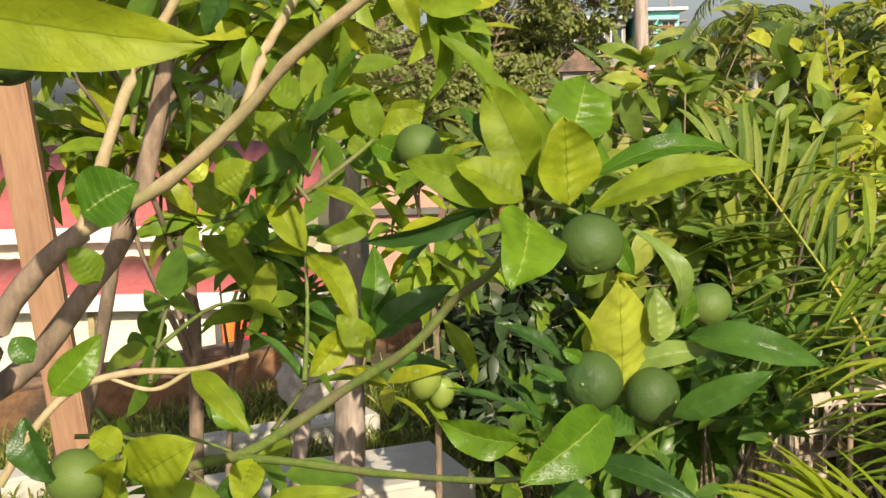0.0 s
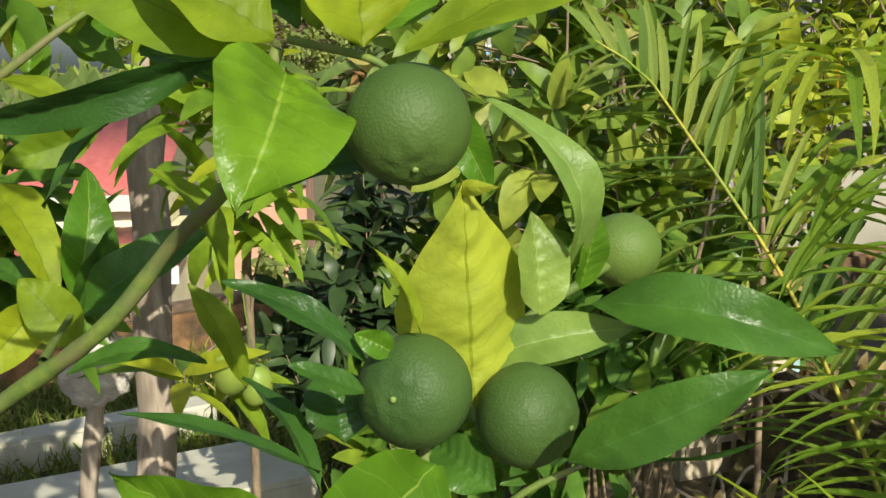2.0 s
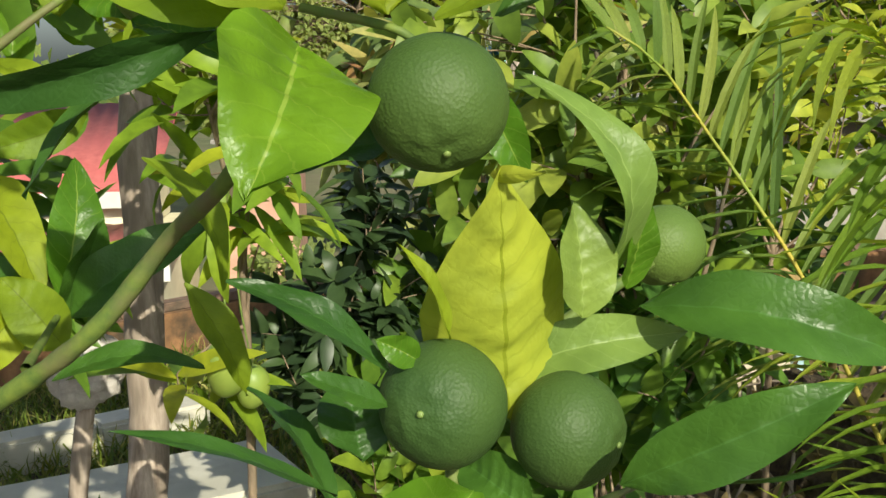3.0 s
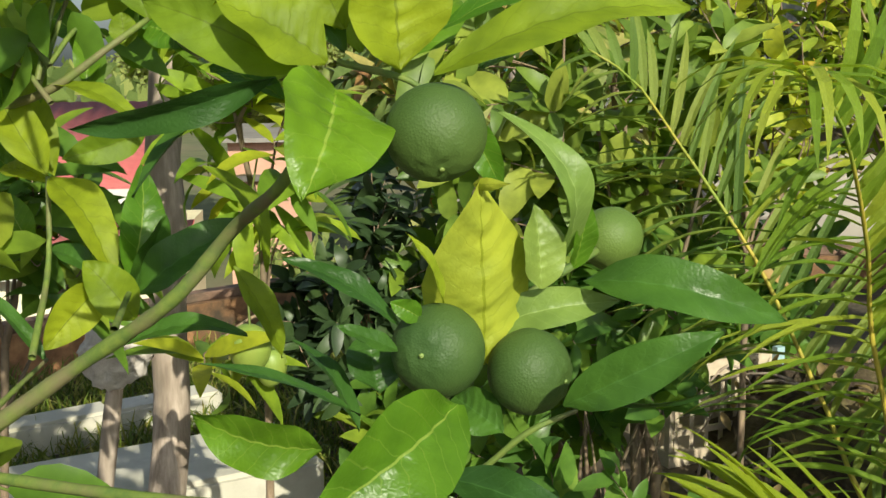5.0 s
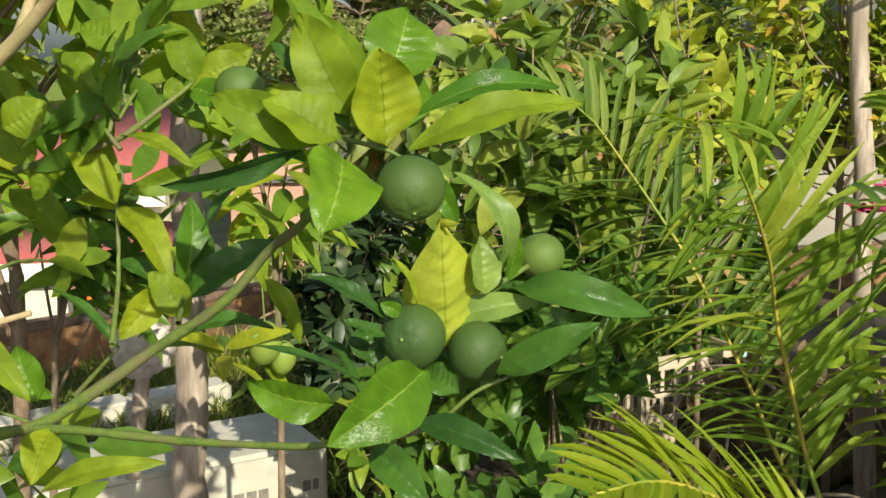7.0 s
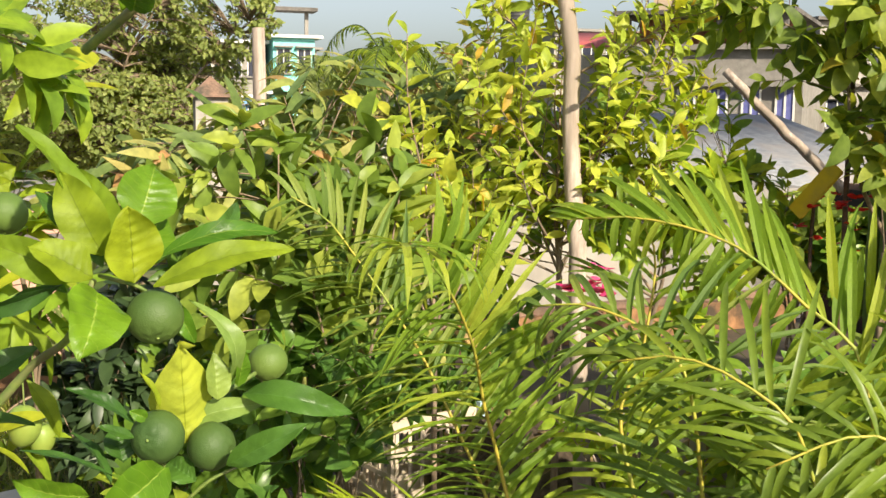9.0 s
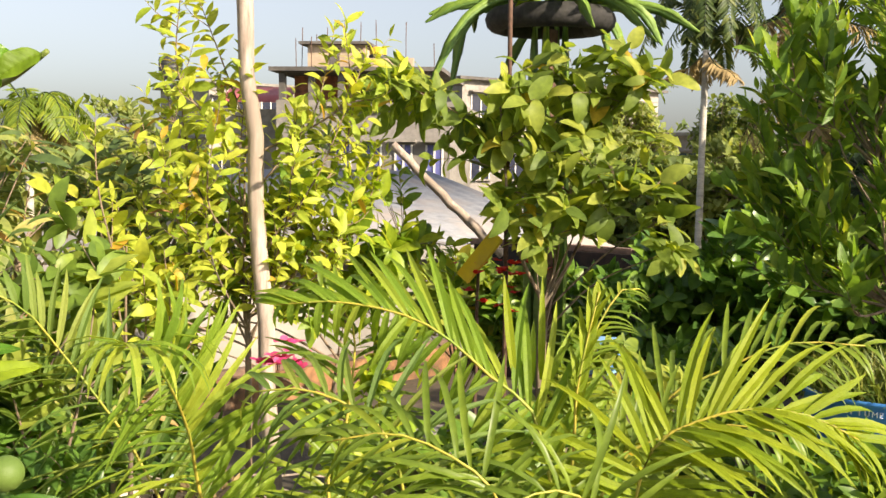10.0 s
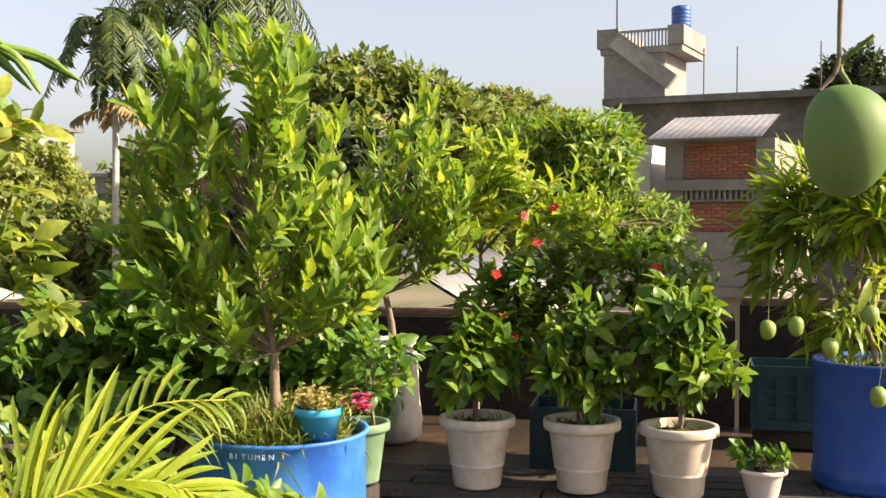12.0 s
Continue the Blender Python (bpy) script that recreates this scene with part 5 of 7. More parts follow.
        prof += [(r * 0.68, h * 0.3), (r * 0.715, h * 0.315), (r * 0.72, h * 0.335), (r * 0.705, h * 0.35), (r * 0.72, h * 0.365)]
    prof += [(r * 0.845, h * 0.83), (r * 0.87, h * 0.85), (r * 0.98, h * 0.865), (r, h * 0.885), (r, h * 0.975), (r * 0.985, h * 0.995), (r * 0.95, h), (r * 0.87, h), (r * 0.845, h * 0.98), (r * 0.82, h * 0.8)]
    mesh_ob("body", *lathe(prof, 44, 0.004), M[mat], t)
    if soil:
        v, q = lathe([(r * 0.835, h * 0.87), (r * 0.6, h * 0.885), (r * 0.3, h * 0.9), (0.0, h * 0.905)], 30)
        v = v + 0.006 * rng.standard_normal(v.shape) * (np.hypot(v[:, :1], v[:, 1:2]) < r * 0.8)
        mesh_ob("soil", v, q, M["soil"], t, "dark potting soil")
    return t


def weeds(name, label, x, y, z, r, n, h, mat="grass", category="weeds", width=0.007):
    s = Soup()
    a, q = rng.uniform(0, 6.283, n), r * np.sqrt(rng.uniform(0, 1, n))
    b = np.stack([x + q * np.cos(a), y + q * np.sin(a), np.full(n, z)], -1)
    leaves(s, b, around((0, 0, 1.0), 0.5, n), rng.standard_normal((n, 3)), h * rng.uniform(0.4, 1.4, n), width * rng.uniform(0.7, 1.5, n), "small", 0.3, 0.9)
    return tagged(s.make(name, M[mat]), label, category, kind="stuff")


POTS = [(4.7, 1.9, 0.17, 0.315, 0.0), (4.83, 1.455, 0.17, 0.315, 40.0), (4.93, 1.05, 0.17, 0.305, 80.0)]
shape_of = [
    [(0, 0, 0.28, 0.19, 0.19, 0.13), (0, 0.02, 0.18, 0.2, 0.2, 0.09), (0.02, -0.02, 0.42, 0.11, 0.11, 0.07)],
    [(0, 0, 0.28, 0.24, 0.24, 0.14), (0.02, 0.0, 0.44, 0.17, 0.17, 0.11), (-0.02, -0.1, 0.2, 0.18, 0.18, 0.1)],
    [(0, 0, 0.32, 0.22, 0.22, 0.2), (0.0, 0.03, 0.52, 0.21, 0.21, 0.17), (0.05, -0.08, 0.25, 0.22, 0.22, 0.13)],
]
for i, ((x, y, r, hh, tn), blobs) in enumerate(zip(POTS, shape_of)):
    pot((x, y, LEDGE + 0.008), r, hh, "pot_white", "off-white plastic flower pot with a thick rolled rim", group="white pots on the ledge", turn=tn)
    z = LEDGE + 0.008 + hh * 0.9
    tree("potted_shrub", "leafy green shrub growing in an off-white pot", (x, y, z - 0.01), (x, y, z + 0.1),
         [(x + b[0], y + b[1], z + b[2], b[3], b[4], b[5]) for b in blobs], 52 + 22 * i, "potted", 0.008, 7, 8, 0.098, 0.46, "ovate", 0.3, 0.4, 0.9, 0.2, 0.13,
         category="shrub", group="shrubs in white pots", stems=3)
    weeds("weeds", "small weeds at the pot's soil", x, y, z - 0.01, r * 0.7, 60, 0.05, "grass")

pot((5.06, 0.72, LEDGE), 0.105, 0.13, "pot_pale", "small pale pink plastic bowl pot", waist=False, name="bowl_pot")
tree("bowl_plant", "low leafy plant in the small bowl pot", (5.06, 0.72, LEDGE + 0.11), (5.06, 0.72, LEDGE + 0.14), [(5.06, 0.72, LEDGE + 0.19, 0.13, 0.13, 0.05)], 16, "hibiscus", 0.004, 4, 7, 0.06, 0.55, "ovate",
     0.3, 0.4, 1.0, 0.3, 0.06, category="plant", stems=3)
pot((4.14, 2.18, 0.53), 0.128, 0.25, "pot_green", "pale green plastic pot behind the drum", waist=False)
tree("flowering_plant", "dark leafy plant in the green pot", (4.2, 2.14, 0.75), (4.2, 2.14, 0.84), [(4.22, 2.15, 1.0, 0.2, 0.2, 0.16)], 36, "hibiscus", 0.006, 5, 8, 0.07, 0.5, "ovate", category="plant", stems=3)
one = one_box("pot_stand", 4.07, 4.21, 2.12, 2.25, 0.0, 0.526, M["timber"], bevel=0.01)
tagged(one, "rough dark timber block under the green pot", "block")


def drum(place, r, h, mat, label, name, rim=0.012, ribs=(0.34, 0.67), soil=0.93, turn=0.0, wob=0.0):
    t = thing(name, place, label, "drum", turn=turn)
    prof = [(0, 0.01), (r * 0.96, 0.01), (r, 0.0), (r, 0.03)]
    for f in ribs:
        prof += [(r, h * f - 0.03), (r * 1.025, h * f - 0.012), (r * 1.025, h * f + 0.012), (r, h * f + 0.03)]
    prof += [(r, h - 0.02), (r + rim, h - 0.012), (r + rim, h), (r - 0.004, h), (r - 0.008, h - 0.02), (r - 0.012, h * 0.8)]
    mesh_ob("body", *lathe(prof, 56, wob), M[mat], t)
    v, q = lathe([(r * 0.965, h * soil), (r * 0.7, h * (soil + 0.01)), (r * 0.35, h * (soil + 0.025)), (0, h * (soil + 0.03))], 36)
    v = v + 0.008 * rng.standard_normal(v.shape) * (np.hypot(v[:, :1], v[:, 1:2]) < r * 0.9)
    mesh_ob("soil", v, q, M["soil"], t, "dark earth")
    return t


big = drum((3.6, 2.2, 0.0), 0.315, 0.845, "drum", "bright blue steel bitumen drum filled with earth", "bitumen_drum", ribs=(0.33, 0.64), soil=0.955)
for i, ch in enumerate("BITUMEN"):
    a = radians(-178.5 + i * 4.3)
    writing("letter", ch, 0.027, pose(0.3165 * math.cos(a), 0.3165 * math.sin(a), 0.797, 90, 0, math.degrees(a) + 90), M["white_ink"], big)
weeds("grass_tuft", "thick green grass and weeds in the drum", 3.57, 2.22, 0.815, 0.28, 1900, 0.15)
barrel = drum((5.5, 0.3, LEDGE), 0.27, 0.57, "barrel", "deep blue plastic barrel cut open as a planter", "plastic_barrel", 0.008, (0.12,), 0.9)
weeds("grass_tuft", "dry weeds in the blue barrel", 5.5, 0.3, LEDGE + 0.52, 0.22, 320, 0.06)

mini = thing("bucket", (3.5, 1.97, 0.83), "small bright cyan plastic bucket with amber flowers", "bucket")
mesh_ob("body", *lathe([(0, 0.004), (0.058, 0.004), (0.06, 0.0), (0.078, 0.1), (0.084, 0.102), (0.086, 0.106), (0.086, 0.124), (0.08, 0.128), (0.076, 0.124), (0.074, 0.1)], 36), M["bucket"], mini)
mesh_ob("soil", *lathe([(0.075, 0.108), (0.04, 0.113), (0, 0.115)], 24), M["soil"], mini)


def flower_mass(name, label, x, y, z, r, h, n, mat, size, category="flowers"):
    s = Soup()
    p = np.array([x, y, z]) + np.concatenate([r * rng.standard_normal((n, 2)) * 0.55, h * rng.uniform(0.2, 1, (n, 1))], 1)
    p = np.repeat(p, 5, 0)
    a = np.tile(np.arange(5) * 1.2566, n) + np.repeat(rng.uniform(0, 6, n), 5)
    d = unit(np.stack([np.cos(a), np.sin(a), np.full(5 * n, 0.5)], -1) + 0.15 * rng.standard_normal((5 * n, 3)))
    leaves(s, p, d, np.array([0, 0, 1.0]) + 0.3 * rng.standard_normal((5 * n, 3)), size * rng.uniform(0.7, 1.2, 5 * n), size * 0.7, "round", 0.2, 0.3)
    return tagged(s.make(name, M[mat]), label, category, kind="stuff")


flower_mass("bucket_flowers", "amber and straw-coloured small flowers in the bucket", 3.5, 1.98, 0.94, 0.085, 0.08, 120, "amber_petal", 0.014)
weeds("bucket_greens", "green shoots in the bucket", 3.5, 1.97, 0.94, 0.075, 110, 0.06)
flower_mass("pink_flowers", "magenta flowers beside the bucket", 3.58, 1.85, 0.925, 0.04, 0.08, 26, "pink_petal", 0.02)

sack = thing("sack", (5.42, 2.72, LEDGE), "pale woven plastic sack filled with earth", "sack")
sv, sq = lathe([(0, 0.0), (0.11, 0.0), (0.145, 0.03), (0.15, 0.12), (0.135, 0.25), (0.137, 0.36), (0.13, 0.46), (0.12, 0.52), (0.125, 0.55), (0.105, 0.555), (0.1, 0.5)], 40)
an = np.arctan2(sv[:, 1], sv[:, 0])
sv[:, :2] *= (1 + 0.035 * np.sin(5 * an + sv[:, 2] * 9) + 0.02 * np.sin(11 * an - sv[:, 2] * 21))[:, None]
mesh_ob("bag", sv, sq, M["sack"], sack)
mesh_ob("soil", *lathe([(0.106, 0.51), (0, 0.53)], 24), M["soil"], sack)


def crate(place, w, d, h, mat, label, turn, bars=5, name="plastic_crate"):
    """A ventilated plastic crate: corner posts, rails and upright bars round an open top."""
    t = thing(name, place, label, "crate", turn=turn)
    bw = 0.008 if bars > 5 else 0.026
    for sx in (-1, 1):
        for sy in (-1, 1):
            one_box("corner_post", sx * w / 2 - 0.016 * (sx > 0) - 0.0, sx * w / 2 + 0.016 * (sx < 0), sy * d / 2 - 0.016 * (sy > 0), sy * d / 2 + 0.016 * (sy < 0), 0, h, M[mat], t)
    if bars <= 5:
        for sy in (-1, 1):
            one_box("panel", -w / 2 + 0.017, w / 2 - 0.017, sy * (d / 2 - 0.0135) - 0.002, sy * (d / 2 - 0.0135) + 0.002, 0.013, h - 0.055, M[mat], t)
            one_box("panel", sy * (w / 2 - 0.0135) - 0.002, sy * (w / 2 - 0.0135) + 0.002, -d / 2 + 0.017, d / 2 - 0.017, 0.013, h - 0.055, M[mat], t)
    one_box("bottom", -w / 2 + 0.017, w / 2 - 0.017, -d / 2 + 0.017, d / 2 - 0.017, 0.0, 0.012, M[mat], t)
    for sy in (-1, 1):
        y0, y1 = sorted((sy * d / 2, sy * (d / 2 - 0.01)))
        for z in (0.0, h * 0.3, h * 0.56, h - 0.05):
            one_box("rail", -w / 2 + 0.0165, w / 2 - 0.0165, y0, y1, z, z + (0.05 if z in (0.0, h - 0.05) else 0.02), M[mat], t)
        for i in range(bars):
            x = -w / 2 + (i + 0.5) * w / bars
            one_box("bar", x - bw, x + bw, min(y0, y1) + 0.0025, max(y0, y1) - 0.0025, 0.051, h - 0.051, M[mat], t)
    for sx in (-1, 1):
        x0, x1 = sorted((sx * w / 2, sx * (w / 2 - 0.01)))
        for z in (0.0, h * 0.33, h * 0.62, h - 0.05):
            one_box("rail", x0, x1, -d / 2 + 0.0165, d / 2 - 0.0165, z, z + (0.05 if z in (0.0, h - 0.05) else 0.02), M[mat], t)
        for i in range(bars):
            y = -d / 2 + (i + 0.5) * d / bars
            one_box("bar", x0 + 0.0025, x1 - 0.0025, y - bw, y + bw, 0.051, h - 0.051, M[mat], t)
    return t


crate((5.35, 1.62, LEDGE), 0.5, 0.34, 0.3, "crate_teal", "dark teal plastic crate behind the pots", -75)
crate((6.25, 0.74, LEDGE + 0.104), 0.5, 0.34, 0.33, "crate_teal", "dark teal plastic crate against the parapet", -78)
one = one_box("crate_stand", 6.12, 6.38, 0.52, 0.96, LEDGE, LEDGE + 0.1, M["timber"], bevel=0.008)
tagged(one, "dark timber blocks under the teal crate", "block")
c = crate((1.42, 4.2, 0.0), 0.42, 0.3, 0.34, "crate_beige", "beige slatted plastic crate with a pale blue post", 20, 7)
one_box("corner_cover", 0.2, 0.232, -0.175, -0.1505, 0, 0.36, M["pale_blue"], c, "pale blue plastic corner")

tree("hibiscus_shrub", "hibiscus shrub with red flowers behind the pots", (5.35, 1.75, LEDGE), (5.35, 1.75, 0.9),
     [(5.38, 1.95, 1.3, 0.22, 0.26, 0.2), (5.5, 1.6, 1.35, 0.2, 0.25, 0.22), (5.45, 1.7, 1.6, 0.14, 0.16, 0.12), (5.3, 2.1, 1.1, 0.2, 0.22, 0.22), (5.65, 1.25, 1.3, 0.2, 0.24, 0.24), (5.4, 1.75, 1.05, 0.2, 0.3, 0.2)],
     330, "potted", 0.012, 11, 9, 0.07, 0.5, "ovate", 0.3, 0.35, 0.85, 0.35, 0.13, category="shrub", stems=4, upright=0.3)
tree("hibiscus_shoots", "pale green young shoots topping the hibiscus", (5.42, 1.62, 1.2), (5.42, 1.62, 1.4), [(5.42, 1.62, 1.66, 0.13, 0.16, 0.1)], 34, "mango_light", 0.004, 5, 8, 0.05, 0.3, "lance",
     upright=0.9, category="shrub")


def bloom(x, y, z, r, mat="red_petal", label="red hibiscus bloom on its shrub", group="red blooms"):
    s = Soup()
    a = np.arange(5) * 1.2566 + rng.uniform(0, 6)
    face = unit(np.array([-0.7, -0.5, 0.4]) + 0.3 * rng.standard_normal(3))
    u = unit(np.cross(face, [0, 0, 1.0]))
    w = np.cross(face, u)
    d = np.cos(a)[:, None] * u + np.sin(a)[:, None] * w + 0.45 * face
    leaves(s, np.zeros((5, 3)), d, np.tile(face, (5, 1)), r, r * 0.95, "round", 0.2, 0.4, 0.1)
    t = thing("hibiscus_bloom", (x, y, z), label, "flower", group)
    s.make("petals", M[mat], t)
    st = Soup()
    tube(st, [np.zeros(3), face * r * 1.1], 0.003, 0.002, 5)
    st.make("stamen", M["amber_petal"], t)
    return t


for x, y, z in ((5.12, 1.99, 1.34), (5.22, 1.82, 1.49), (5.25, 1.74, 1.66), (5.08, 1.94, 1.14), (5.1, 1.89, 1.04), (5.37, 1.27, 1.37), (5.2, 1.88, 1.62), (4.95, 1.6, 0.93)):
    bloom(x, y, z, 0.026)

# right-hand mango tree with hanging fruit
tree("mango_tree", "mango tree with narrow dark leaves in the blue barrel", (5.55, 0.3, LEDGE + 0.5), (5.6, 0.4, 1.25),
     [(5.65, 0.55, 1.6, 0.3, 0.3, 0.22), (5.7, 0.25, 1.75, 0.3, 0.3, 0.3), (5.65, 0.75, 1.5, 0.2, 0.2, 0.2), (5.6, 0.45, 1.2, 0.25, 0.3, 0.18)],
     100, "palm", 0.016, 8, 11, 0.185, 0.16, "lance", 0.25, 0.55, 0.85, 0.25, 0.12, hang=0.1)
tree("mango_shoots", "yellow-green young mango shoots", (5.6, 0.55, 1.5), (5.6, 0.55, 1.65), [(5.6, 0.6, 1.82, 0.2, 0.24, 0.14), (5.55, 0.85, 1.7, 0.12, 0.14, 0.14), (5.5, 0.4, 1.6, 0.2, 0.25, 0.12)], 46, "mango_light", 0.006, 5, 10, 0.12, 0.2, "lance", upright=0.2, category="tree", hang=0.15)


def mango(x, y, z, length, group, label, stalk):
    t = thing("mango_fruit", (x, y, z), label, "mango", group, turn=rng.uniform(0, 360))
    k = np.linspace(0, math.pi, 15)
    prof = [(length * 0.39 * math.sin(a) ** 0.9 * (1 - 0.1 * math.cos(a)), -length * 0.5 * math.cos(a)) for a in k]
    v, q = lathe(prof, 28)
    v[:, 0] += 0.06 * length * np.sin((v[:, 2] / length + 0.5) * 3.0)
    mesh_ob("skin", v, q, M["mango_fruit" if length > 0.11 and z > 1 else "mango_young"], t)
    s = Soup()
    tube(s, curve_through([(0.06 * length, 0, length * 0.48), (0.0, 0.02, length * 0.5 + stalk * 0.5), (0.03, 0.0, length * 0.5 + stalk)], 8), length * 0.025, length * 0.02, 6)
    s.make("stalk", M["twig"], t)
    return t


for x, y, z, l in ((5.2, 0.73, 1.12, 0.09), (5.3, 0.62, 1.13, 0.09), (5.15, 0.46, 1.06, 0.09), (5.1, 0.22, 1.05, 0.09), (5.12, 0.16, 0.95, 0.095), (5.05, 0.26, 0.88, 0.09), (5.2, 0.3, 1.2, 0.09)):
    mango(x, y, z, l, "small hanging mangoes", "small unripe green mango hanging on a long stalk", 0.25)

# climbing cactus on an old tyre
cp = thing("cactus_post", (3.36, 3.84, 0), "concrete post topped with an old tyre carrying a climbing cactus", "post")
one_box("post", -0.025, 0.025, -0.025, 0.025, 0, 2.22, M["rust"], cp)
s = Soup()
k = np.linspace(0, 2 * math.pi, 33)
ring = np.stack([0.24 * np.cos(k), 0.24 * np.sin(k), 2.26 + 0 * k], -1)
tube(s, ring, 0.055, 0.055, 12)
s.make("tyre", M["rubber"], cp)


def cactus_arm(s, pts, w):
    """A three-ribbed scalloped climbing-cactus stem."""
    line = curve_through(pts, 22)
    d = unit(np.gradient(line, axis=0))
    ref = unit(np.cross(d, [0.21, 0.33, 0.92]))
    up = np.cross(ref, d)
    for i in range(3):
        a = i * 2.094 + 0.4
        o = np.cos(a) * ref + np.sin(a) * up
        wid = w * (1 - 0.14 * (np.arange(22) % 3 == 0)) * np.interp(np.arange(22), (0, 17, 21), (1, 1, 0.25))
        th = 0.12 * w * np.cross(o, d)
        v = np.concatenate([line + th, line + o * wid[:, None], line - th])
        j = np.arange(21)
        q = np.concatenate([np.stack([j, j + 1, 22 + j + 1, 22 + j], -1), np.stack([22 + j, 22 + j + 1, 44 + j + 1, 44 + j], -1)])
        s.add(v, q)


for i in range(24):
    a = i * 2.4
    out = np.array([math.cos(a), math.sin(a), 0])
    r = rng.uniform(0.1, 0.3)
    sink = rng.choice([-0.04, 0.04, 0.16, 0.38])
    c0 = out * 0.1 + np.array([0, 0, 2.26])
    arm = Soup()
    turn = 0.12 * rng.standard_normal(3) * (1, 1, 0.3)
    cactus_arm(arm, [c0, out * 0.24 + np.array([0, 0, 2.34]), out * (0.3 + r * 0.5) + turn * 0.4 + np.array([0, 0, 2.35 - sink * 0.3]), out * (0.3 + r) + turn + np.array([0, 0, 2.33 - sink])], rng.uniform(0.022, 0.031))
    arm.make("cactus_stem", M["cactus"], cp, "green three-ribbed cactus stem")
for i in range(4):
    a = i * 1.7 + 0.4
    o = np.array([0.07 * math.cos(a), 0.07 * math.sin(a), 0])
    arm = Soup()
    cactus_arm(arm, [o + np.array([0, 0, 0.6]), o * 1.1 + np.array([0, 0, 1.4]), o + np.array([0, 0, 2.3])], 0.035)
    arm.make("cactus_stem", M["cactus"], cp, "green three-ribbed cactus stem")
for i in range(30):
    a = rng.choice([0.3, 2.0, 3.6, 5.0]) + rng.uniform(-0.25, 0.25)
    pad = Soup()
    leaves(pad, [(0.25 * math.cos(a), 0.25 * math.sin(a), 2.33)], around((0, 0, 1.0), 0.6, 1), rng.standard_normal((1, 3)), rng.uniform(0.09, 0.17), 0.055, "round", 0.2, 0.3)
    pad.make("shoot", M["mango_light"], cp)

# poles and stakes
def stake(label, a, b, r0, r1, mat="pole", name="wooden_pole", category="pole", sides=9):
    s = Soup()
    a, b = np.array(a, float), np.array(b, float)
    n = 14
    line = a + np.linspace(0, 1, n)[:, None] * (b - a)
    line[1:-1] += 0.15 * r0 * rng.standard_normal((n - 2, 3))
    tube(s, line, r0, r1, sides, 0.04)
    return tagged(s.make(name, M[mat]), label, category)


stake("tall weathered bamboo stake tied to the golden shrub", (1.79, 3.345, 0), (1.71, 3.565, 2.75), 0.032, 0.027)
stake("short grey stake among the mango leaves", (1.02, 5.3, 0), (0.96, 5.33, 1.88), 0.035, 0.032)
stake("wooden plank leaning between the shrubs", (3.2, 3.95, 1.2), (2.85, 4.35, 1.7), 0.022, 0.02, sides=4)
stake("dark thin stake beside the guava", (2.75, 3.35, 0), (2.75, 3.35, 2.35), 0.01, 0.009, "rust")
post = stake("weathered grey wooden post wrapped with a plastic bag", (-0.18, 3.2, 0), (-0.155, 3.38, 1.75), 0.044, 0.042, "pole", "wooden_post", "post", 12)
s = Soup()
tube(s, curve_through([(-0.32, 3.16, 0.3), (-0.27, 3.16, 0.62), (-0.2, 3.15, 0.9)], 10), 0.02, 0.016, 8, 0.06)
tagged(s.make("forked_stake", M["pole"]), "short grey stake leaning on the post", "stake")
bm = bmesh.new()
bmesh.ops.create_icosphere(bm, subdivisions=4, radius=1.0)
for v in bm.verts:
    q = noise.fractal(v.co * 2.3, 0.7, 2.0, 4) * 0.45
    v.co = Vector((v.co.x * 0.075 * (1 + q * 0.5), v.co.y * 0.04 * (1 + q * 0.5), v.co.z * 0.085 * (1 + q * 0.5)))
bag = part("plastic_bag", bm, M["bag"], smooth=True)
bag.matrix_basis = pose(-0.27, 3.14, 0.66, 0, 20, 0)
tagged(bag, "crumpled translucent-white plastic bag tied to the post", "bag")

bp = thing("timber_post", (-0.63, 2.34, 0), "square brown timber post beside the citrus", "post", turn=15)
bm = bmesh.new()
box(bm, -0.033, 0.033, -0.025, 0.025, 0, 1.9, 0.004)
part("timber", bm, M["post_brown"], bp)
bp.matrix_basis = pose(-0.53, 2.34, 0, 0, -5.5, 12)
stake("thin rusty iron rod beside the timber post", (-0.78, 2.7, 0), (-0.8, 2.7, 1.9), 0.012, 0.012, "rust", "iron_rod", "rod")
stake("thin rusty iron rod", (-0.74, 3.6, 0.55), (-1.2, 3.6, 0.57), 0.008, 0.008, "rust", "iron_rod", "rod")

# yellow board, blue sheet and small red flowers among the shrubs
yb = one_box("yellow_board", -0.11, 0.11, -0.006, 0.006, -0.035, 0.035, M["yellow"], bevel=0.004)
yb.matrix_basis = pose(2.66, 3.4, 1.25, -25, -52, -43)
stake("thin stake holding the yellow board", (2.7, 3.48, 0), (2.7, 3.465, 1.27), 0.008, 0.007, "rust")
tagged(yb, "tilted yellow plastic board among the plants", "board")
bs = one_box("blue_tub", -0.09, 0.09, -0.07, 0.07, 0, 0.13, M["blue_wall"], bevel=0.03)
bs.matrix_basis = pose(3.0, 3.05, 0.82, 0, 0, 30)
tagged(bs, "bright blue plastic tub behind the palm", "tub")
wt = one_box("grey_tub", -0.17, 0.17, -0.12, 0.12, 0, 0.36, M["concrete"], bevel=0.02)
wt.matrix_basis = pose(1.95, 2.86, 0.4, 0, 0, -30)
tagged(wt, "grey weathered tub standing behind the palm", "tub")
one = one_box("tub_stand", 1.75, 2.15, 2.68, 3.04, 0, 0.397, M["timber"])
tagged(one, "dark timber block under the grey tub", "block")
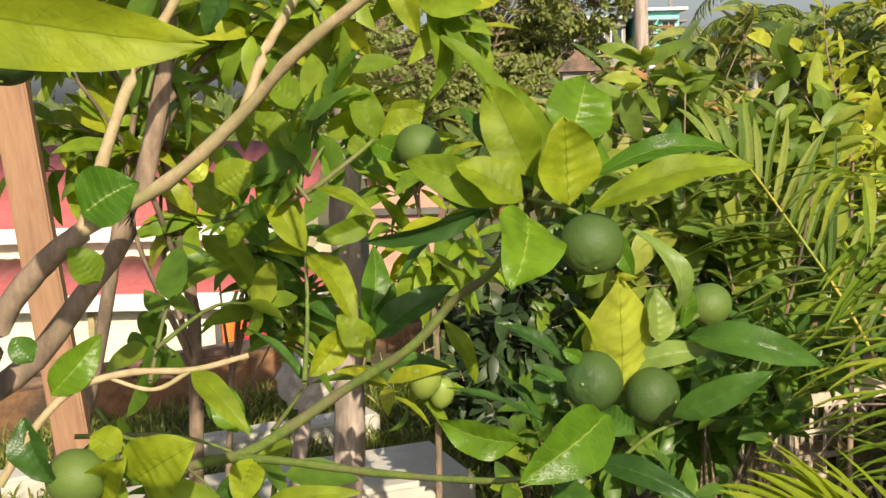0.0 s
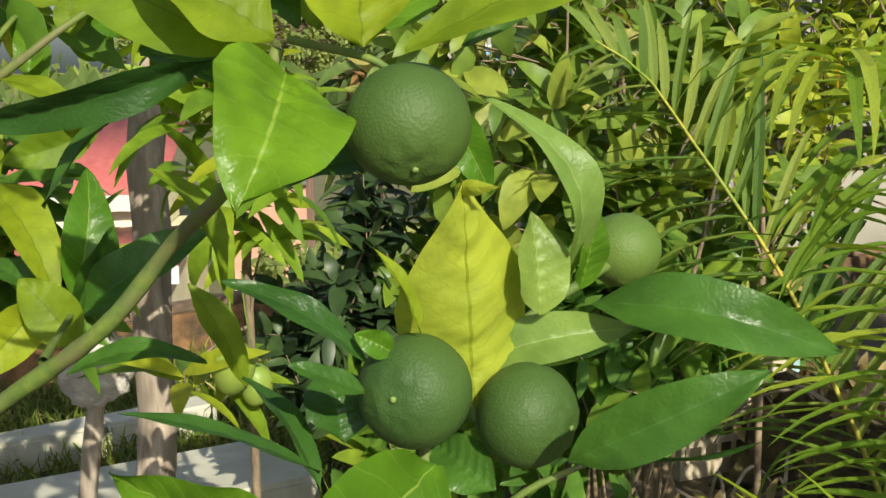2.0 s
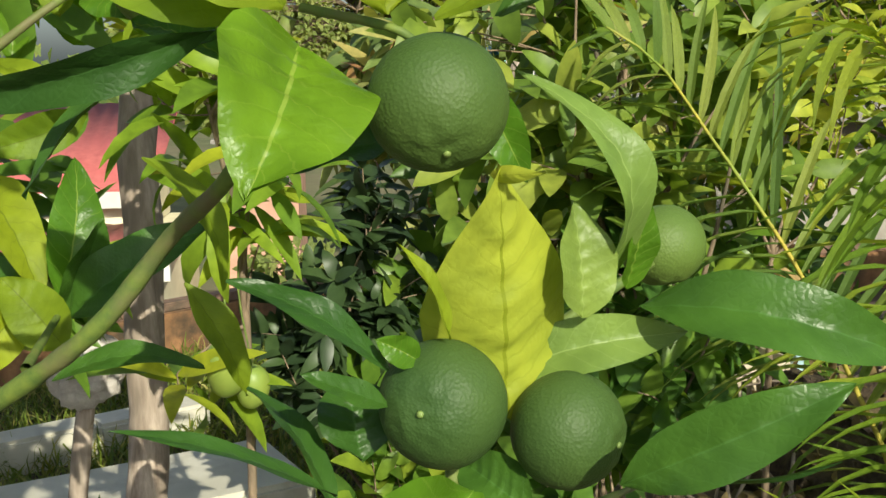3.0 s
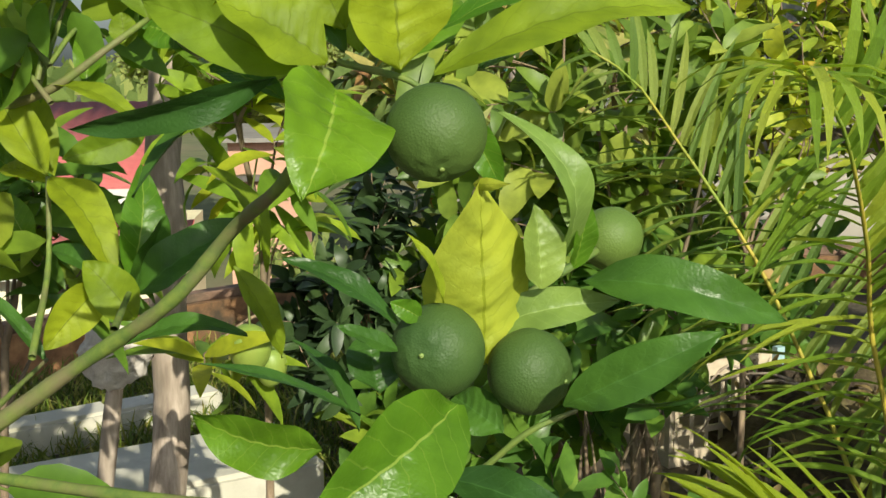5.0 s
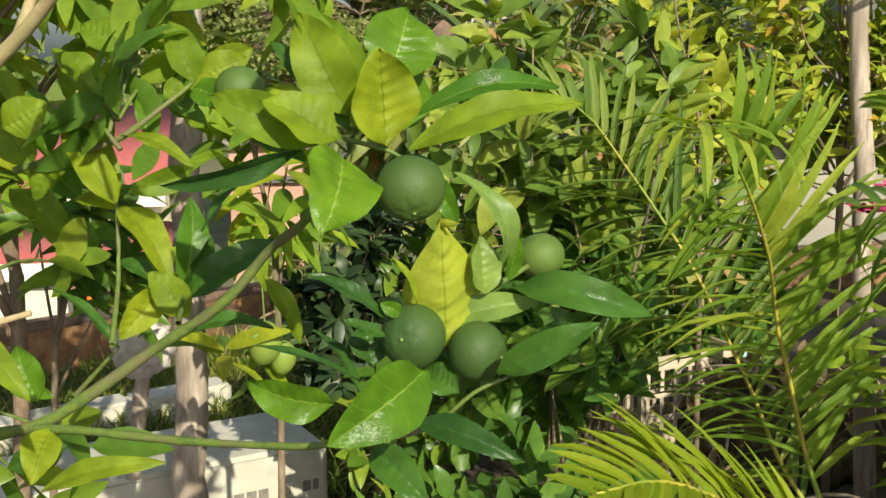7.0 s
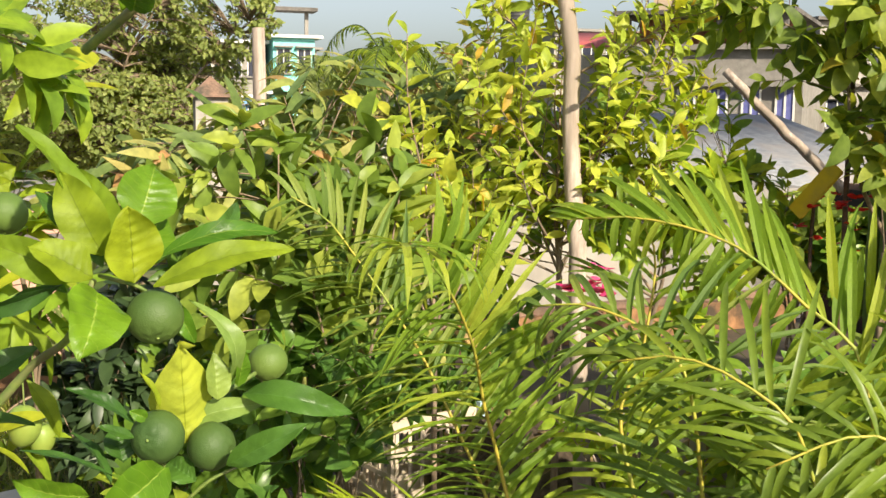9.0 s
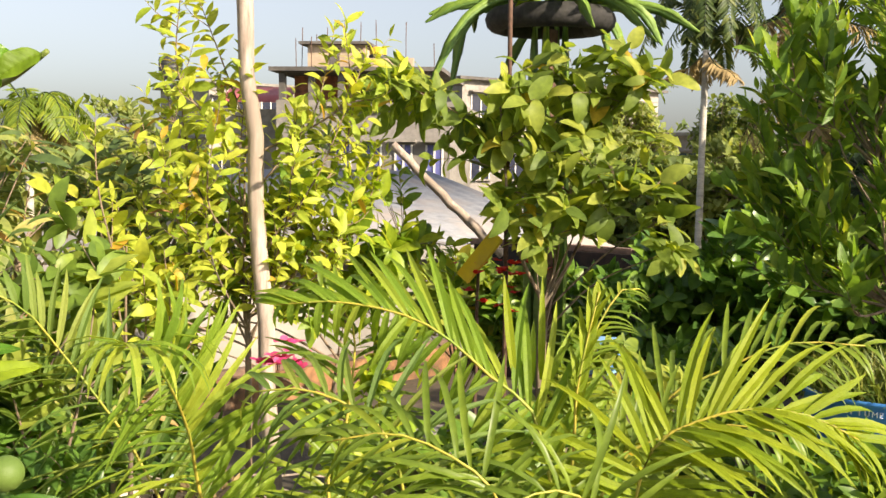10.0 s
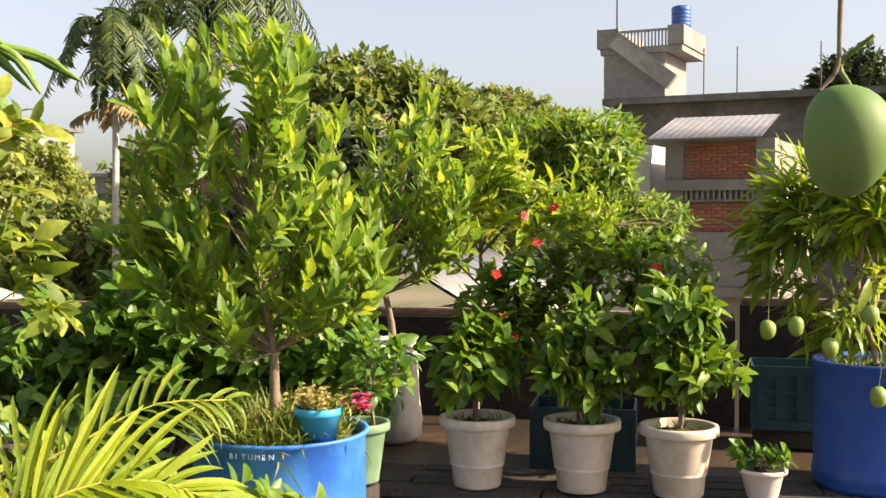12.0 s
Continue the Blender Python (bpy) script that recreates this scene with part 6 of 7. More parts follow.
one = one_box("tub_stand", 2.88, 3.12, 2.95, 3.16, 0, 0.817, M["timber"])
tagged(one, "dark timber block under the blue tub", "block")
flower_mass("red_flowers", "small scarlet flowers among bare stems", 2.72, 3.35, 0.98, 0.13, 0.26, 18, "red_petal", 0.03)
flower_mass("pink_flowers", "pink bougainvillea-like flowers by the stake", 1.62, 3.0, 0.95, 0.07, 0.1, 16, "pink_petal", 0.035)

# ---- areca palm ----
palm = thing("areca_palm", (1.4, 1.9, 0.0), "areca palm clump with arching feathery fronds in a black pot", "palm")
pv, pq = lathe([(0, 0.01), (0.13, 0.01), (0.135, 0), (0.18, 0.28), (0.19, 0.28), (0.19, 0.3), (0.17, 0.3), (0.165, 0.25), (0, 0.26)], 36)
mesh_ob("pot", pv, pq, M["pot_black"], palm, "black plastic pot")
C = (1.4, 1.9, 0.26)
tall = frond(palm, [C, (1.14, 2.14, 0.5), (1.0, 2.12, 0.87), (0.93, 2.03, 1.06), (0.81, 1.86, 1.225), (0.73, 1.78, 1.285), (0.71, 1.75, 1.292)], 36, 0.24, "palm_piece", 1, 0.017, 0.38, (-0.25, -0.85, 0.3), 0.05, forward=0.8, sag=0.1, stop=0.93, edge=-1)
tip_fan(tall, (0.715, 1.765, 1.29), [(150 + 14 * i, 0.5 - 0.02 * i, (i % 4) * 0.5) for i in range(14)] + [(352, 0.55, 1.6), (8, 0.65, 2.2), (20, 0.75, 2.8), (172, 0.3, 1.6), (180, 0.15, 2.2)], 0.18, 0.0145, "palm_piece")
frond(palm, [C, (1.15, 2.3, 0.5), (1.03, 2.36, 0.75), (0.94, 2.4, 0.95), (0.86, 2.42, 1.08), (0.79, 2.43, 1.18), (0.72, 2.42, 1.27), (0.64, 2.4, 1.32)], 36, 0.24, "palm_shade", 1, 0.0155, 0.36, (-0.3, -0.8, 0.4), 0.1, forward=0.8, sag=0.3, edge=-1)
frond(palm, [C, (1.05, 1.85, 0.52), (0.9, 1.78, 0.67), (0.73, 1.62, 0.82), (0.6, 1.49, 0.91), (0.5, 1.4, 0.935)], 34, 0.2, "palm_lime", 0, 0.018, 0.4, (0.2, -0.6, 0.8), 0.15, forward=1.3)
frond(palm, [C, (1.6, 1.72, 0.7), (1.58, 1.73, 1.05), (1.51, 1.8, 1.15), (1.41, 1.91, 1.26), (1.28, 2.03, 1.3), (1.17, 2.13, 1.29)], 44, 0.26, "palm_piece", 1, 0.018, 0.38, (-0.5, -0.7, 0.5), 0.05, forward=1.5, skyward=0.4, hanging=-1)
frond(palm, [C, (1.55, 1.5, 0.8), (1.61, 1.44, 1.05), (1.67, 1.38, 1.12), (1.75, 1.31, 1.15), (1.83, 1.24, 1.14), (1.89, 1.18, 1.1)], 42, 0.24, "palm_lime", 1, 0.0185, 0.4, (-0.5, -0.5, 0.6), 0.25, forward=0.1, sweep=2.2, skyward=0.4, full_tip=True)
frond(palm, [C, (1.8, 1.88, 0.7), (1.98, 1.77, 1.04), (2.08, 1.68, 1.13), (2.2, 1.58, 1.2), (2.33, 1.46, 1.2)], 28, 0.27, "palm", 2, 0.0135, 0.4, (-0.4, -0.4, 0.8), 0.2, pieces=False)
young = frond(palm, [C, (1.6, 1.7, 0.8), (1.628, 1.674, 1.0), (1.635, 1.675, 1.12), (1.652, 1.664, 1.24), (1.67, 1.65, 1.34)], 5, 0.1, "palm_lime", 0, 0.018, 0.75, (-0.5, -0.5, 0.3), 0.1, forward=5.0)
spike(young, (1.64, 1.67, 1.13), (1.671, 1.649, 1.36), 0.026, "palm_lime")
spike(young, (1.553, 1.782, 1.16), (1.542, 1.81, 1.376), 0.019, "palm_lime")
spike(young, (1.622, 1.774, 1.14), (1.628, 1.783, 1.372), 0.016, "palm_lime")
spike(young, (1.607, 1.793, 1.12), (1.614, 1.792, 1.272), 0.018, "palm_piece")
frond(palm, [C, (1.27, 2.06, 0.83), (1.31, 2.07, 1.01), (1.34, 2.09, 1.23), (1.26, 2.12, 1.33)], 28, 0.25, "palm", 2, 0.0135, 0.35, (-0.3, -0.7, 0.4), 0.15, pieces=False)
frond(palm, [C, (1.26, 1.7, 0.7), (1.2, 1.68, 1.04), (1.15, 1.73, 1.13), (1.07, 1.81, 1.17), (0.99, 1.88, 1.16)], 28, 0.26, "palm_shade", 2, 0.0145, 0.34, (-0.5, -0.5, 0.6), 0.1)
frond(palm, [C, (1.33, 1.5, 0.75), (1.28, 1.47, 1.0), (1.22, 1.52, 1.08), (1.14, 1.6, 1.12), (1.05, 1.68, 1.1)], 28, 0.26, "palm", 2, 0.0135, 0.36, (-0.5, -0.5, 0.6), 0.1, pieces=False, forward=0.9)
frond(palm, [C, (1.64, 1.75, 0.85), (1.674, 1.708, 1.139), (1.709, 1.718, 1.217), (1.747, 1.709, 1.291), (1.79, 1.697, 1.34), (1.82, 1.686, 1.335)], 26, 0.11, "palm", 2, 0.008, 0.66, (-0.5, -0.5, 0.6), 0.1, pieces=False)
frond(palm, [C, (1.5, 1.6, 0.6), (1.5, 1.45, 0.85), (1.42, 1.4, 1.0), (1.33, 1.42, 1.03), (1.2, 1.45, 0.98)], 26, 0.24, "palm", 2, 0.0135, 0.4, (-0.5, -0.5, 0.6), 0.2, pieces=False)
frond(palm, [C, (1.6, 1.8, 0.7), (1.75, 1.7, 0.95), (1.9, 1.55, 1.05), (2.0, 1.4, 1.05)], 26, 0.24, "palm", 2, 0.0135, 0.4, (-0.5, -0.5, 0.6), 0.25, pieces=False)

# undergrowth that fills the terrace between the larger plants
def low_shrub(label, x, y, z, w, h, n, mat, leaf, ratio=0.45, shape="ovate", base=0.0):
    return tree("low_shrub", label, (x, y, base), (x, y, base + 0.12), [(x, y, z, w, w, h), (x + w * 0.6, y + w * 0.3, z - h * 0.2, w * 0.7, w * 0.7, h * 0.8), (x - w * 0.6, y - w * 0.2, z - h * 0.1, w * 0.7, w * 0.7, h * 0.8)],
                n, mat, 0.008, 7, 9, leaf, ratio, shape, 0.3, 0.4, 0.9, 0.3, 0.13, category="shrub", stems=4)


low_shrub("leafy green undergrowth behind the areca palm", 2.2, 2.5, 0.62, 0.34, 0.3, 90, "potted", 0.09)
low_shrub("leafy green undergrowth behind the areca palm", 2.75, 2.7, 0.7, 0.34, 0.32, 90, "guava", 0.09)
low_shrub("bright green undergrowth near the drum", 2.9, 2.0, 0.6, 0.3, 0.26, 80, "potted", 0.085)
low_shrub("yellow-green undergrowth beside the stake", 1.75, 2.8, 0.68, 0.3, 0.3, 80, "mango_light", 0.085, 0.34, "lance")
low_shrub("dark green undergrowth below the fruit", 0.62, 2.35, 0.42, 0.26, 0.26, 90, "hibiscus", 0.08)
tree("leafy_shrub", "mid-green leafy shrub behind the fruit and the palm", (0.85, 2.75, 0), (0.82, 2.75, 0.5),
     [(0.55, 2.72, 1.32, 0.2, 0.16, 0.16), (0.8, 2.8, 1.28, 0.26, 0.2, 0.2), (0.92, 2.8, 1.02, 0.24, 0.2, 0.2), (0.66, 2.72, 1.06, 0.22, 0.16, 0.2)],
     64, "mid_leaf", 0.014, 9, 9, 0.1, 0.4, "ovate", 0.25, 0.5, 0.85, 0.25, 0.13, category="shrub", stems=3, hang=0.15)
low_shrub("low green undergrowth with narrow leaves", 0.35, 2.45, 0.3, 0.2, 0.2, 60, "potted", 0.11, 0.18, "lance")
low_shrub("dark leafy shrub behind the fruit", 0.74, 2.65, 0.8, 0.18, 0.24, 44, "hibiscus", 0.09)
low_shrub("dark undergrowth by the terrace wall", 0.75, 4.0, 0.4, 0.4, 0.35, 110, "hibiscus", 0.1)
low_shrub("dark undergrowth by the terrace wall", 1.7, 4.6, 0.45, 0.4, 0.4, 100, "hibiscus", 0.1)
low_shrub("dark undergrowth beside the guava", 3.4, 3.0, 0.6, 0.36, 0.4, 110, "hibiscus", 0.09)
low_shrub("young light-green shrub in front of the drum", 2.74, 1.6, 0.735, 0.17, 0.16, 30, "citrus_shoot", 0.09, 0.48)
tree("hanging_leaves", "dark green mango shoots with hanging leaves", (-0.42, 2.7, 0), (-0.36, 2.66, 0.8), [(-0.3, 2.6, 1.13, 0.1, 0.08, 0.08), (-0.22, 2.6, 1.08, 0.1, 0.08, 0.08), (-0.22, 2.6, 0.96, 0.08, 0.06, 0.06), (-0.13, 2.6, 0.94, 0.08, 0.06, 0.06)],
     17, "potted", 0.01, 5, 8, 0.14, 0.28, "lance", 0.3, 0.6, 0.7, 0.2, 0.1, hang=0.5, category="tree")
tree("hanging_leaves", "young mango shoots with hanging light leaves", (0.08, 2.75, 0), (0.1, 2.72, 1.0), [(0.12, 2.66, 1.1, 0.12, 0.1, 0.1), (0.05, 2.66, 1.3, 0.2, 0.1, 0.1), (0.02, 2.72, 0.78, 0.1, 0.08, 0.08)],
     16, "mango_light", 0.01, 5, 8, 0.15, 0.24, "lance", 0.3, 0.6, 0.7, 0.2, 0.1, hang=0.45, category="tree")
tree("mango_tree", "sunlit green foliage above the citrus branches", (-0.9, 2.75, 0), (-0.6, 2.72, 1.2), [(-0.1, 2.5, 1.62, 0.22, 0.2, 0.14), (-0.4, 2.5, 1.66, 0.25, 0.2, 0.14), (0.12, 2.55, 1.6, 0.15, 0.15, 0.1), (-0.7, 2.5, 1.6, 0.22, 0.2, 0.12)],
     36, "mango_light", 0.02, 7, 9, 0.13, 0.36, "lance", 0.25, 0.6, 0.85, 0.2, 0.1, hang=0.15)


# added heaps of dark earth and dry roots beside the crate, standing for plant shade
def shade_heap(x, y, r, h):
    bm = bmesh.new()
    bmesh.ops.create_icosphere(bm, subdivisions=4, radius=1.0)
    for v in bm.verts:
        q = 1 + 0.3 * noise.fractal(v.co * 2.0 + Vector((x, y, 0)), 0.7, 2.0, 4)
        v.co = Vector((v.co.x * r * q, v.co.y * r * q, max(-0.0, v.co.z) * h * q))
    t = thing("shade_heap", (x, y, 0.0), "added heap of dark earth standing for plant shade, with dry roots and fallen leaves", "earth")
    part("earth", bm, M["soil"], t, smooth=True)
    for i in range(9):
        a = rng.uniform(0, 6.28)
        c = np.array([0.6 * r * math.cos(a), 0.6 * r * math.sin(a), h * 0.75])
        s = Soup()
        w = rng.standard_normal(3) * 0.12
        tube(s, curve_through([c, c + np.array([w[0], w[1], 0.1]), c + np.array([w[0] * 2, w[1] * 2, 0.02]), c + np.array([w[0] * 2.5, w[1] * 2.2, -0.1])], 12), 0.006, 0.003, 6)
        s.make("root", M["pole"], t)
    s = Soup()
    n = 90
    a, q = rng.uniform(0, 6.28, n), r * np.sqrt(rng.uniform(0, 1, n)) * 0.95
    leaves(s, np.stack([q * np.cos(a), q * np.sin(a), h * np.sqrt(np.maximum(0, 1 - (q / r) ** 2)) * 1.05 + 0.01], -1), around((0, 0, 0.1), 1.0, n), around((0, 0, 1), 0.5, n), 0.08, 0.028, "lance", 0.4, 0.5)
    tagged(s.make("leaf_litter", M["dry_frond"], t), kind="stuff")


shade_heap(1.78, 3.95, 0.36, 0.3)
shade_heap(1.3, 3.3, 0.3, 0.16)

# ---- the near citrus tree ----
# leaf: where it springs, its tip, its width, its turn about its own length, its arch, its colour
CROWN = [
    ((0.252, 1.415, 1.284), (0.232, 1.329, 1.222), 0.076, -8, 0.06, 0),
    ((0.294, 1.393, 1.298), (0.289, 1.369, 1.389), 0.070, 10, -0.05, 2),
    ((0.259, 1.441, 1.325), (0.212, 1.452, 1.426), 0.060, -15, 0.05, 2),
    ((0.247, 1.453, 1.331), (0.164, 1.497, 1.48), 0.043, 40, 0.05, 2),
    ((0.299, 1.461, 1.356), (0.326, 1.499, 1.433), 0.076, 5, 0.04, 0),
    ((0.315, 1.38, 1.295), (0.481, 1.383, 1.334), 0.041, -25, 0.08, 2),
    ((0.247, 1.408, 1.303), (0.179, 1.401, 1.345), 0.051, 20, 0.03, 2),
    ((0.228, 1.429, 1.297), (0.122, 1.447, 1.346), 0.047, -10, 0.05, 2),
    ((0.212, 1.43, 1.293), (0.078, 1.414, 1.254), 0.027, -40, 0.04, 1),
    ((0.212, 1.45, 1.29), (0.106, 1.446, 1.217), 0.026, 60, 0.04, 1),
]
CROWN_BACK = [
    ((0.323, 1.425, 1.324), (0.469, 1.437, 1.35), 0.028, -20, 0.10, 0),
    ((0.259, 1.449, 1.31), (0.181, 1.502, 1.399), 0.039, 20, 0.05, 1),
    ((0.27, 1.458, 1.309), (0.23, 1.503, 1.43), 0.053, 0, 0.04, 2),
    ((0.301, 1.454, 1.304), (0.33, 1.516, 1.377), 0.051, 10, 0.03, 0),
    ((0.342, 1.44, 1.268), (0.366, 1.432, 1.214), 0.024, 20, 0.05, 0),
    ((0.299, 1.44, 1.237), (0.232, 1.425, 1.22), 0.036, 35, 0.03, 1),
    ((0.352, 1.439, 1.298), (0.432, 1.508, 1.384), 0.031, 20, 0.10, 1),
    ((0.216, 1.467, 1.277), (0.161, 1.496, 1.298), 0.028, 30, 0.05, 0),
]
CLUSTER = [
    ((0.353, 1.42, 1.093), (0.3445, 1.382, 1.228), 0.079, 0, 0.00, 3),
    ((0.407, 1.43, 1.163), (0.364, 1.413, 1.273), 0.027, 25, 0.16, 4),
    ((0.39, 1.409, 1.148), (0.387, 1.409, 1.207), 0.035, 15, 0.02, 4),
    ((0.35, 1.436, 1.112), (0.447, 1.416, 1.138), 0.031, -15, 0.05, 4),
    ((0.421, 1.417, 1.151), (0.552, 1.371, 1.131), 0.039, -12, 0.10, 1),
    ((0.394, 1.346, 1.084), (0.485, 1.307, 1.14), 0.033, -20, 0.05, 1),
    ((0.412, 1.375, 1.081), (0.491, 1.329, 1.092), 0.010, 70, 0.03, 1),
    ((0.322, 1.314, 1.098), (0.235, 1.243, 1.055), 0.061, -5, 0.06, 0),
    ((0.238, 1.384, 1.047), (0.153, 1.376, 1.076), 0.044, -20, 0.05, 0),
    ((0.264, 1.386, 1.069), (0.166, 1.362, 1.119), 0.014, 60, 0.03, 1),
]
CLUSTER_LOW = [
    ((0.291, 1.394, 1.129), (0.215, 1.398, 1.175), 0.020, 45, 0.04, 1),
    ((0.291, 1.391, 1.112), (0.248, 1.378, 1.133), 0.015, 30, 0.03, 1),
    ((0.315, 1.355, 1.036), (0.406, 1.293, 1.019), 0.029, -15, 0.05, 1),
    ((0.274, 1.373, 1.005), (0.323, 1.312, 0.971), 0.037, 0, 0.04, 1),
    ((0.321, 1.394, 1.143), (0.301, 1.394, 1.193), 0.014, 50, 0.03, 2),
    ((0.277, 1.416, 1.075), (0.272, 1.444, 1.114), 0.042, 10, 0.02, 1),
    ((0.417, 1.429, 1.158), (0.424, 1.416, 1.206), 0.022, 20, 0.02, 0),
    ((0.341, 1.391, 1.223), (0.362, 1.364, 1.226), 0.009, 20, 0.05, 3),
    ((0.263, 1.403, 1.052), (0.222, 1.458, 1.11), 0.020, 50, 0.03, 1),
    ((0.362, 1.394, 1.051), (0.328, 1.431, 1.069), 0.033, 0, 0.02, 1),
    ((0.306, 1.393, 1.133), (0.285, 1.387, 1.146), 0.016, 0, 0.02, 0),
]
BRANCH_LEFT = [
    ((-0.056, 1.863, 1.188), (-0.127, 1.903, 1.322), 0.050, 20, -0.04, 2),
    ((-0.053, 1.862, 1.185), (0.029, 1.778, 1.095), 0.049, -30, 0.05, 2),
    ((0.042, 1.776, 1.09), (0.054, 1.815, 1.204), 0.045, 20, 0.03, 0),
    ((0.042, 1.775, 1.083), (0.081, 1.764, 1.158), 0.036, 40, 0.03, 1),
    ((0.049, 1.763, 1.077), (0.163, 1.757, 1.157), 0.047, -30, 0.05, 1),
    ((0.05, 1.749, 1.055), (0.002, 1.753, 1.115), 0.046, 5, 0.03, 2),
    ((0.016, 1.778, 1.09), (-0.038, 1.742, 1.029), 0.044, -15, 0.04, 2),
    ((0.04, 1.736, 1.034), (0.157, 1.728, 1.05), 0.027, -40, 0.06, 1),
    ((-0.282, 2.167, 1.179), (-0.168, 2.088, 1.076), 0.064, -25, 0.06, 2),
    ((-0.13, 2.054, 1.079), (-0.171, 2.07, 1.151), 0.043, 0, 0.03, 0),
    ((0.047, 1.893, 1.235), (-0.04, 1.864, 1.204), 0.038, -20, 0.04, 2),
]
BRANCH_UP = [
    ((-0.051, 1.879, 1.282), (0.053, 1.842, 1.24), 0.029, -40, 0.05, 2),
    ((0.05, 1.913, 1.349), (0.017, 1.931, 1.435), 0.049, 10, 0.03, 2),
    ((0.059, 1.913, 1.356), (0.122, 1.923, 1.385), 0.047, 0, 0.03, 2),
    ((-0.049, 1.789, 1.004), (-0.137, 1.812, 1.092), 0.022, 50, 0.05, 1),
    ((-0.136, 1.708, 0.962), (-0.161, 1.722, 1.031), 0.046, 0, 0.04, 0),
    ((-0.077, 1.493, 0.927), (0.058, 1.467, 0.965), 0.028, -35, 0.06, 2),
    ((0.025, 1.91, 1.321), (0.019, 1.917, 1.358), 0.031, 0, 0.03, 2),
    ((0.048, 1.912, 1.343), (0.102, 1.872, 1.318), 0.046, -10, 0.03, 0),
    ((-0.092, 1.955, 1.344), (-0.058, 1.98, 1.389), 0.029, 20, 0.03, 2),
    ((-0.093, 1.954, 1.337), (-0.142, 1.989, 1.397), 0.048, 20, 0.03, 2),
    ((-0.064, 1.914, 1.3), (-0.109, 1.94, 1.366), 0.039, 30, 0.03, 2),
]
BRANCH_FAR = [
    ((-0.123, 1.545, 1.321), (-0.142, 1.549, 1.348), 0.028, 0, 0.03, 3),
    ((-0.238, 1.457, 1.293), (-0.178, 1.464, 1.329), 0.072, 0, 0.03, 0),
    ((-0.221, 1.447, 1.219), (-0.247, 1.432, 1.259), 0.039, 10, 0.03, 2),
    ((-0.115, 1.416, 1.125), (-0.044, 1.36, 1.071), 0.030, -20, 0.05, 2),
    ((-0.269, 1.408, 1.102), (-0.214, 1.419, 1.164), 0.042, 10, 0.05, 0),
    ((-0.287, 1.413, 1.139), (-0.311, 1.416, 1.164), 0.032, 10, 0.05, 1),
    ((-0.195, 1.445, 0.991), (-0.117, 1.405, 1.043), 0.078, 0, 0.03, 2),
    ((-0.24, 1.442, 0.979), (-0.194, 1.4, 1.03), 0.046, 10, 0.03, 2),
    ((-0.21, 1.449, 1.023), (-0.245, 1.451, 1.043), 0.040, 20, 0.03, 2),
    ((-0.3, 1.404, 1.078), (-0.271, 1.394, 1.004), 0.045, 20, 0.03, 1),
    ((-0.133, 1.644, 1.306), (-0.082, 1.649, 1.333), 0.049, 10, 0.03, 2),
]
BRANCH_MORE = [
    ((-0.194, 1.772, 1.005), (-0.119, 1.707, 0.965), 0.042, 20, 0.05, 0),
    ((-0.092, 1.601, 0.959), (-0.102, 1.544, 0.918), 0.044, 0, 0.04, 2),
    ((-0.074, 1.597, 0.941), (-0.142, 1.598, 0.917), 0.038, 0, 0.04, 1),
    ((-0.138, 1.962, 1.246), (-0.193, 1.956, 1.186), 0.048, 20, 0.05, 2),
    ((-0.192, 1.964, 1.231), (-0.236, 1.981, 1.307), 0.056, 0, 0.04, 2),
    ((-0.182, 2.016, 1.242), (-0.204, 2.036, 1.344), 0.050, 20, 0.04, 0),
    ((-0.06, 1.892, 1.179), (-0.131, 1.951, 1.185), 0.031, 30, 0.05, 2),
    ((-0.001, 1.82, 1.089), (-0.055, 1.85, 1.115), 0.027, 30, 0.05, 1),
    ((-0.02, 1.906, 1.278), (-0.017, 1.949, 1.351), 0.031, 0, 0.03, 0),
    ((0.13, 1.677, 1.212), (0.192, 1.656, 1.123), 0.027, -50, 0.08, 2),
    ((0.15, 1.709, 1.114), (0.193, 1.71, 1.023), 0.031, -30, 0.06, 2),
]
BRANCH_TOP = [
    ((0.032, 2.076, 1.354), (-0.003, 2.092, 1.43), 0.056, 0, 0.03, 2),
    ((0.055, 2.076, 1.366), (0.119, 2.076, 1.4), 0.048, 10, 0.03, 2),
    ((-0.08, 1.984, 1.175), (-0.158, 2.026, 1.322), 0.059, 20, 0.04, 2),
    ((-0.105, 2.05, 1.307), (-0.179, 2.084, 1.408), 0.046, 25, 0.05, 2),
    ((-0.021, 2.078, 1.335), (0.05, 2.083, 1.403), 0.037, 10, 0.03, 0),
    ((-0.053, 2.08, 1.33), (-0.121, 2.093, 1.372), 0.037, 0, 0.04, 0),
    ((0.039, 2.015, 1.299), (-0.009, 2.026, 1.34), 0.046, 0, 0.03, 0),
    ((-0.089, 2.146, 1.4), (-0.157, 2.158, 1.438), 0.056, 0, 0.03, 2),
    ((-0.149, 2.061, 1.171), (-0.207, 2.076, 1.23), 0.046, 10, 0.03, 0),
]
OVERHEAD = [
    ((-0.019, 0.678, 1.456), (0.098, 0.659, 1.435), 0.033, 25, 0.05, 2),
    ((0.285, 1.306, 1.604), (0.309, 1.303, 1.696), 0.038, 10, 0.04, 0),
    ((0.296, 1.3, 1.604), (0.316, 1.239, 1.649), 0.041, 0, 0.04, 0),
    ((0.385, 1.154, 1.686), (0.343, 1.148, 1.653), 0.030, -20, 0.04, 0),
    ((0.421, 1.138, 1.701), (0.373, 1.136, 1.672), 0.029, 30, 0.04, 2),
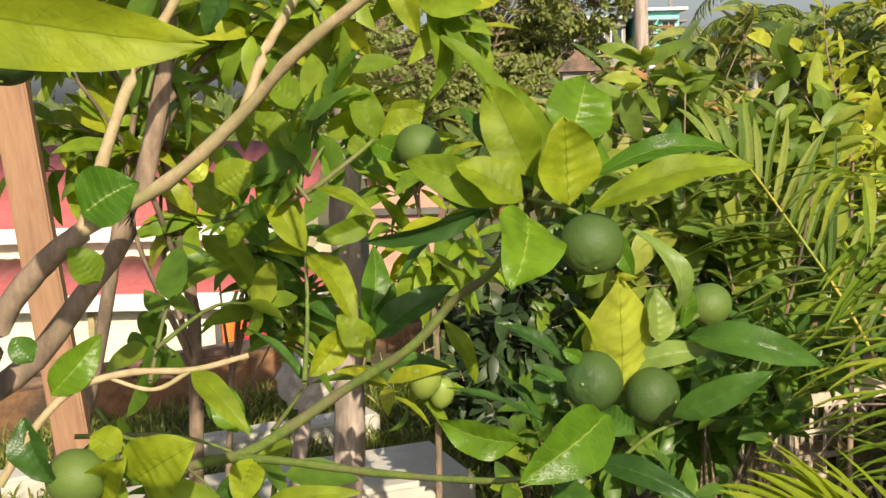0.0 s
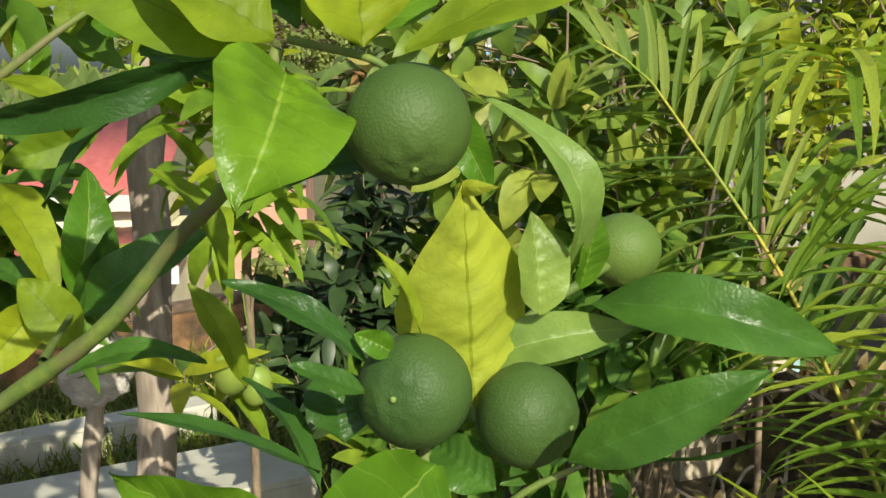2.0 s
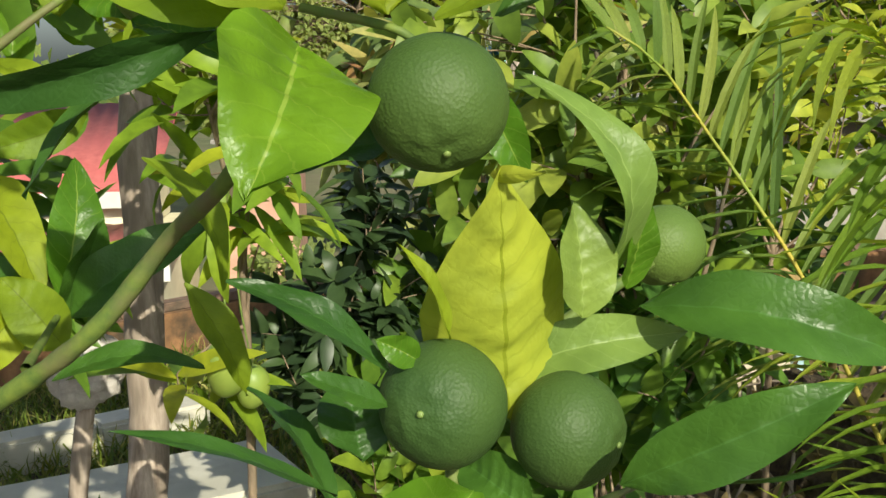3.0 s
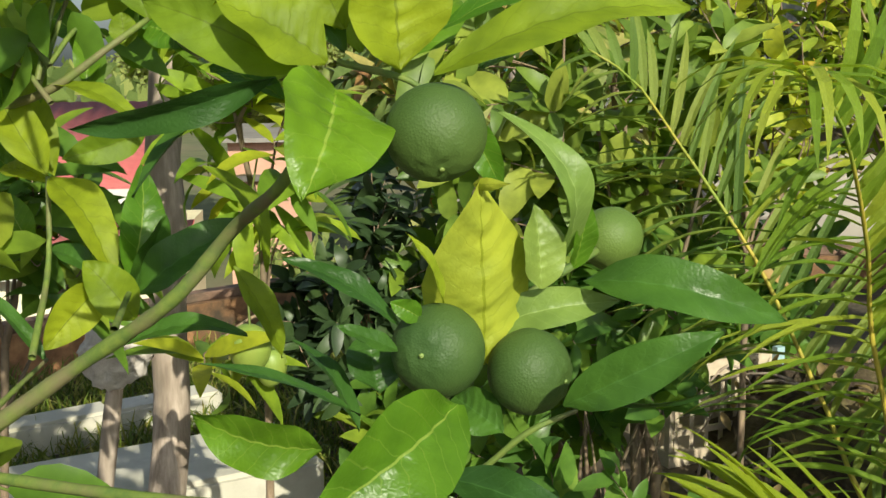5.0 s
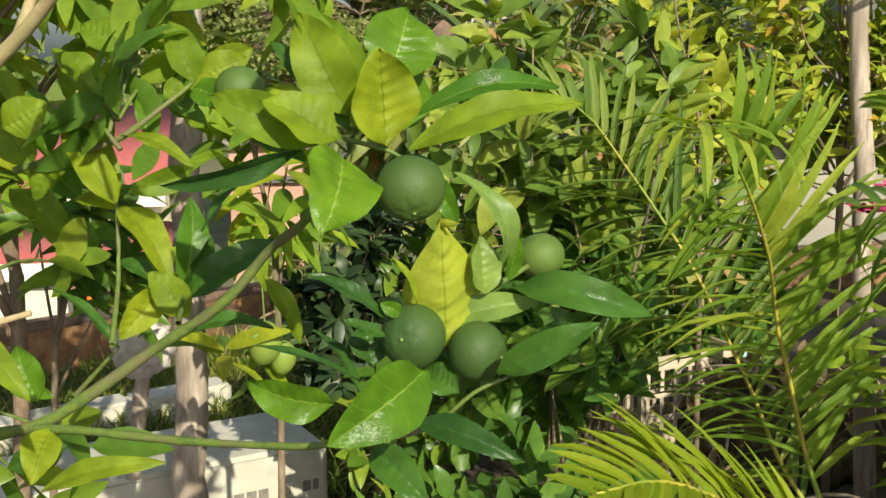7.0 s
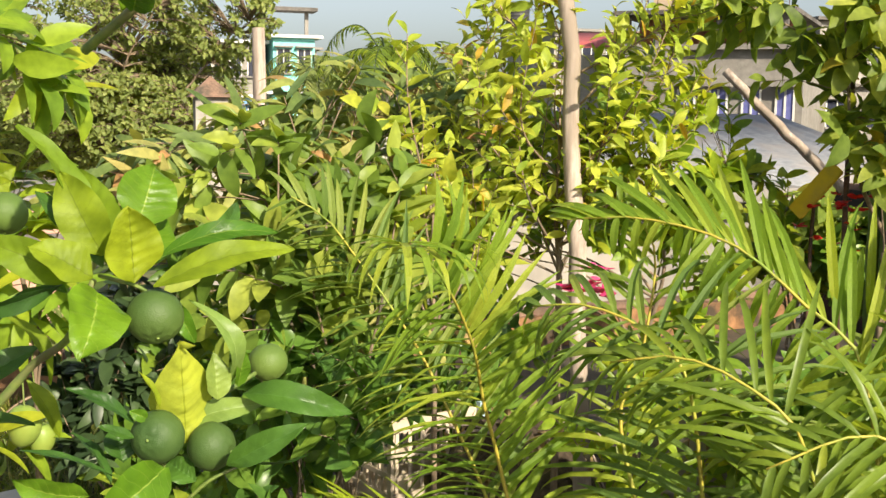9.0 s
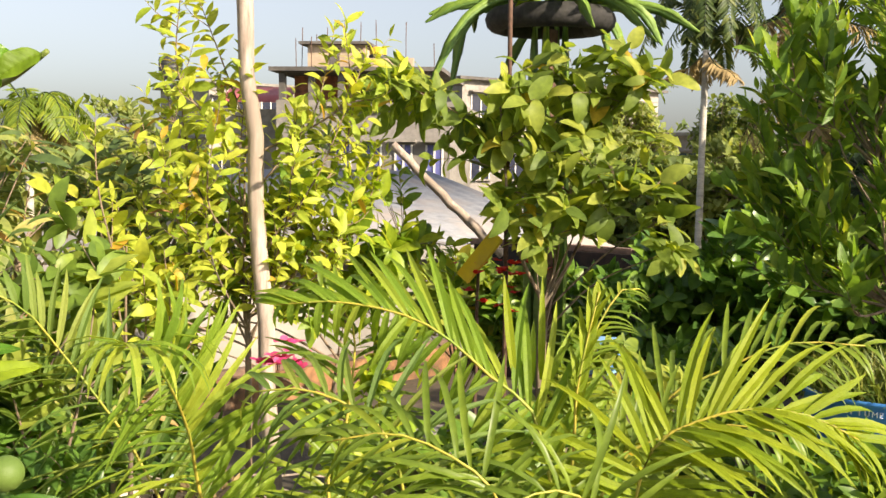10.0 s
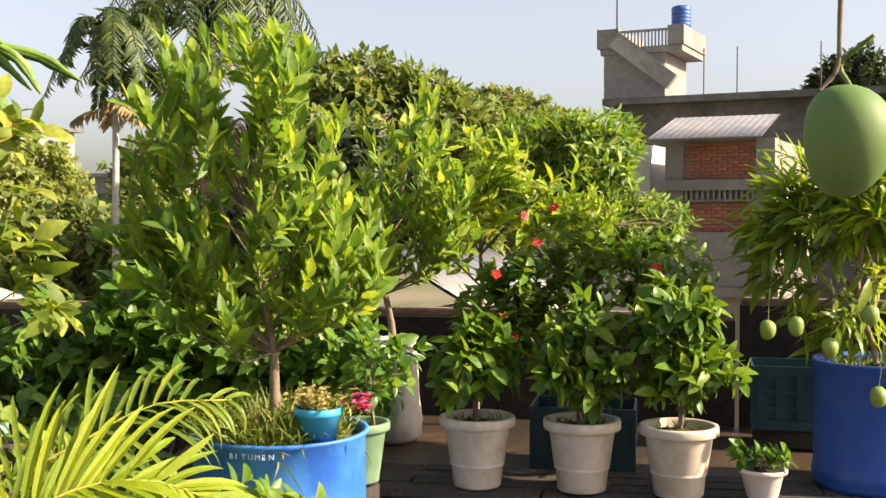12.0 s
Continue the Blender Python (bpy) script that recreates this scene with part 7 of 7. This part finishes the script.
    ((0.392, 1.15, 1.68), (0.365, 1.166, 1.708), 0.035, 10, 0.04, 0),
    ((0.121, 1.331, 1.538), (0.146, 1.322, 1.473), 0.029, 10, 0.03, 2),
    ((-0.056, 1.48, 1.559), (-0.099, 1.489, 1.488), 0.039, 20, 0.03, 1),
]
BOUGH = [(-0.469, 1.491, 0.873), (-0.409, 1.496, 1.038), (-0.357, 1.496, 1.166), (-0.299, 1.487, 1.233), (-0.249, 1.484, 1.271)]
BOUGH_UP = [(-0.249, 1.484, 1.271), (-0.212, 1.501, 1.385), (-0.181, 1.513, 1.46), (-0.145, 1.522, 1.516), (-0.111, 1.532, 1.579)]
BOUGH_RIGHT = [(-0.249, 1.484, 1.271), (-0.135, 1.445, 1.33), (-0.043, 1.408, 1.401), (0.019, 1.367, 1.457), (0.093, 1.326, 1.506), (0.161, 1.282, 1.541)]
BOUGH_FORK = [(-0.043, 1.408, 1.401), (-0.018, 1.417, 1.465), (0.013, 1.426, 1.517), (0.037, 1.434, 1.569)]
BOUGH_BACK = [(-0.433, 1.595, 1.03), (-0.367, 1.606, 1.092), (-0.301, 1.62, 1.176), (-0.242, 1.634, 1.259), (-0.203, 1.655, 1.4), (-0.19, 1.67, 1.5), (-0.184, 1.682, 1.585)]
TWIG_LOW = [(-0.327, 1.393, 1.006), (-0.288, 1.403, 1.066), (-0.244, 1.41, 1.107), (-0.183, 1.414, 1.124), (-0.115, 1.416, 1.125), (-0.053, 1.42, 1.139)]
TWIG_LOWER = [(-0.115, 1.416, 1.125), (-0.158, 1.412, 1.105), (-0.213, 1.413, 1.121)]
FRUIT_BRANCH = [(-0.256, 1.673, 0.879), (-0.097, 1.623, 0.965), (0.031, 1.587, 1.054), (0.117, 1.54, 1.117), (0.172, 1.515, 1.179), (0.218, 1.448, 1.226), (0.248, 1.427, 1.298)]
LOW_BRANCH = [(-0.116, 1.623, 0.954), (-0.05, 1.578, 0.965), (0.068, 1.508, 0.973), (0.176, 1.44, 0.987), (0.23, 1.407, 0.998), (0.325, 1.391, 1.015), (0.375, 1.374, 1.057), (0.409, 1.373, 1.072)]
SIDE_TWIG = [(-0.215, 1.965, 1.227), (-0.125, 1.911, 1.253), (-0.051, 1.878, 1.276), (0.015, 1.88, 1.322), (0.048, 1.913, 1.35)]
SHOOT = [(-0.041, 1.712, 1.03), (-0.051, 1.826, 1.097), (-0.055, 1.863, 1.186)]
SHOOT_B = [(0.058, 1.609, 1.079), (0.042, 1.775, 1.083)]
SHOOT_C = [(-0.071, 1.625, 0.989), (-0.049, 1.79, 1.007)]
STALK_A = [(0.254, 1.428, 1.303), (0.294, 1.407, 1.293), (0.308, 1.405, 1.286)]
STEM_MID = [(0.325, 1.391, 1.015), (0.326, 1.431, 1.069), (0.353, 1.461, 1.105), (0.399, 1.467, 1.137), (0.447, 1.487, 1.16)]
SKY_TWIG = [(0.244, 1.433, 1.567), (0.324, 1.345, 1.632), (0.369, 1.27, 1.657), (0.404, 1.199, 1.677), (0.426, 1.136, 1.703)]
SKY_TWIG_B = [(0.325, 1.346, 1.645), (0.349, 1.339, 1.683), (0.368, 1.335, 1.734)]
MANGO_TWIG = [(1.449, 0.035, 1.766), (1.458, 0.019, 1.79), (1.461, 0.017, 1.837), (1.463, 0.016, 1.896)]

KINDS = ["citrus_green", "citrus_dark", "citrus_olive", "citrus_yellow", "citrus_pale"]
STEPS = np.linspace(0, 1, 27)
SPREAD_U = np.array([0, 0.06, 0.15, 0.28, 0.42, 0.56, 0.7, 0.82, 0.91, 0.97, 1.0])
SPREAD_W = np.array([0.05, 0.3, 0.64, 0.92, 1.0, 0.95, 0.8, 0.58, 0.34, 0.14, 0.0])


def big_leaf(parent, base, tip, width, roll, bend, kind):
    """One broad citrus leaf with a gutter along its midrib, wavy edges and a short stalk."""
    o = np.array(parent.matrix_basis.translation)
    a, b = np.array(base) - o, np.array(tip) - o
    d = b - a
    L = np.linalg.norm(d)
    d = d / L
    ref = np.array([0.1, -1.0, 0.25])
    n = unit(ref - d * np.dot(ref, d))
    s = np.cross(d, n)
    c, sn = math.cos(radians(roll)), math.sin(radians(roll))
    n, s = n * c + s * sn, s * c - n * sn
    U, V = STEPS[:, None], np.array([-1, -0.8, -0.55, -0.28, -0.06, 0.06, 0.28, 0.55, 0.8, 1])[None, :]
    wide = SPREAD_W if kind != 3 else np.array([0.12, 0.45, 0.75, 0.96, 1.0, 0.9, 0.64, 0.36, 0.17, 0.06, 0.0])
    half = np.interp(STEPS, SPREAD_U, wide)[:, None] * V * width / 2
    ph = rng.uniform(0, 6.3, 2)
    edge = np.abs(V) ** 2
    fold = rng.uniform(0.3, 0.55)
    lift = fold * np.abs(half) + bend * L * np.sin(math.pi * U) * 1.9 - rng.uniform(-0.02, 0.12) * L * U ** 3 - 0.1 * half ** 2 / width + (0.055 if kind != 3 else 0.012) * width * edge * np.sin(13 * U + ph[0] + 2 * V) + 0.05 * width * V * np.sin(3 * U + ph[1])
    if kind == 3:
        lift = lift - fold * np.abs(half) - 0.9 * half ** 2 / width + 0.02 * width * np.cos(16 * (U - 0.16 * np.abs(V)))
    lift = lift + 0.028 * width * (1 - np.abs(V) ** 3) * np.cos(6.283 * (7.5 * (U - 0.16 * np.abs(V)) + 0.3 * ph[0]))
    turn = (rng.uniform(-0.22, 0.22) if kind != 3 else 0.0) * (U - 0.3)
    swerve = rng.uniform(-0.03, 0.03) * L * np.sin(math.pi * U) if kind != 3 else 0.0
    ahead, aside, above = U * L + 0 * V, half * np.cos(turn) - lift * np.sin(turn) + swerve, half * np.sin(turn) + lift * np.cos(turn)
    pos = a + ahead[..., None] * d + aside[..., None] * s + above[..., None] * n
    g = np.arange(270).reshape(27, 10)
    q = np.stack([g[:-1, :-1], g[:-1, 1:], g[1:, 1:], g[1:, :-1]], -1).reshape(-1, 4)
    uv = np.stack([U + 0 * V, V + 0 * U], -1).reshape(-1, 2)
    ob = mesh_ob("leaf", pos.reshape(-1, 3), q, M[KINDS[kind]], parent, "", uv)
    return ob


citrus = thing("citrus_tree", (-0.42, 1.55, 0.0), "citrus tree with green fruit and glossy leaves, close to the path", "citrus tree")
co = np.array([-0.42, 1.55, 0.0])


def limb(name, pts, r0, r1, mat, n=22, sides=10, knots=0.05, label=""):
    s = Soup()
    tube(s, curve_through(np.array(pts) - co, n), r0, r1, sides, knots)
    return s.make(name, M[mat], citrus, label)


limb("trunk", [(-0.42, 1.55, 0.0), (-0.44, 1.53, 0.45), BOUGH[0]], 0.028, 0.022, "bark")
limb("limb", BOUGH, 0.0165, 0.0125, "bark")
limb("limb", BOUGH_UP, 0.0078, 0.0055, "bark_pale")
limb("limb", BOUGH_RIGHT, 0.0085, 0.005, "bark_pale", 22, 10, 0.08)
limb("limb", BOUGH_FORK, 0.006, 0.0045, "bark_pale")
limb("limb", [(-0.43, 1.56, 0.6), (-0.44, 1.6, 0.85)] + BOUGH_BACK, 0.02, 0.009, "bark")
limb("twig", TWIG_LOW, 0.0055, 0.003, "bark_pale")
limb("twig", TWIG_LOWER, 0.003, 0.002, "bark_pale")
limb("limb", [(-0.43, 1.56, 0.55)] + FRUIT_BRANCH, 0.009, 0.0036, "twig", 46, 10, 0.08)
limb("limb", LOW_BRANCH, 0.006, 0.0016, "twig", 36, 10, 0.08)
limb("twig", SIDE_TWIG, 0.006, 0.003, "twig")
limb("twig", SHOOT, 0.004, 0.0025, "twig")
limb("twig", SHOOT_B, 0.0035, 0.0025, "twig")
limb("twig", SHOOT_C, 0.0035, 0.002, "twig")
limb("twig", STALK_A, 0.0026, 0.002, "twig")
limb("twig", STEM_MID, 0.0045, 0.003, "twig")
limb("twig", SKY_TWIG, 0.006, 0.003, "twig")
limb("twig", SKY_TWIG_B, 0.004, 0.002, "twig")
for rows in (CROWN, CROWN_BACK, CLUSTER, CLUSTER_LOW, BRANCH_LEFT, BRANCH_UP, BRANCH_FAR, BRANCH_MORE, BRANCH_TOP, OVERHEAD):
    for row in rows:
        big_leaf(citrus, *row)


def spray(anchor, blobs, twigs, per, length, ratio, mat, name="crown"):
    """More twigs and leaves of the same tree, springing from one place of its limbs."""
    wood, green = Soup(), Soup()
    tips, _, _ = blob_points(blobs, twigs, 0.2)
    for tip in tips:
        a = np.array(anchor, float) + rng.standard_normal(3) * 0.02
        line = curve_through([a - co, a - co + (tip - a) * 0.5 + np.array([0, 0, 0.03]), tip - co], 9)
        tube(wood, line, 0.0035, 0.0014, 6)
        d = unit(line[-1] - line[-3])
        s = unit(np.cross(d, [0.3, 0.2, 1.0]))
        w = np.cross(s, d)
        ang = np.arange(per) * 2.4 + rng.uniform(0, 6.3)
        ring = np.cos(ang)[:, None] * s + np.sin(ang)[:, None] * w
        go = unit(d * 0.6 + ring * 0.7 + np.array([0, 0, 0.15]) + 0.15 * rng.standard_normal((per, 3)))
        ln = length * rng.uniform(0.7, 1.2, per)
        leaves(green, line[-1] - d * np.linspace(0.1, 0, per)[:, None], go, np.array([0, -0.4, 0.7]) + 0.5 * rng.standard_normal((per, 3)), ln, ln * ratio, "ovate", 0.35, 0.35 * rng.uniform(0.4, 1.6, per), 0.08)
    wood.make("twig", M["twig"], citrus)
    return green.make(name, M[mat], citrus)


spray((-0.2, 1.66, 1.4), [(-0.27, 1.72, 1.36, 0.1, 0.1, 0.1), (-0.15, 1.75, 1.5, 0.14, 0.1, 0.08)], 4, 6, 0.095, 0.45, "citrus")
spray((-0.05, 1.86, 1.28), [(-0.1, 1.95, 1.36, 0.14, 0.1, 0.09), (0.06, 1.95, 1.42, 0.12, 0.1, 0.07)], 5, 6, 0.09, 0.45, "citrus")
spray((-0.24, 1.65, 1.1), [(-0.22, 1.9, 1.12, 0.12, 0.12, 0.12), (-0.3, 1.8, 0.98, 0.1, 0.1, 0.1)], 3, 6, 0.09, 0.45, "citrus")
spray((-0.3, 1.6, 1.0), [(-0.25, 1.6, 0.86, 0.12, 0.1, 0.08), (-0.1, 1.7, 0.86, 0.12, 0.1, 0.05)], 4, 6, 0.09, 0.45, "citrus")
spray((0.05, 1.36, 1.5), [(-0.02, 1.42, 1.62, 0.14, 0.08, 0.05)], 3, 6, 0.09, 0.45, "citrus")


def orange(x, y, z, r, mat, axis, label=""):
    """A green citrus fruit: slightly flattened, a dimple and scar at its end."""
    k = np.linspace(0, math.pi, 40)
    rad = np.sin(k)
    hgt = -0.95 * np.cos(k)
    hgt = hgt + 0.075 * np.exp(-(rad / 0.2) ** 2) * (k < 1.5) - 0.05 * np.exp(-(rad / 0.25) ** 2) * (k > 1.5) - 0.045 * np.exp(-((rad - 0.0) / 0.075) ** 2) * (k < 1.5)
    v, q = lathe(list(zip(rad, hgt)), 64)
    for i in range(len(v)):
        w = Vector(v[i])
        crease = math.exp(-((w.z + 0.86) / 0.09) ** 2) * noise.noise(w * 5.0 + Vector((y * 40, x * 23, 0)))
        v[i] *= 1 + 0.013 * noise.noise(w * 1.7 + Vector((x * 50, y * 31, 0))) + 0.005 * noise.noise(w * 7.0) + 0.035 * crease
    m = Vector((0, 0, -1)).rotation_difference(Vector(axis).normalized()).to_matrix()
    v = (v * r) @ np.array(m).T
    f = mesh_ob("fruit", v + np.array([x, y, z]) - co, q, M[mat], citrus, label)
    tip = np.array(m) @ np.array([0, 0, -0.93 * r]) + np.array([x, y, z]) - co
    t = Soup()
    dv, dq = lathe([(0, -0.001), (0.0015, -0.001), (0.0019, 0.0), (0.001, 0.001), (0, 0.001)], 10)
    t.add(dv @ np.array(m).T + tip, dq)
    t.make("scar", M["citrus_pale"], f, "pale round fruit scar")
    return f


orange(0.317, 1.393, 1.257, 0.0335, "fruit", (0.05, -0.62, -0.62))
orange(0.318, 1.403, 1.108, 0.0325, "fruit", (-0.42, -0.85, 0.12))
orange(0.382, 1.407, 1.09, 0.0305, "fruit", (0.75, -0.6, -0.1))
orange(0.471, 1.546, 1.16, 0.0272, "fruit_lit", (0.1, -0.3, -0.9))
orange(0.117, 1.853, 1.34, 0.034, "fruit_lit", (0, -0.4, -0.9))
orange(-0.17, 1.125, 1.46, 0.03, "fruit", (0, -0.4, -0.9))
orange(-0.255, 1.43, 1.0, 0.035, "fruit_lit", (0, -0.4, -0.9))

mango(0.073, 2.635, 0.79, 0.096, "", "small light-green mango hanging among its leaves", 0.3)
mango(0.11, 2.66, 0.75, 0.075, "", "small light-green mango hanging among its leaves", 0.3)

# one big mango hanging near the walk
mango(1.458, 0.013, 1.713, 0.118, "", "large smooth green mango hanging from a bare twig", 0.05)
s = Soup()
tube(s, curve_through(MANGO_TWIG, 18), 0.0023, 0.003, 8, 0.1)
tagged(s.make("mango_twig", M["bark"]), "bare grey mango twig hanging into view", "twig")

# two small green fruits in the drum's citrus tree
for x, y, z, r in ((3.742, 2.063, 1.783, 0.026), (3.76, 2.035, 1.808, 0.023)):
    small = thing("citrus_fruit", (x, y, z), "small unripe green citrus fruit on its twig", "citrus fruit", "fruits of the potted citrus")
    k = np.linspace(0, math.pi, 17)
    mesh_ob("skin", *lathe(list(zip(r * np.sin(k), -0.95 * r * np.cos(k))), 26), M["fruit_lit"], small)
    s = Soup()
    tube(s, curve_through([(0, 0, r * 0.9), (0.01, 0.02, r + 0.04), (0.0, 0.06, r + 0.09)], 8), 0.002, 0.002, 6)
    s.make("stalk", M["twig"], small)


# ---- bricks of the raw brick house ----
brick_mesh = None
for course in range(25):
    zc = 1.21 + course * 0.077
    if 1.78 < zc < 2.32 or zc > 3.1:
        continue
    for i in range(7):
        y = 4.27 + i * 0.235 + (0.117 if course % 2 else 0.0)
        if y + 0.222 > 5.8:
            continue
        if brick_mesh is None:
            bm = bmesh.new()
            box(bm, 0, 0.1, 0, 0.222, 0, 0.066, 0.005)
            brick_mesh = bpy.data.meshes.new("brick")
            bm.to_mesh(brick_mesh)
            bm.free()
            brick_mesh.materials.append(M["brick"])
        b = new("brick", brick_mesh)
        b.parent = brick_house
        b.matrix_basis = pose(24.27 + rng.uniform(-0.012, 0.008), y, zc, 0, 0, rng.uniform(-0.8, 0.8))
